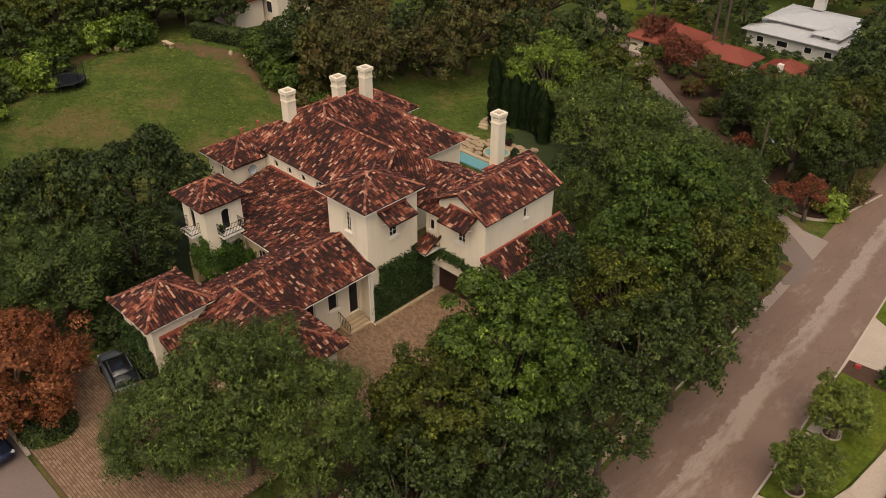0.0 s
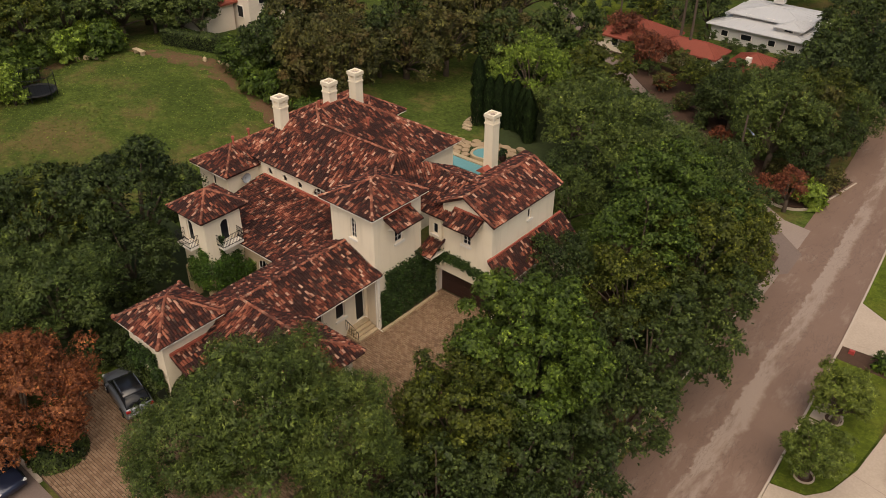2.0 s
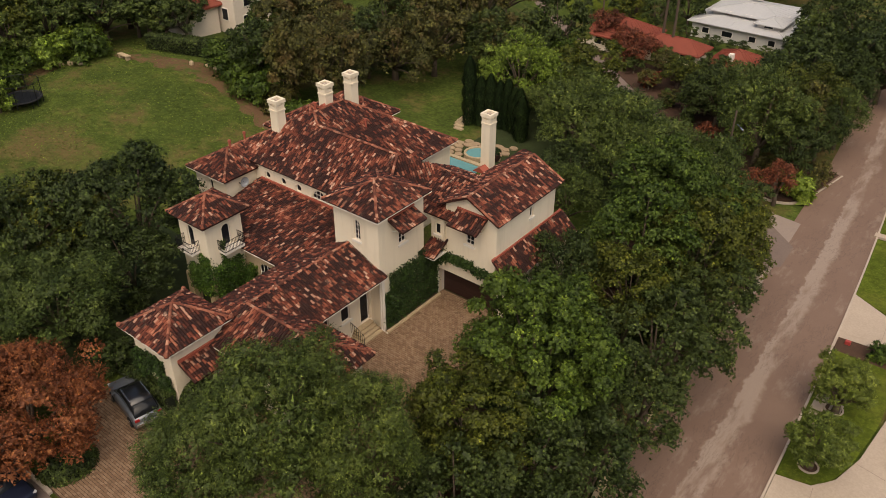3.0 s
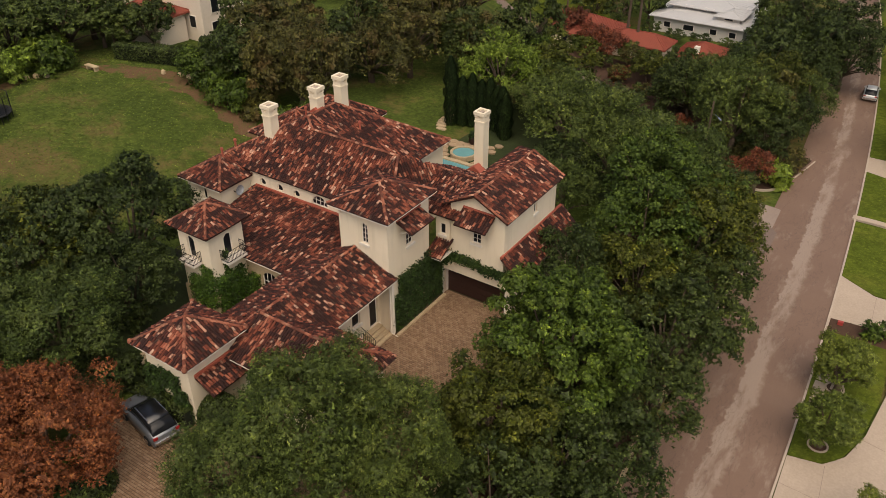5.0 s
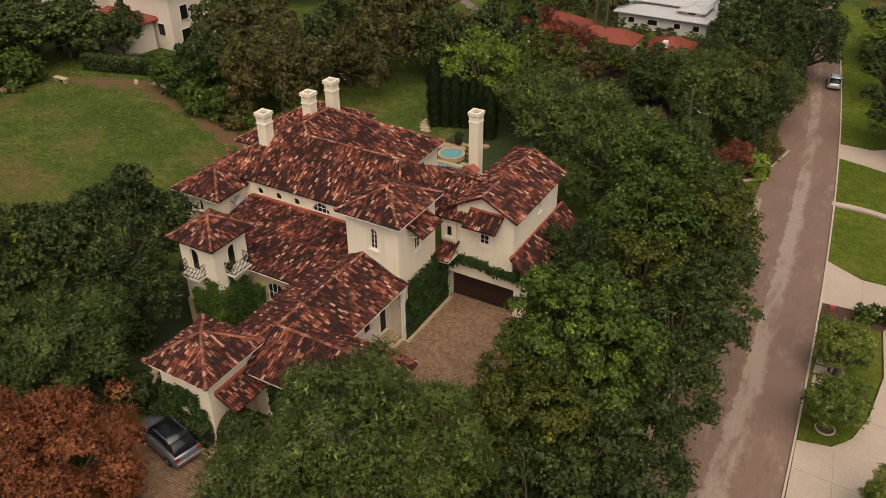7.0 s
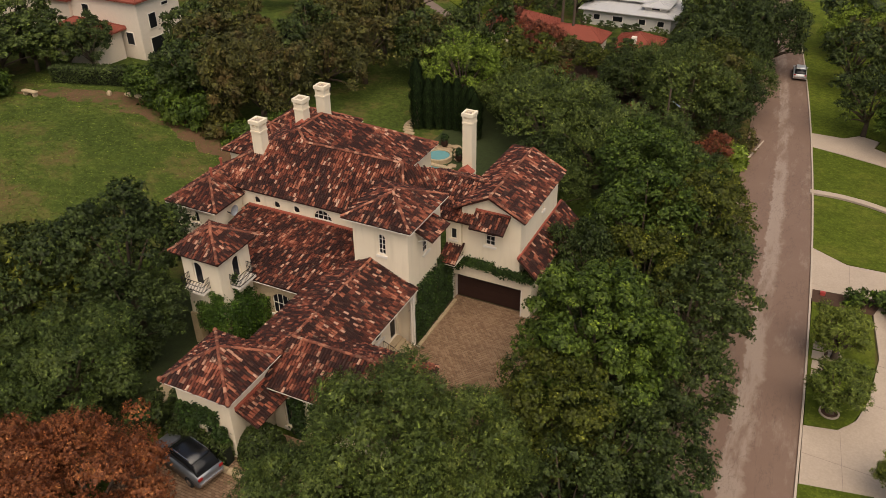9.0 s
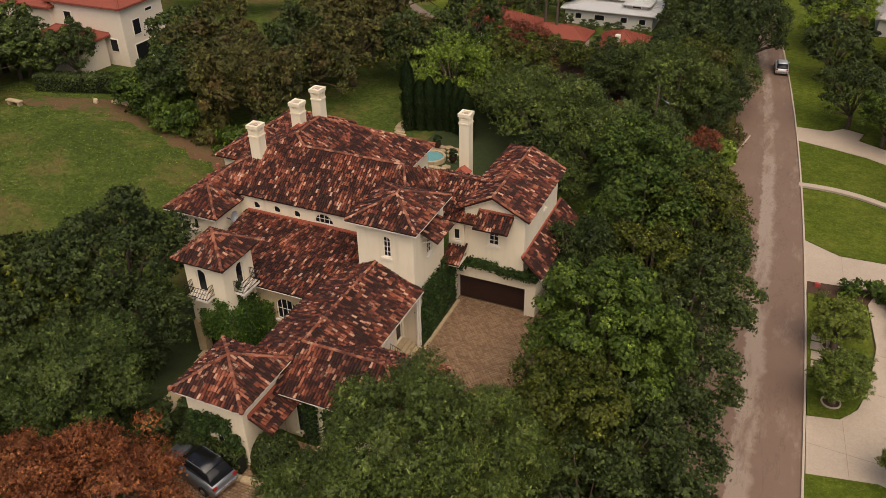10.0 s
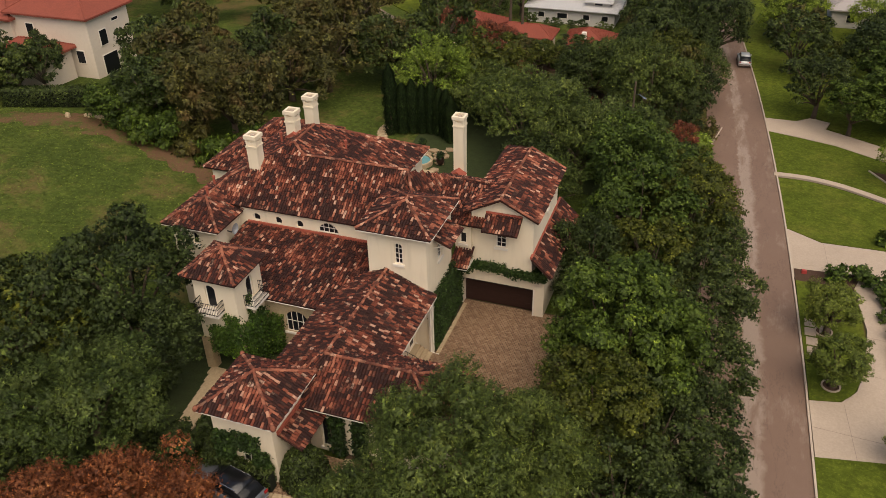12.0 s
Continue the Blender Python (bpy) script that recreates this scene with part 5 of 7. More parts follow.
def litter(name, x0, y0, x1, y1, edge, label, mat):
    """A ragged sheet that follows the ground, for litter and shade-dark cover."""
    step = 1.0
    nx, ny = int((x1 - x0) / step), int((y1 - y0) / step)
    g = Geo()
    for j in range(ny + 1):
        for i in range(nx + 1):
            x, y = x0 + i * step, y0 + j * step
            if i in (0, nx):
                x += noise.noise(Vector((x, y * 0.4, 1))) * edge
            g.v.append((x, y, height(x, y) + 0.06))
    g.f = [(j * (nx + 1) + i, j * (nx + 1) + i + 1, (j + 1) * (nx + 1) + i + 1, (j + 1) * (nx + 1) + i) for j in range(ny) for i in range(nx)]
    structure(name, g, mat, label)


def bank_litter():
    """Leaf litter on the bank, from the court's edge down to the road's kerb."""
    g, n = Geo(), 11
    ys = np.arange(-34.0, 34.0, 1.0)
    for y in ys:
        x1 = kerb_x(y) - road_w(y) - 0.18
        for k in range(n):
            x = 8.2 + (x1 - 8.2) * k / (n - 1)
            g.v.append((x, y, max(height(x, y) + 0.07, ROAD_Z + 0.02)))
    g.f = [(j * n + k, j * n + k + 1, (j + 1) * n + k + 1, (j + 1) * n + k) for j in range(len(ys) - 1) for k in range(n - 1)]
    structure("leaf_litter", g, MULCH, "brown leaf litter under the trees on the bank")


bank_litter()
litter("undergrowth", -14, 19, 15, 36, 1.0, "dark leaf litter and ground cover under the trees", COVER)
# the oaks' shade on the ground is painted with this dark sheet
litter("ground_cover", -27, -26, -9.4, -8, 1.6, "dark low ground cover under the oaks", COVER)


def tufts(name, count, zone, z, size, mat, label):
    """Grass tufts: small upright blades scattered over a zone."""
    rng = np.random.default_rng(count)
    x0, y0, x1, y1 = zone[:4]
    x, y = rng.uniform(x0, x1, count), rng.uniform(y0, y1, count)
    keep = np.array([zone[4](a, b) for a, b in zip(x, y)])
    x, y = x[keep], y[keep]
    zz = np.array([z(a, b) for a, b in zip(x, y)])
    n = len(x)
    p = np.stack([x, y, zz], 1)
    a = rng.random(n) * math.tau
    s = size * rng.uniform(0.5, 1.5, n)[:, None]
    w = np.stack([np.cos(a), np.sin(a), np.zeros(n)], 1) * s
    up = np.stack([rng.normal(0, 0.5, n), rng.normal(0, 0.5, n), np.full(n, 0.6)], 1) * s
    v = np.stack([p - w, p + up * 0.6 - w * 0.2, p + w, p + up], 1)[:, [0, 2, 3, 1]].reshape(-1, 3)
    me = foliage_mesh(name, v, np.arange(len(v)).reshape(-1, 4), mat)
    tagged(new(name, me), label, "grass", "", "stuff")


def on_lawn(x, y):
    return not (x > -22 and y > -8)


tufts("grass", 52000, (-61, -26, -20, 15, on_lawn), height, 0.085, TUFT, "tufts of uneven lawn grass")

# cypress row by the pool
for i, (x, y, top) in enumerate(((-17.0, 26.2, 7.6), (-15.9, 26.8, 5.4), (-14.9, 27.2, 5.8), (-13.9, 27.5, 5.2), (-12.9, 27.6, 5.6), (-11.9, 27.4, 5.0), (-11.0, 27.0, 5.2), (-10.2, 26.2, 4.8))):
    rng = np.random.default_rng(300 + i)
    root = thing("cypress", "slender dark green Italian cypress", "tree", "cypress row", at=(x, y, 0))
    z = rng.random(3800) ** 0.8 * top
    rad = 0.74 * np.minimum(1.0, 4.0 * (1.0 - z / (top * 1.01))) ** 0.6 * np.minimum(1.0, 0.6 + z) * rng.uniform(0.7, 1.15, 3800) * (1 + 0.12 * np.sin(z * 4 + i))
    a = rng.random(3800) * math.tau
    p = np.stack([rad * np.cos(a), rad * np.sin(a), z], 1)
    up = np.stack([np.cos(a) * 0.25, np.sin(a) * 0.25, np.ones(3800)], 1) * 0.2
    sd = np.stack([-np.sin(a), np.cos(a), np.zeros(3800)], 1) * 0.06
    v = np.stack([p - up, p + sd, p + up, p - sd], 1).reshape(-1, 3)
    part("foliage", foliage_mesh("foliage", v, np.arange(len(v)).reshape(-1, 4), CYPRESS), CYPRESS, root)
    part("trunk", Geo().tube([(0, 0, -0.3), (0, 0, top * 0.9)], [0.16, 0.03], 6), BARK, root)


# ---- roofs behind the main block ----
s, h = hip(-25.6, 4.8, -19.2, 11.5, 5.0, 6.7)
roof(house, s, h, gutter=[((-25.64, 4.8, 4.9), (-25.64, 11.5, 4.9))])
wall(house, (-25.1, 5.3), (-19.8, 5.3), 0.2, 4.95)
wall(house, (-25.1, 11.0), (-25.1, 5.3), 0.2, 4.95)
s, h = hip(-23.5, 8.8, -16.1, 13.7, 6.0, 7.4)
roof(house, s, h, gutter=[((-16.06, 8.8, 5.9), (-16.06, 13.7, 5.9))])
wall(house, (-16.6, 9.9), (-16.6, 13.2), -0.2, 5.95)

# ---- pool terrace ----
structure("water", Geo().box(-16.0, 16.9, -0.6, -9.6, 18.5, 0.0), WATER, "turquoise pool water")
spa = [(-11.6 + 1.15 * math.cos(k * math.tau / 24), 20.4 + 1.15 * math.sin(k * math.tau / 24)) for k in range(24)]
structure("water_spa", Geo().prism(spa, -0.4, 0.3), WATER, "pale blue water in a round spa")
cop = Geo()
for k in range(24):
    a0, a1 = k * math.tau / 24, (k + 0.93) * math.tau / 24
    cop.prism([(-11.6 + r * math.cos(a), 20.4 + r * math.sin(a)) for r, a in ((1.15, a0), (1.4, a0), (1.4, a1), (1.15, a1))], -0.3, 0.4)
for k in range(11):
    cop.box(-16.0 + k * 0.6, 18.5, -0.3, -16.0 + k * 0.6 + 0.57, 19.0, 0.12)
structure("pool_coping", cop, STONE, "pale stone pool coping")
FLAGSTONE = plain("flagstone", (0.33, 0.235, 0.145), 0.9, 0, 0.35, 1.6, 9)
flag = Geo()
rs = random.Random(3)
for i in range(13):
    for j in range(9):
        x, y = -20.0 + i * 0.95 + (0.45 if j % 2 else 0) + rs.uniform(-0.12, 0.12), 19.4 + j * 0.8 + rs.uniform(-0.1, 0.1)
        if y > 22.6 + 0.3 * (x + 15) or x < -18.2 or math.hypot(x + 11.6, y - 20.4) < 1.9 or x > -9.2:
            continue
        n = rs.randint(5, 7)
        flag.prism([(x + 0.54 * rs.uniform(0.85, 1.08) * math.cos(k * math.tau / n + i), y + 0.45 * rs.uniform(0.85, 1.08) * math.sin(k * math.tau / n + i)) for k in range(n)], -0.2, 0.04 + (i * 9 + j) * 0.0004)
structure("pavement_terrace", flag, FLAGSTONE, "irregular warm flagstone terrace by the pool")
for x, y in ((-12.2, 23.0), (-9.4, 20.6)):
    pot = thing("planter", "dark clay planter with a small plant by the pool", "planter", at=(x, y, 0.1))
    part("pot", Geo().tube([(0, 0, 0), (0, 0, 0.3), (0, 0, 0.62), (0, 0, 0.7)], [0.26, 0.42, 0.36, 0.4], 12), WOOD_DARK, pot, "", 0, True)
    v, idx = leaf_cloud(np.random.default_rng(9), [(0, 0, 0.9, 0.4, 0.35)], 260, 0.1)
    part("plant", foliage_mesh("plant", v, idx, IVY), IVY, pot)
for k in range(9):
    y = 24.6 + k * 0.62
    x = -17.2 - 0.5 * k + 0.06 * k * k
    st = structure("stepping_stone", Geo().box(x - 0.55, y - 0.25, -0.2, x + 0.55, y + 0.25, 0.03), STONE, "pale stepping stone in the grass", 0.03)

# ---- lawns, drives and paths across the road ----
EZ = ROAD_Z + 0.13


def sheet(name, poly, z, mat, label, thick=0.25):
    return structure(name, Geo().prism(poly, z - thick, z), mat, label)


def curve(points, n=6):
    """A smooth line through points."""
    out = []
    for i in range(len(points) - 1):
        p = [Vector((*points[max(0, min(len(points) - 1, i + k))], 0)) for k in (-1, 0, 1, 2)]
        for s in range(n):
            t = s / n
            q = 0.5 * (2 * p[1] + (p[2] - p[0]) * t + (2 * p[0] - 5 * p[1] + 4 * p[2] - p[3]) * t * t + (3 * p[1] - p[0] - 3 * p[2] + p[3]) * t ** 3)
            out.append((q.x, q.y))
    return out + [tuple(points[-1])]


def along_kerb(y0, y1):
    return [(kerb_x(y) + 0.17, y) for y in np.linspace(y0, y1, 6)]


sheet("lawn_south", [(60, -40), (60, -6.0), (38, -3.2), (31, -0.6)] + along_kerb(-1.5, -40), EZ, GRASS_R, "bright mown grass beside the drive")
sheet("drive_south", [(26.4, -1.5), (31, -0.6), (38, -3.2), (48, -6.2), (48, 24.0), (24.95, 24.0), (25.1, 21.6), (30.2, 21.6), (30.9, 15.0), (30.4, 9.6), (29.6, 6.6), (28.4, 5.0), (26.1, 4.5)], EZ - 0.02, CONCRETE, "pale stained concrete drive with joints")
sheet("lawn_bed", curve([(26.12, 4.6), (27.3, 4.75), (28.4, 5.2), (29.3, 6.2), (29.9, 8.0), (30.3, 10.5), (30.6, 15.0), (30.1, 21.0)], 4) + [(25.25, 21.0), (25.55, 15.0), (25.9, 9.0)], EZ + 0.03, GRASS_R, "curved bed of dark green grass with two trees")
sheet("mulch_bed", [(25.2, 21.0), (30.2, 21.0), (31.0, 23.6), (25.1, 23.0)], EZ + 0.02, MULCH, "brown mulched flower bed")
sheet("drive_middle", [(24.95, 24.0), (48, 24.0), (48, 30.5), (34, 28.8), (27.7, 28.6), (24.4, 30.5)], EZ - 0.01, CONCRETE, "pale concrete drive apron")
sheet("lawn_middle", along_kerb(30.5, 41.8) + [(26.4, 41.9), (30.0, 40.9), (34.8, 38.4), (48, 31.0), (48, 30.6), (34.0, 28.9), (27.7, 28.7)], EZ, GRASS_R, "bright green mown lawn")
path = curve([(23.1, 42.3), (26.5, 42.3), (30.0, 41.4), (34.8, 38.9), (42, 34.6)])
strip("path", path, 0.85, EZ - 0.2, EZ + 0.03, CONCRETE, "narrow curved concrete garden path")
sheet("lawn_north", along_kerb(43.2, 54.6) + [(26.0, 53.6), (30.0, 52.4), (36.0, 49.0), (48, 41.0), (48, 32.0), (42, 35.5), (34.8, 39.8), (30.2, 42.2), (26.5, 43.2)], EZ - 0.004, GRASS_R, "bright green mown lawn")
sheet("drive_north", along_kerb(54.6, 58.8) + [(25.6, 58.8), (27.4, 60.4), (29.6, 59.4), (29.0, 57.2), (35.5, 53.6), (48, 46.0), (48, 41.2), (36.0, 49.0), (30.0, 52.5), (26.0, 53.7)], EZ + 0.004, CONCRETE, "pale concrete drive with a turning spur")
sheet("lawn_far", along_kerb(58.9, 120) + [(48, 120), (48, 46.3), (35.6, 53.9), (29.3, 57.4), (29.8, 59.6), (27.4, 60.7), (25.5, 59.0)], EZ - 0.008, GRASS_R, "green lawn under shade trees")
for line in ([(26.3, 1.6), (33.5, 1.2)], [(29.2, -1.2), (28.6, 4.9)], [(30.3, 9.0), (38.0, 7.6)], [(30.8, 14.0), (38.0, 13.4)], [(33.4, -1.5), (33.6, 20.5)], [(28.2, 24.2), (27.9, 28.5)]):
    strip("drive_joint", line, 0.035, EZ - 0.1, EZ - 0.012 if line[0][1] < 24 else EZ - 0.004, CONCRETE_GREY, "dark joint across the concrete drive")
for x, y in ((26.35, 14.6), (26.35, 13.3), (27.5, 13.9), (26.45, 12.0), (26.5, 10.7)):
    structure("stepping_stone", Geo().box(x - 0.45, y - 0.55, EZ - 0.1, x + 0.45, y + 0.55, EZ + 0.06), CONCRETE, "square concrete stepping stone", 0.02)
for x, y in ((27.4, 13.6), (27.7, 6.6)):
    rim = Geo()
    for k in range(16):
        a0, a1 = k * math.tau / 16, (k + 1) * math.tau / 16
        rim.prism([(x + r * math.cos(a), y + r * math.sin(a)) for r, a in ((0.62, a0), (0.74, a0), (0.74, a1), (0.62, a1))], EZ, EZ + 0.13)
    structure("tree_ring", rim, CONCRETE, "round concrete edging about a tree")
    structure("tree_pit", Geo().prism([(x + 0.62 * math.cos(k * math.tau / 16), y + 0.62 * math.sin(k * math.tau / 16)) for k in range(16)], EZ, EZ + 0.05), MULCH, "dark mulch in a tree ring")
for x, y, r in ((28.6, 22.2, 1.0), (30.4, 22.6, 1.2), (32.0, 21.6, 1.3), (32.6, 19.2, 1.1), (32.8, 17.0, 1.0), (33.0, 14.8, 1.0), (33.2, 12.6, 1.0), (33.4, 10.4, 1.0), (37.5, 40.6, 1.3), (39.5, 38.6, 1.2), (36.0, 42.0, 1.0), (33.5, 30.4, 1.0), (35.5, 29.6, 1.2), (40.5, 36.5, 1.2)):
    shrub(x, y, EZ, r, r * 1.3, GREEN_MAPLE, 1500, 0.11, "low green border shrub across the road")
edging = curve([(33.2, 46.4), (36.0, 42.2), (40.5, 37.0)])
strip("bed_edging", edging, 0.14, EZ - 0.1, EZ + 0.14, KERB, "pale stone edging of a planting bed")
sheet("planting_bed", [(33.4, 46.4), (36.2, 42.2), (40.7, 37.0), (46, 37.0), (46, 44.0)], EZ + 0.035, MULCH, "dark mulched planting bed")
structure("marker", Geo().box(25.75, 22.3, EZ, 26.2, 22.6, EZ + 0.35), plain("faded_red", (0.35, 0.05, 0.045), 0.6), "small faded red marker by the kerb", 0.02)

# ---- lane to the north-west and its mouth ----
lane = curve([(19.5, 33.0), (14.0, 38.0), (8.5, 42.6), (-9.5, 58.4), (-26.0, 72.8), (-47.0, 91.0), (-70, 112)])
strip("lane", lane, 4.6, ROAD_Z - 0.5, ROAD_Z + 0.05, ROAD_SIDE, "grey-brown asphalt lane between trees")
mouth = [(18.6, 22.5), (17.7, 40.0), (13.5, 40.5), (9.0, 43.6), (5.0, 42.0), (9.6, 35.0), (14.6, 27.5)]
sheet("lane_mouth", mouth, ROAD_Z + 0.03, CONCRETE_GREY, "pale grey worn concrete lane mouth")
island = curve([(16.6, 54.0), (15.4, 47.5), (14.2, 44.2), (11.8, 43.2), (9.4, 44.6), (2.0, 51.5)])
strip("island_kerb", island, 0.16, ROAD_Z - 0.2, ROAD_Z + 0.15, KERB, "pale kerb round a planted corner")
sheet("island_bed", [(16.3, 54.0), (2.2, 51.8), (9.4, 44.8), (11.8, 43.5), (14.0, 44.4), (15.2, 47.5)][::-1], ROAD_Z + 0.12, MULCH, "dark mulched corner bed")
shrub(14.2, 45.3, ROAD_Z, 1.6, 2.6, BRIGHT, 1800, 0.24, "bright green fan-leaved palm shrub", "palm_shrub", 0.9)
for x, y in ((12.2, 45.4), (10.8, 46.6), (14.4, 48.0), (9.4, 48.2), (13.4, 47.0), (15.0, 50.6)):
    shrub(x, y, ROAD_Z, 1.5, 2.6, BROWNISH, 2200, 0.1, "russet shrub in the corner bed")
for i, (x, y) in enumerate(((-19.5, 70.5), (-13.5, 65.0), (-8.0, 60.4), (-4.0, 57.0), (0.0, 53.6), (-24.0, 74.0), (4.6, 49.6))):
    shrub(x, y, ROAD_Z, 1.4, 2.2, (OAK, RED, GREEN)[i % 3], 1500, 0.14, "mixed roadside shrub beside the lane")
sheet("verge", [(-52, 100), (-44, 92.5), (-33, 83.5), (-24, 90), (-34, 104)], ROAD_Z + 0.06, GRASS_R, "bright grass verge by the lane")
sheet("forecourt", [(-60, 112), (-52, 100), (-34, 104), (-33, 118)], ROAD_Z + 0.04, CONCRETE, "pale concrete forecourt")

sheet("lane_border", [(-2.0, 51.8), (5.0, 57.0), (-13.0, 72.5), (-19.0, 74.0), (-31.0, 84.0), (-36.0, 81.8), (-26.2, 73.1), (-9.6, 58.6)], ROAD_Z + 0.07, MULCH, "brown mulched border beside the lane")

# stone retaining walls on the bank
def stones(name, line, z0, z1, label):
    """A dry wall of roughly squared stones along a line, each its own piece."""
    rr = random.Random(int(line[0][0] * 10))
    root = thing(name, label, "wall", kind="structure")
    for a, b in zip(line, line[1:]):
        d = Vector((b[0] - a[0], b[1] - a[1], 0))
        n = max(1, int(d.length / 0.55))
        ang = math.atan2(d.y, d.x)
        for row in range(max(1, round((z1 - z0) / 0.32))):
            for k in range(n):
                u = (k + (0.5 if row % 2 else 0.0)) / n
                if u >= 1:
                    continue
                me = STONES[rr.randrange(len(STONES))]
                ob = new("stone", me)
                ob.parent = root
                ob.matrix_basis = pose(a[0] + d.x * u, a[1] + d.y * u, z0 + row * 0.32, 0, 0, math.degrees(ang) + rr.uniform(-4, 4))
    return root


STONES = []
for k in range(5):
    w, d, hh = random.uniform(0.24, 0.29), random.uniform(0.18, 0.24), random.uniform(0.27, 0.32)
    STONES.append(Geo().box(-w, -d, 0, w, d, hh).mesh("stone", STONE, 0.03))
stones("retaining_wall", [(16.5, 6.0), (16.6, 0.0), (17.4, -6.0), (18.2, -12.0)], ROAD_Z - 0.1, ROAD_Z + 1.0, "low limestone retaining wall below the trees")
stones("court_wall", [(10.9, -19.5), (10.2, -15.5), (10.0, -10.0)], -0.6, 0.5, "low limestone wall at the court's edge")

# ---- climbing plants and clipped bushes ----
def ivy(boxes, count, size, label, mat=None, name="ivy"):
    """Leaves over thin boxes (x0, y0, z0, x1, y1, z1), with ragged edges."""
    rng = np.random.default_rng(len(boxes) * 31 + count)
    mat = mat or IVY
    vols = np.array([(b[3] - b[0] + 0.3) * (b[4] - b[1] + 0.3) * (b[5] - b[2] + 0.3) for b in boxes])
    x, y, z = boxes[0][:3]
    root = thing(name, label, "climbing plant", at=(x, y, z))
    bx = np.array(boxes)[rng.choice(len(boxes), count, p=vols / vols.sum())]
    p = bx[:, :3] + (bx[:, 3:] - bx[:, :3]) * rng.random((count, 3)) + rng.normal(0, 0.09, (count, 3)) - np.array((x, y, z))
    n = rng.normal(size=(count, 3)) * 0.6 + np.array([0.5, -0.6, 0.5])
    n /= np.linalg.norm(n, axis=1)[:, None]
    a = np.cross(n, rng.normal(size=(count, 3)))
    a /= np.linalg.norm(a, axis=1)[:, None]
    b = np.cross(n, a)
    s = size * rng.uniform(0.6, 1.4, count)[:, None]
    v = np.stack([p - a * s, p + b * s * 0.55, p + a * s, p - b * s * 0.55], 1).reshape(-1, 3)
    part("leaves", foliage_mesh("leaves", v, np.arange(len(v)).reshape(-1, 4), mat), mat, root)
    g = Geo()
    for k in range(6):
        q = boxes[k % len(boxes)]
        u = (k + 0.5) / 6
        px, py = q[0] + (q[3] - q[0]) * u - x, q[1] + (q[4] - q[1]) * u - y
        g.tube([(px, py, q[2] - z), (px + 0.05, py, q[5] - z)], [0.03, 0.012], 5)
    part("stems", g, BARK, root)
    return root


ivy([(-0.38, -5.9, 0.0, 0.05, -1.0, 4.4), (-0.38, -6.7, 0.0, 0.1, -5.4, 2.9), (-0.38, -2.6, 3.0, 0.1, -0.8, 4.7)], 14000, 0.075, "dark green ivy covering the courtyard wall")
ivy([(-0.4, -1.15, 3.2, 0.8, -0.7, 4.5), (0.6, -1.05, 3.55, 3.4, -0.68, 4.25), (3.2, -1.0, 3.35, 6.4, -0.66, 3.95), (-0.4, -0.95, 0.0, -0.05, -0.66, 3.4)], 5200, 0.09, "ivy trained in a band over the garage door")
ivy([(-7.4, -22.15, 1.0, -6.3, -21.75, 4.5), (-6.4, -22.1, 3.7, -4.7, -21.75, 4.7), (-5.0, -22.1, 1.2, -4.1, -21.75, 3.6)], 5200, 0.10, "ivy framing a small window in the pavilion wall")
ivy([(-13.4, -13.5, 1.8, -11.0, -12.95, 3.9), (-11.3, -12.9, 0.2, -10.6, -10.4, 4.1), (-12.2, -13.2, 3.6, -11.2, -12.85, 4.9), (-11.3, -11.9, 4.0, -11.0, -11.7, 5.9), (-10.8, -10.6, 0.2, -9.9, -9.8, 3.2)], 15000, 0.075, "bright green vine hanging over the turret's base", GREEN_IVY)
ivy([(-2.0, -18.8, 1.3, -1.2, -18.4, 4.3), (-0.6, -18.8, 1.3, 0.2, -18.4, 4.2)], 2600, 0.10, "ivy on the entrance wall")


def clipped(x, y, z, r, h, label):
    rng = np.random.default_rng(int(abs(x * 17 + y)))
    root = thing("clipped_bush", label, "bush", at=(x, y, z))
    n = 3600
    d = rng.normal(size=(n, 3))
    d /= np.linalg.norm(d, axis=1)[:, None]
    d[:, 2] = np.abs(d[:, 2])
    p = d * np.array([r, r, h]) * rng.uniform(0.9, 1.03, n)[:, None]
    nn = d + rng.normal(size=(n, 3)) * 0.5
    a = np.cross(nn, rng.normal(size=(n, 3)))
    a /= np.linalg.norm(a, axis=1)[:, None]
    b = np.cross(nn, a)
    b /= np.linalg.norm(b, axis=1)[:, None]
    v = np.stack([p - a * 0.1, p + b * 0.055, p + a * 0.1, p - b * 0.055], 1).reshape(-1, 3)
    part("leaves", foliage_mesh("leaves", v, np.arange(len(v)).reshape(-1, 4), OAK), OAK, root)
    # solid core, its colour painted as the dark between the leaves
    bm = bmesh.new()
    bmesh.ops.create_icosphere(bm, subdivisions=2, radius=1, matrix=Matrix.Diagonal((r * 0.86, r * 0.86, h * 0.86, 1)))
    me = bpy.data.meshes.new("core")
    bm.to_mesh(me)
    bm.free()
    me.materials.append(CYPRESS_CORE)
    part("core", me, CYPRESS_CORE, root)


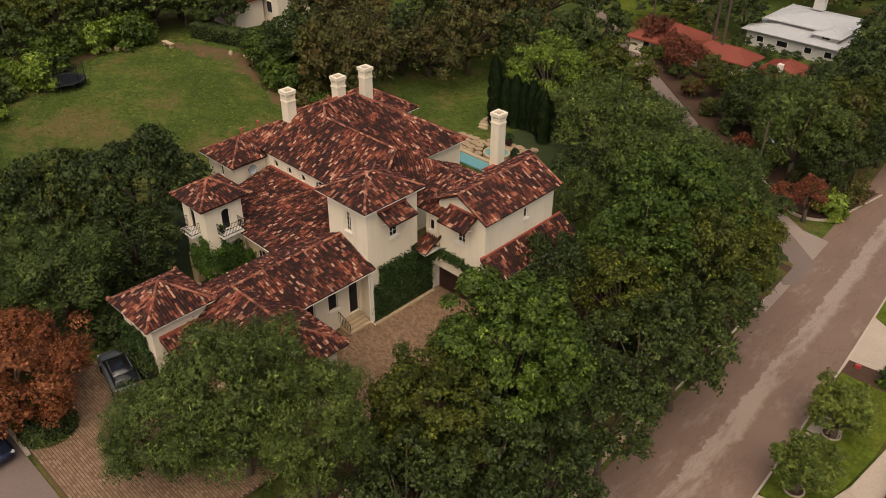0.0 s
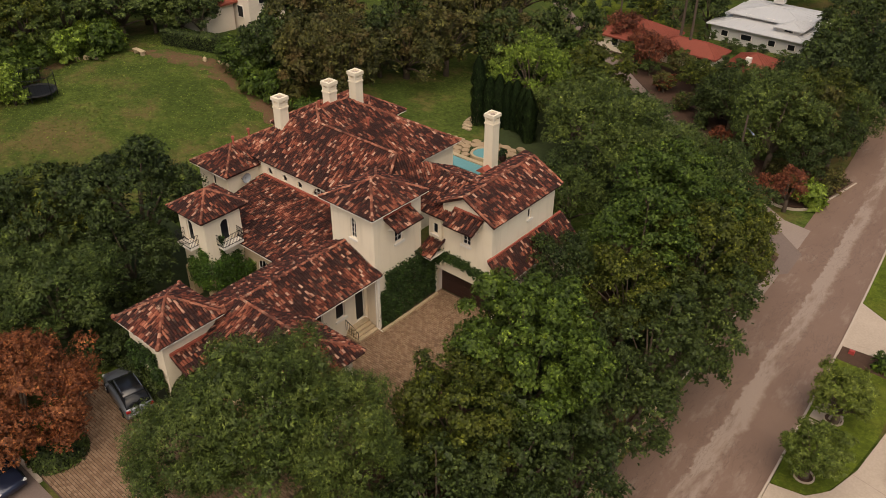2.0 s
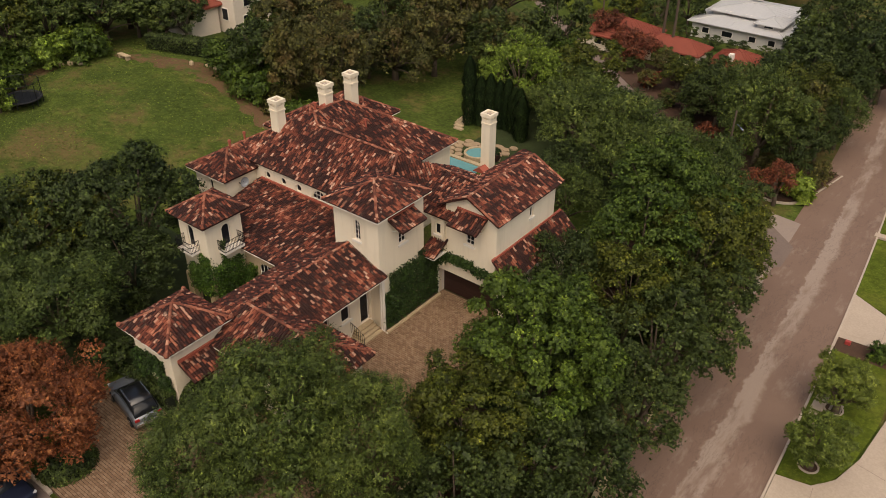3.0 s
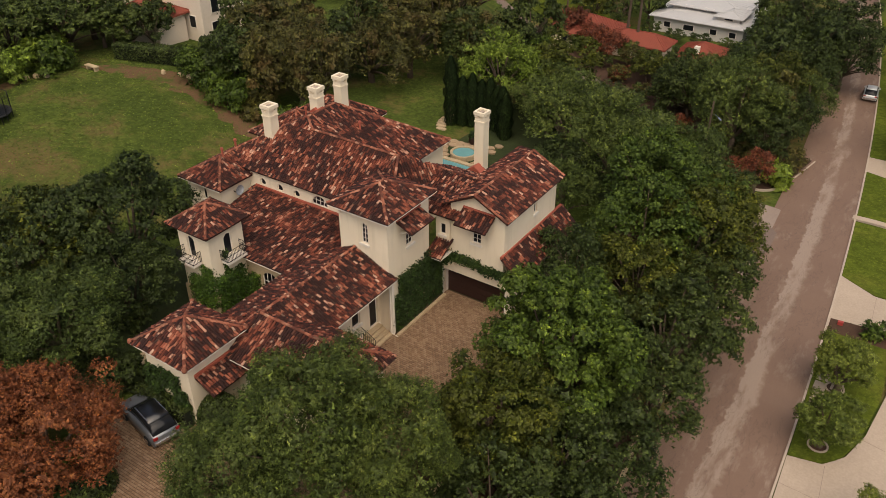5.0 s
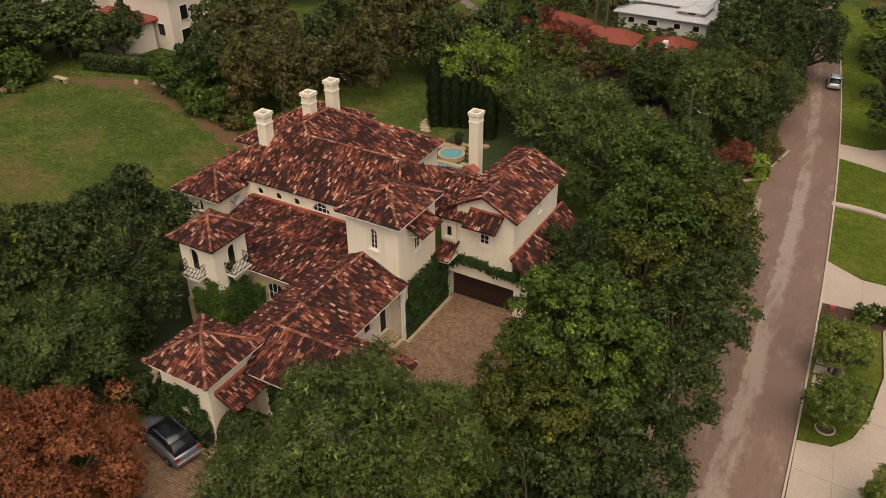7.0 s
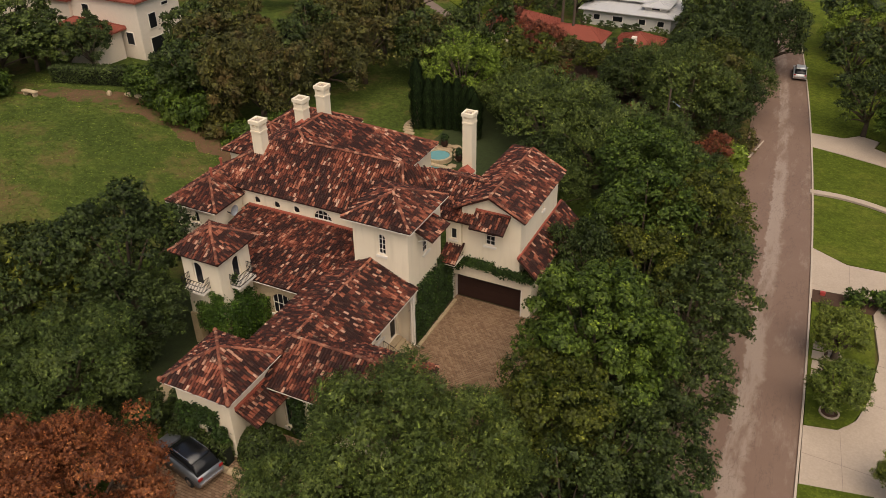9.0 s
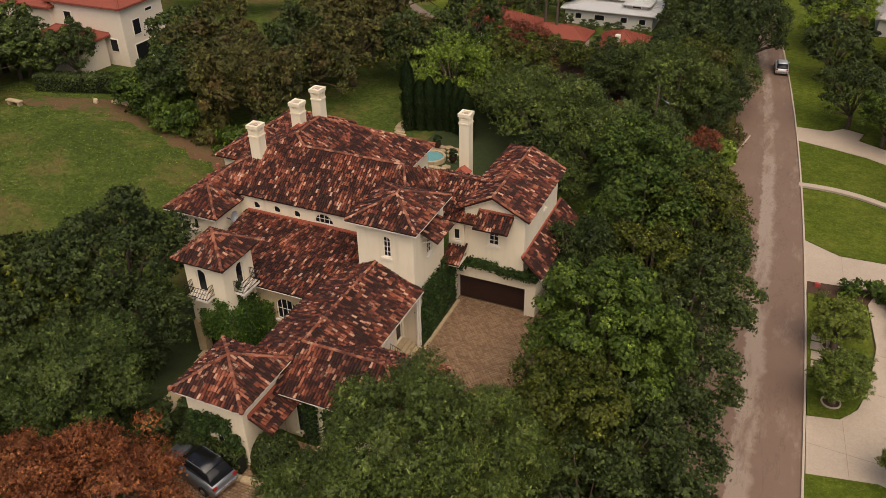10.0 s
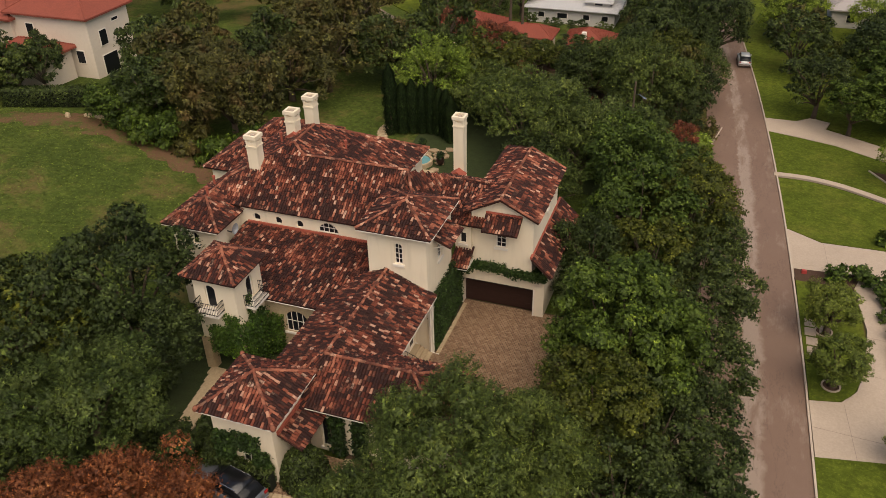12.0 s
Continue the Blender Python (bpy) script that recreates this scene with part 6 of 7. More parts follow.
clipped(-2.6, -20.9, 1.25, 1.45, 2.3, "large round clipped bush beside the entrance")
clipped(-7.9, -20.3, 1.2, 0.9, 1.5, "round clipped bush by the pavilion")
clipped(-8.4, -18.6, 1.2, 0.8, 1.3, "round clipped bush by the pavilion")
clipped(-8.6, -10.9, 0.0, 1.1, 1.3, "clipped bush under the arched window")
clipped(-7.0, -11.3, 0.0, 0.9, 1.1, "clipped bush under the arched window")
clipped(-5.2, -28.6, 1.2, 1.75, 1.5, "low round bush at the drive's corner")
for x, y, r, h in ((-11.4, -21.2, 1.2, 2.2), (-10.0, -22.2, 1.1, 2.0), (-13.4, -21.6, 1.3, 2.4), (-9.2, -20.6, 1.0, 1.8), (-15.6, -19.6, 1.4, 2.6), (-9.8, -18.2, 0.9, 1.6), (-15.0, -17.4, 1.3, 2.4)):
    shrub(x, y, height(x, y), r, h, OAK, 3600, 0.075, "dark evergreen shrub beside the stone walk")
hedge("hedge", [(-8.3, -22.15), (-3.9, -22.2)], 0.7, 1.2, 1.5, OAK, 2600, 0.10, "dark clipped hedge under the pavilion window")

# stone walk along the pavilion and edging of the beds
walkway = Geo()
for k in range(9):
    y0, u = -20.0 + k * 0.78, k / 8
    walkway.box(-12.1 - 2.0 * u, y0, -0.5, -11.0 - 1.5 * u, y0 + 0.75, height(-12.5, y0 + 0.4) + 0.16)
structure("pavement_walk", walkway, STONE, "stepped limestone walk beside the pavilion", 0.02)
stones("bed_edge", [(-0.8, -19.2), (-0.6, -20.6), (-1.8, -22.6), (-4.0, -22.75), (-9.0, -22.7)], 1.15, 1.4, "low limestone edging round the planting bed")
kerb2 = Geo()
for k in range(11):
    kerb2.box(0.12, -6.9 + k * 0.56, -0.05, 0.38, -6.9 + k * 0.56 + 0.54, 0.14)
structure("court_edging", kerb2, STONE, "pale stone edging of the ivy bed", 0.02)
structure("ivy_bed", Geo().box(-0.4, -6.8, -0.1, 0.12, -0.7, 0.06), MULCH, "dark soil bed under the ivy")


# ---- balconies, lamps, dish, rails ----
def balcony(x0, y0, x1, y1, z, ox, oy):
    """An iron balcony on a cream slab, standing out from the wall line by (ox, oy)."""
    b = new("balcony")
    b.parent = house
    xs, ys = sorted((x0, x1 + ox)), sorted((y0, y1 + oy))
    part("slab", Geo().box(xs[0], ys[0], z - 0.2, xs[1], ys[1], z), TRIM, b, "cream balcony slab", 0.02)
    ring = [(x0, y0), (x0 + ox, y0 + oy), (x1 + ox, y1 + oy), (x1, y1)]
    rail = Geo()
    for p, q in zip(ring, ring[1:]):
        for h in (0.08, 0.5, 0.88):
            rail.tube([(*p, z + h), (*q, z + h)], [0.022, 0.022], 5)
        n = max(2, round(math.dist(p, q) / 0.13))
        for k in range(n + 1):
            u = k / n
            px, py = p[0] + (q[0] - p[0]) * u, p[1] + (q[1] - p[1]) * u
            rail.tube([(px, py, z), (px, py, z + 0.88)], [0.014, 0.014], 4)
    part("railing", rail, IRON, b, "ornate black iron railing")


balcony(-13.9, -12.97, -12.2, -12.97, 5.2, 0.0, -0.75)
balcony(-11.18, -12.1, -11.18, -10.3, 5.2, 0.75, 0.0)
# satellite dish on the bedroom wall
dish = new("satellite_dish")
dish.parent = house
tagged(dish, "grey round satellite dish")
bowl = Geo()
rings = []
for k in range(4):
    rr = 0.42 * (k + 1) / 4
    rings.append([(-15.75 + 0.12 * (k / 3) ** 2, -5.7 + rr * math.cos(a * math.tau / 14), 6.6 + rr * math.sin(a * math.tau / 14)) for a in range(14)])
bv = [p for r in rings for p in r] + [(-15.76, -5.7, 6.6)]
bf = [(k * 14 + a, k * 14 + (a + 1) % 14, (k + 1) * 14 + (a + 1) % 14, (k + 1) * 14 + a) for k in range(3) for a in range(14)] + [(a, 56, (a + 1) % 14) for a in range(14)]
bowl.add(bv, bf)
part("bowl", bowl, plain("grey_metal", (0.34, 0.36, 0.38), 0.5, 0.3, 0.1), dish, "", 0, True)
part("arm", Geo().tube([(-16.35, -5.7, 6.3), (-16.0, -5.7, 6.25), (-15.76, -5.7, 6.6)], [0.04, 0.04, 0.04], 6), IRON, dish)
# vent pipes on the roofs
for x, y, z in ((-19.2, -2.4, 8.0), (-16.2, 3.0, 9.6), (-10.8, 3.4, 9.5), (-18.2, -4.7, 8.4)):
    v = new("vent_pipe")
    v.parent = house
    part("pipe", Geo().tube([(x, y, z - 0.3), (x, y, z + 0.55), (x, y, z + 0.56), (x, y, z + 0.72)], [0.09, 0.09, 0.14, 0.13], 10), FLASH, v, "red painted vent pipe")
# chimney saddles
for x, y, z in ((-15.0, 3.3, 10.1), (-14.9, 6.3, 8.9), (-4.2, 10.9, 4.6)):
    part("saddle", Geo().add([(x - 0.7, y - 0.6, z), (x + 0.7, y - 0.6, z), (x + 0.7, y + 0.3, z), (x - 0.7, y + 0.3, z), (x, y - 0.6, z + 0.5), (x, y + 0.3, z + 0.5)], [(0, 1, 4), (2, 3, 5), (0, 4, 5, 3), (1, 2, 5, 4), (3, 2, 1, 0)]), FLASH, house, "red metal saddle behind a chimney")
# steps and rail at the side door
for k in range(4):
    part("step", Geo().box(-1.4 + 0.0, -9.0 + 0.1 * k, 0.0 + 0.15 * k, -0.1 - 0.28 * k, -7.0, 0.15 + 0.15 * k), STONE, house, "limestone door step", 0.015)
rl = Geo()
for y in (-9.05,):
    rl.tube([(-0.05, y, 0.0), (-0.05, y, 0.95), (-0.65, y, 1.3), (-1.3, y, 1.55)], [0.025] * 4, 5)
    for k in range(8):
        u = k / 7
        rl.tube([(-0.05 - 1.25 * u, y, 0.1 + 0.5 * u), (-0.05 - 1.25 * u, y, 0.95 + 0.6 * u)], [0.014, 0.014], 4)
part("handrail", rl, IRON, house, "scrolled black iron handrail")
for y in (-7.0, -12.6):
    part("downpipe", Geo().tube([(0.08, y, 4.6), (-0.2, y, 4.3), (-0.2, y, 0.15), (0.35, y, 0.08)], [0.045] * 4, 6), TRIM, house, "white downpipe")
part("post", Geo().box(-0.35, -6.95, 0, -0.05, -6.7, 4.6), TRIM, house, "cream porch post")


# ---- vehicles ----
PAINT = {"silver": (0.16, 0.17, 0.19), "black": (0.012, 0.012, 0.014), "white": (0.62, 0.62, 0.62), "navy": (0.02, 0.025, 0.05)}


def paint(name):
    m, t, b = material(name + "_paint", 0.28, 0.35, 0.5)
    c = PAINT[name]
    t.links.new(mix(t, noise_at(t, coords(t), 3, 3), tuple(v * 0.9 for v in c), c), b.inputs["Base Color"])
    b.inputs["Coat Weight"].default_value = 0.5
    return m


RUBBER = plain("tyre_rubber", (0.015, 0.015, 0.016), 0.85)
CHROME = plain("bright_metal", (0.55, 0.55, 0.56), 0.25, 0.9, 0.05)
LAMP_RED = plain("red_lens", (0.30, 0.02, 0.02), 0.2)
LAMP_CLEAR = plain("clear_lens", (0.6, 0.6, 0.6), 0.15)


def loft(sections):
    """A closed body from cross-sections (x, half width, z low, z high, corner round)."""
    g = Geo()
    rings = []
    for x, w, lo, hi, c in sections:
        rings.append([(x, -w, lo), (x, -w, hi - c), (x, -w + c, hi), (x, w - c, hi), (x, w, hi - c), (x, w, lo)])
    v = [p for r in rings for p in r]
    f = []
    for i in range(len(rings) - 1):
        for k in range(6):
            f.append((i * 6 + k, (i + 1) * 6 + k, (i + 1) * 6 + (k + 1) % 6, i * 6 + (k + 1) % 6))
    f += [tuple(range(6)), tuple(range(len(v) - 1, len(v) - 7, -1))]
    return g.add(v, f)


def suv(x, y, z, turn, colour, roof_colour, label, name="car"):
    """A parked car whose front points along +x before the turn."""
    root = thing(name, label, "car")
    body = loft([(-2.30, 0.78, 0.45, 0.85, 0.08), (-2.22, 0.88, 0.32, 1.02, 0.12), (-1.2, 0.92, 0.28, 1.06, 0.12), (0.6, 0.92, 0.28, 1.04, 0.12), (1.5, 0.90, 0.28, 0.98, 0.16), (2.15, 0.84, 0.32, 0.86, 0.16), (2.32, 0.72, 0.42, 0.72, 0.12)])
    part("body", body, paint(colour), root, "", 0.02, True)
    cab = loft([(-2.12, 0.76, 1.02, 1.10, 0.04), (-1.75, 0.74, 1.02, 1.56, 0.14), (-0.9, 0.73, 1.02, 1.66, 0.16), (0.2, 0.72, 1.02, 1.62, 0.16), (0.55, 0.74, 1.0, 1.46, 0.14), (1.15, 0.80, 0.98, 1.04, 0.03)])
    part("glass", cab, GLASS, root, "dark tinted glass", 0.0, True)
    top = loft([(-1.6, 0.66, 1.60, 1.64, 0.02), (-0.9, 0.66, 1.64, 1.71, 0.05), (0.1, 0.64, 1.62, 1.68, 0.05), (0.35, 0.6, 1.56, 1.60, 0.02)])
    part("roof", top, paint(roof_colour), root, "glossy dark roof", 0.0, True)
    for sx in (-1.42, 1.42):
        for sy in (-0.86, 0.86):
            wh = new("wheel")
            wh.parent = root
            part("tyre", Geo().tube([(sx, sy - 0.11, 0.35), (sx, sy - 0.09, 0.35), (sx, sy + 0.09, 0.35), (sx, sy + 0.11, 0.35)], [0.3, 0.35, 0.35, 0.3], 16), RUBBER, wh)
            part("rim", Geo().tube([(sx, sy - 0.12, 0.35), (sx, sy + 0.12, 0.35)], [0.2, 0.2], 12), CHROME, wh)
    for sy in (-0.7, 0.7):
        part("tail_lamp", Geo().box(-2.31, sy - 0.14, 0.82, -2.2, sy + 0.14, 1.0), LAMP_RED, root, "red tail lamp", 0.02)
        part("headlamp", Geo().box(2.08, sy - 0.14, 0.66, 2.26, sy + 0.14, 0.8), LAMP_CLEAR, root, "clear headlamp", 0.03)
        part("mirror", Geo().box(0.7, sy * 1.36 - 0.1, 1.0, 0.85, sy * 1.36 + 0.1, 1.16), paint(colour), root, "", 0.03)
    part("bumper", Geo().box(-2.38, -0.8, 0.45, -2.2, 0.8, 0.7), CHROME, root, "bright rear bumper", 0.05)
    part("roof_rail", Geo().tube([(-1.4, 0.62, 1.72), (0.1, 0.6, 1.70)], [0.025, 0.025], 5), CHROME, root)
    part("roof_rail", Geo().tube([(-1.4, -0.62, 1.72), (0.1, -0.6, 1.70)], [0.025, 0.025], 5), CHROME, root)
    root.matrix_basis = pose(x, y, z, 0, 0, turn)
    return root


suv(-6.1, -23.35, 1.33, 168, "silver", "black", "silver sport utility car with dark roof on the paved drive")
suv(-6.2, -31.9, 1.27, 4, "navy", "navy", "dark blue car under the orange tree")
suv(18.25, 79.2, ROAD_Z + 0.06, 95, "white", "white", "white pickup-like car parked at the kerb", "parked_car")
suv(29.5, 101.0, ROAD_Z + 0.1, 20, "navy", "navy", "dark car on a far drive", "parked_car")


# ---- neighbours' houses ----
RED_ROOF = plain("red_tile_roof", (0.22, 0.056, 0.036), 0.8, 0, 0.28, 0.8, 5)
WHITE_METAL = plain("white_metal_roof", (0.46, 0.45, 0.44), 0.5, 0.1, 0.08, 0.5, 4)
WHITE_WALL = plain("white_wall", (0.50, 0.47, 0.44), 0.85, 0, 0.08)
GREY_ROOF = plain("grey_roof", (0.34, 0.31, 0.30), 0.7, 0, 0.15)
CREAM_WALL = plain("pale_plaster", (0.66, 0.57, 0.47), 0.9, 0, 0.1)


def hip_block(parent, x0, y0, x1, y1, z0, ze, zr, wall_mat, roof_mat, windows=(), over=0.6, ribs=0.0):
    part("wall", Geo().box(x0, y0, z0, x1, y1, ze), wall_mat, parent)
    slopes, hips = hip(x0 - over, y0 - over, x1 + over, y1 + over, ze, zr)
    g = Geo()
    for s in slopes:
        deck(g, s, 0.22)
    r = part("roof", g, roof_mat, parent)
    c = Geo()
    for a, b in hips:
        c.tube([a, b], [0.1, 0.1], 6)
    part("ridge", c, roof_mat, r)
    if ribs:
        q = Geo()
        for s in slopes:
            a, b = Vector(s[0]), Vector(s[1])
            u = (b - a).normalized()
            nrm = u.cross(Vector(s[2]) - b).normalized()
            v = nrm.cross(u)
            flat = [((Vector(p) - a).dot(u), (Vector(p) - a).dot(v)) for p in s]
            top = max(k[1] for k in flat)
            length = (b - a).length
            k = ribs / 2
            while k < length:
                left = flat[-1][0] if len(flat) > 3 else flat[2][0]
                right = flat[2][0]
                h = top * min(1.0, k / max(left, 0.01), (length - k) / max(length - right, 0.01))
                p0 = a + u * k + nrm * 0.03
                q.tube([p0, p0 + v * h], [0.035, 0.035], 4)
                k += ribs
        part("seams", q, roof_mat, r)["kind"] = "stuff"
    for side, u, z, w, h in windows:
        win = new("window")
        win.parent = parent
        if side == "s":
            box, pane = (u - w / 2, y0 - 0.08, z, u + w / 2, y0 + 0.02, z + h), (u - w / 2 + 0.1, y0 - 0.1, z + 0.1, u + w / 2 - 0.1, y0 - 0.05, z + h - 0.1)
        else:
            box, pane = (x1 - 0.02, u - w / 2, z, x1 + 0.08, u + w / 2, z + h), (x1 + 0.05, u - w / 2 + 0.1, z + 0.1, x1 + 0.1, u + w / 2 - 0.1, z + h - 0.1)
        part("frame", Geo().box(*box), TRIM, win)
        part("pane", Geo().box(*pane), GLASS, win)


nb = thing("neighbour_house", "white house with pale standing-seam metal roofs", "house")
hip_block(nb, -14.8, 81.0, -0.4, 93.8, ROAD_Z, -2.0, -0.3, WHITE_WALL, WHITE_METAL, [("s", -12.5, -4.9, 1.2, 1.6), ("s", -9.0, -4.9, 1.8, 1.6), ("s", -5.0, -4.9, 1.2, 1.6), ("s", -2.0, -4.9, 1.2, 1.6), ("e", 84.5, -4.9, 1.4, 1.6), ("e", 89.5, -4.9, 1.4, 1.6)], 0.7, 0.9)
hip_block(nb, -13.2, 84.8, -2.2, 93.4, -2.0, -0.1, 1.3, WHITE_WALL, WHITE_METAL, [("s", -10.5, -0.8, 1.4, 0.9), ("s", -7.2, -0.8, 1.6, 0.9), ("s", -4.2, -0.8, 1.6, 0.9), ("e", 87.5, -0.8, 1.2, 0.9)], 0.7, 0.9)
hip_block(nb, -5.2, 82.6, -1.6, 87.4, -2.0, -0.3, 0.7, WHITE_WALL, WHITE_METAL, [("s", -3.4, -1.3, 1.5, 0.9)], 0.5, 0.9)
part("chimney", Geo().box(-9.6, 91.4, 1, -8.0, 92.6, 4.3).box(-9.8, 91.2, 4.3, -7.8, 92.8, 4.6), WHITE_WALL, nb, "white chimney")
nb.matrix_basis = Matrix.Translation((-2.9, 3.6, -3.2)) @ Matrix.Diagonal((1.05, 1.08, 0.60, 1))
rh = thing("neighbour_house", "low house with red tile roofs among trees", "house")
hip_block(rh, -30.0, 74.5, -20.0, 82.5, ROAD_Z, -4.4, -2.2, CREAM_WALL, RED_ROOF, [("s", -27, -6, 1.2, 1.3), ("s", -23, -6, 1.2, 1.3), ("e", 76.5, -6, 1.2, 1.3)], 0.6, 0.35)
hip_block(rh, -20.0, 75.5, -11.0, 79.8, ROAD_Z, -4.6, -3.2, CREAM_WALL, RED_ROOF, [("s", -16.5, -6, 1.2, 1.3), ("s", -13, -6, 1.2, 1.3)], 0.6, 0.35)
hip_block(rh, -8.2, 72.6, -1.6, 79.4, ROAD_Z, -4.4, -2.5, CREAM_WALL, RED_ROOF, [("s", -4.6, -6, 1.2, 1.3), ("e", 76, -6, 1.2, 1.3)], 0.6, 0.35)
part("chimney", Geo().box(-5.6, 73.4, -4.5, -4.9, 74.1, -2.6), TRIM, rh)
nw = thing("neighbour_house", "tall cream house with new orange-red tile roofs", "house")
hip_block(nw, -64.0, 24.4, -53.2, 31.5, 2.4, 10.0, 12.4, CREAM_WALL, RED_ROOF, [("e", 26.6, 6.2, 1.3, 1.9), ("e", 29.0, 8.4, 1.2, 0.5), ("e", 27.0, 2.8, 2.6, 2.4), ("s", -61.5, 7.0, 1.2, 1.8), ("s", -55, 4.5, 1.2, 1.6)])
hip_block(nw, -63.0, 19.6, -56.0, 24.0, 2.4, 6.6, 8.0, CREAM_WALL, RED_ROOF, [("s", -60, 4.0, 1.2, 1.6)])
hip_block(nw, -80.0, 24.0, -64.0, 36.0, 2.4, 9.2, 11.8, CREAM_WALL, RED_ROOF, [("s", -68, 6.2, 1.2, 1.8), ("s", -72, 6.2, 1.2, 1.8), ("s", -76, 6.2, 1.2, 1.8)])
part("chimney", Geo().box(-67.5, 27.0, 9.0, -66.2, 28.2, 14.0), CREAM_WALL, nw, "cream chimney")
fh = thing("neighbour_house", "low house with a grey metal roof across the road", "house")
hip_block(fh, 31.0, 101.0, 40.0, 110.0, ROAD_Z, -3.8, -1.4, WHITE_WALL, GREY_ROOF, [("s", 34, -6, 1.4, 1.4), ("s", 37.5, -6, 1.4, 1.4)], 0.7, 1.1)

# ---- trampoline ----
tr = thing("trampoline", "round black trampoline with safety net posts on the lawn", "trampoline", at=(-52.2, -5.0, height(-52.2, -5.0)))
mat_ = Geo().prism([(1.7 * math.cos(k * math.tau / 24), 1.7 * math.sin(k * math.tau / 24)) for k in range(24)], 0.80, 0.82)
part("mat", mat_, IRON, tr, "black jumping mat")
pad = Geo()
for rr, zz in ((1.7, 0.83), (1.72, 0.88), (2.03, 0.88), (2.05, 0.80)):
    pad.v += [(rr * math.cos(k * math.tau / 24), rr * math.sin(k * math.tau / 24), zz) for k in range(24)]
pad.f = [(j * 24 + k, j * 24 + (k + 1) % 24, (j + 1) * 24 + (k + 1) % 24, (j + 1) * 24 + k) for j in range(3) for k in range(24)]
part("padding", pad, RUBBER, tr)
for k in range(6):
    a = k * math.tau / 6
    part("leg", Geo().tube([(1.95 * math.cos(a), 1.95 * math.sin(a), 0), (1.95 * math.cos(a), 1.95 * math.sin(a), 0.82)], [0.04, 0.04], 6), IRON, tr)
    part("net_post", Geo().tube([(2.0 * math.cos(a + 0.3), 2.0 * math.sin(a + 0.3), 0.2), (2.0 * math.cos(a + 0.3), 2.0 * math.sin(a + 0.3), 2.6)], [0.045, 0.045], 6), IRON, tr)

part("net_hoop", Geo().tube([(2.0 * math.cos(k * math.tau / 24), 2.0 * math.sin(k * math.tau / 24), 2.6) for k in range(25)], [0.03] * 25, 5), IRON, tr)
net = Geo()
for k in range(36):
    a = k * math.tau / 36
    net.tube([(2.0 * math.cos(a), 2.0 * math.sin(a), 0.85), (2.0 * math.cos(a), 2.0 * math.sin(a), 2.58)], [0.008, 0.008], 3)
part("net", net, IRON, tr, "black safety net")["kind"] = "stuff"

# ---- poles, lamp and palms ----
lp = thing("street_lamp", "wooden pole with a curved lamp arm among the trees", "street lamp", at=(6.45, 43.0, ROAD_Z))
part("pole", Geo().tube([(0, 0, 0), (0, 0, 9.2)], [0.14, 0.11], 8), BARK, lp)
part("arm", Geo().tube([(0, 0, 7.6), (0.5, -0.4, 7.9), (1.1, -0.9, 7.8)], [0.04, 0.04, 0.03], 6), CHROME, lp)
part("lantern", Geo().tube([(1.0, -0.8, 7.8), (1.3, -1.05, 7.72), (1.5, -1.2, 7.7)], [0.08, 0.13, 0.06], 8), CHROME, lp, "pale metal lantern")
up = thing("utility_pole", "tall dark wooden utility pole beside the lane", "pole", at=(-29.0, 79.0, ROAD_Z))
part("pole", Geo().tube([(0, 0, 0), (0, 0, 11)], [0.17, 0.12], 8), BARK, up)
part("crossarm", Geo().box(-1.0, -0.06, 9.9, 1.0, 0.06, 10.05), BARK, up)
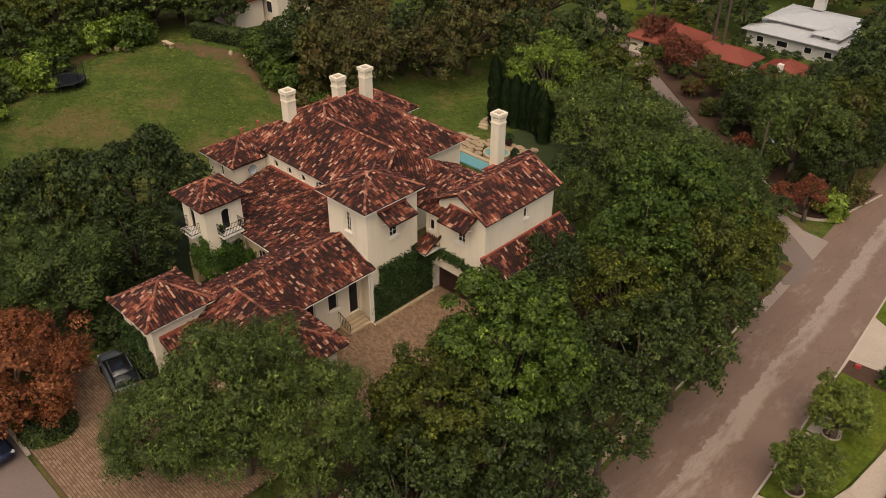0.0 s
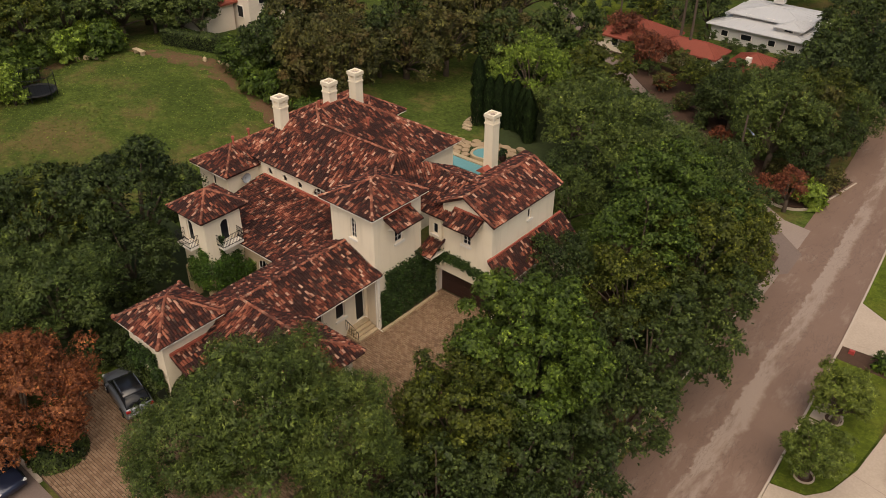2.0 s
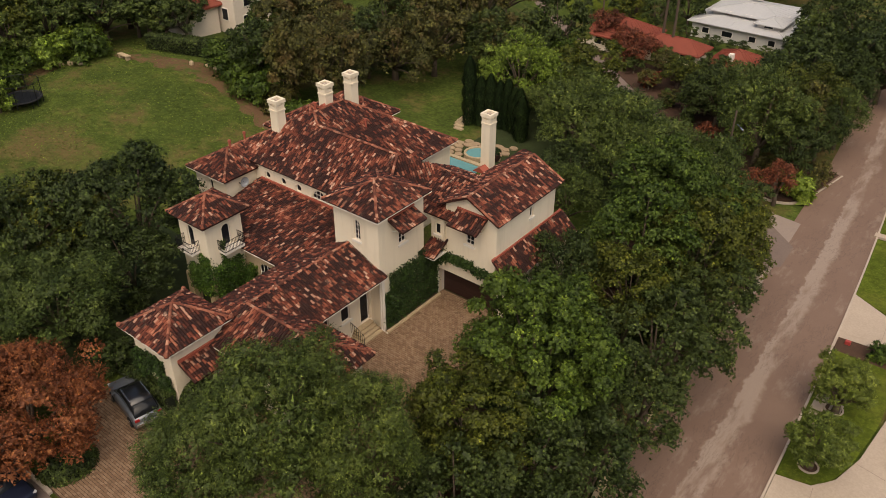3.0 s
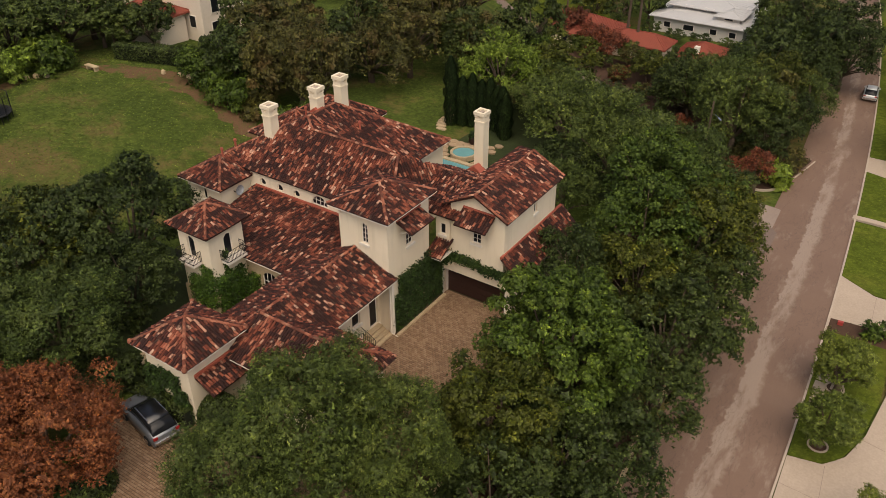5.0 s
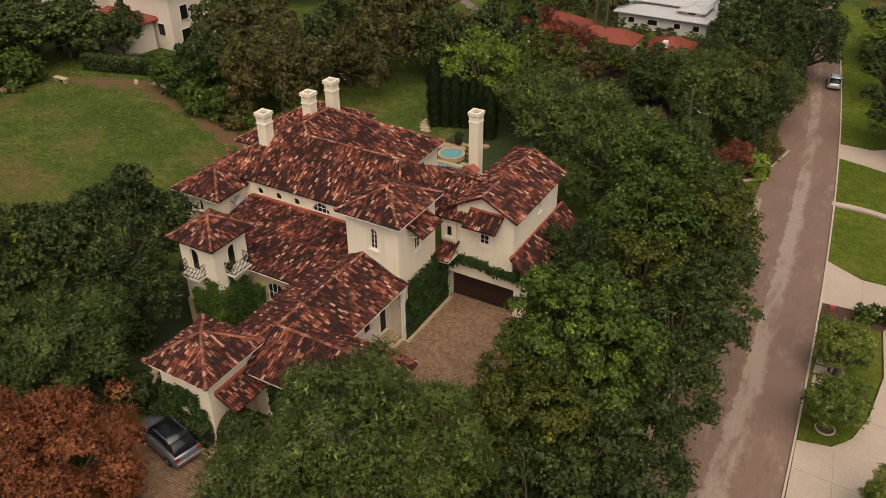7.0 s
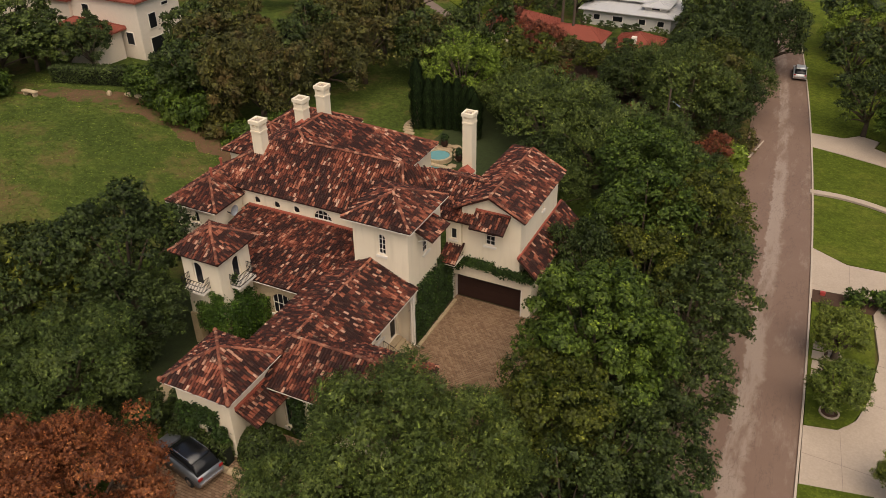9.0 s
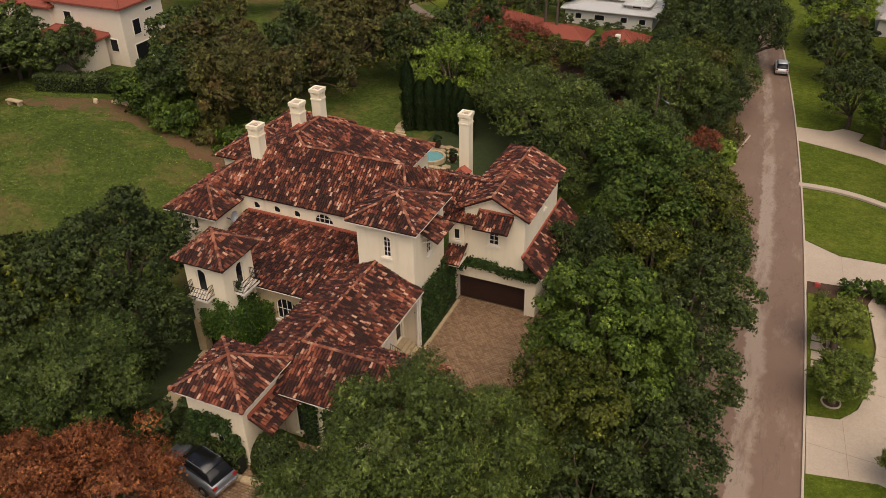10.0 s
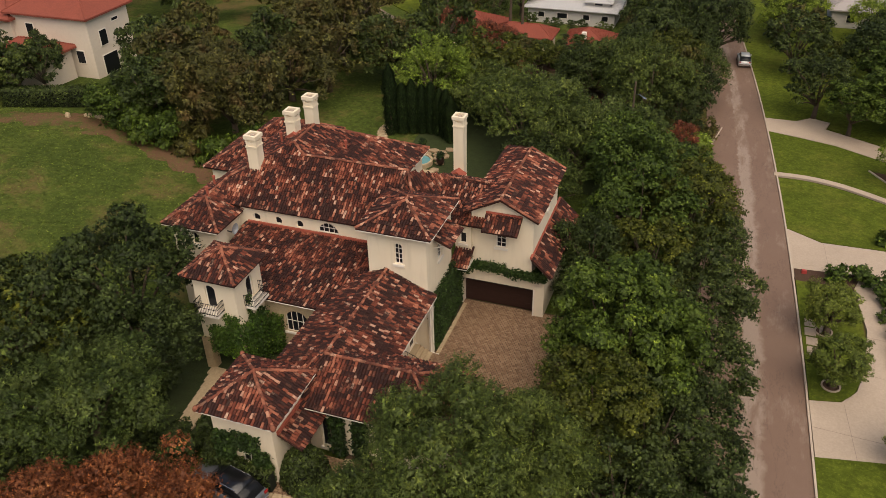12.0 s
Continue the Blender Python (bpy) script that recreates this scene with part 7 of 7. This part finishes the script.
for x, y, top in ((-16.0, 77.5, 6.5), (-18.5, 79.5, 8.5)):
    pm = thing("palm", "tall palm with a skirt of dead grey fronds", "palm tree", at=(x, y, ROAD_Z))
    hgt = top - ROAD_Z
    part("trunk", Geo().tube([(0, 0, 0), (0.1, 0, hgt * 0.5), (0, 0, hgt)], [0.28, 0.2, 0.2], 8), BARK, pm)
    fr, sk = Geo(), Geo()
    for k in range(26):
        a, e = k * 2.4, 0.9 - 0.07 * k
        r0 = 1.7
        c, s2 = math.cos(a), math.sin(a)
        tip = (r0 * c * math.cos(e), r0 * s2 * math.cos(e), hgt + r0 * math.sin(e) - 0.3)
        midp = (r0 * 0.6 * c * math.cos(e), r0 * 0.6 * s2 * math.cos(e), hgt + r0 * 0.62 * math.sin(e) + 0.15)
        w = 0.22
        tgt = fr if k < 15 else sk
        tgt.add([(0, 0, hgt), (midp[0] - s2 * w, midp[1] + c * w, midp[2]), tip, (midp[0] + s2 * w, midp[1] - c * w, midp[2])], [(0, 1, 2, 3)])
    part("fronds", fr, GREEN, pm)
    part("dead_fronds", sk, BARK, pm, "hanging dead grey fronds")

# understorey on the bank above the road
bank = random.Random(12)
for i in range(46):
    y = -24 + i * 1.22 + bank.uniform(-0.6, 0.6)
    x = kerb_x(y) - road_w(y) - bank.uniform(1.6, 8.0)
    r = bank.uniform(1.3, 2.0)
    shrub(x, y, height(x, y), r, r * 1.3, (OAK, GREEN_MAPLE, OAK)[i % 3], 1500, 0.15, "dark evergreen shrub on the bank below the trees", seed=i)

# ---- nearest roof tiles as single pieces ----
org, tu, tv, tn = tile_frames([(-2.3, -21.3, 4.0), (-2.3, -18.4, 4.0), (-3.75, -18.4, 4.75), (-3.75, -21.3, 4.75)])
TILE_MESH = bpy.data.meshes.new("tile")
TILE_MESH.from_pydata(SHAPE.tolist(), [], TFACES)
TILE_MESH.materials.append(TILE_ONE)
turn = Matrix((tu, tv, tn)).transposed().to_4x4()
for p in org[:300]:
    ob = new("tile", TILE_MESH)
    ob.parent = LEAN_ROOF
    ob.matrix_basis = Matrix.Translation(Vector(p)) @ turn
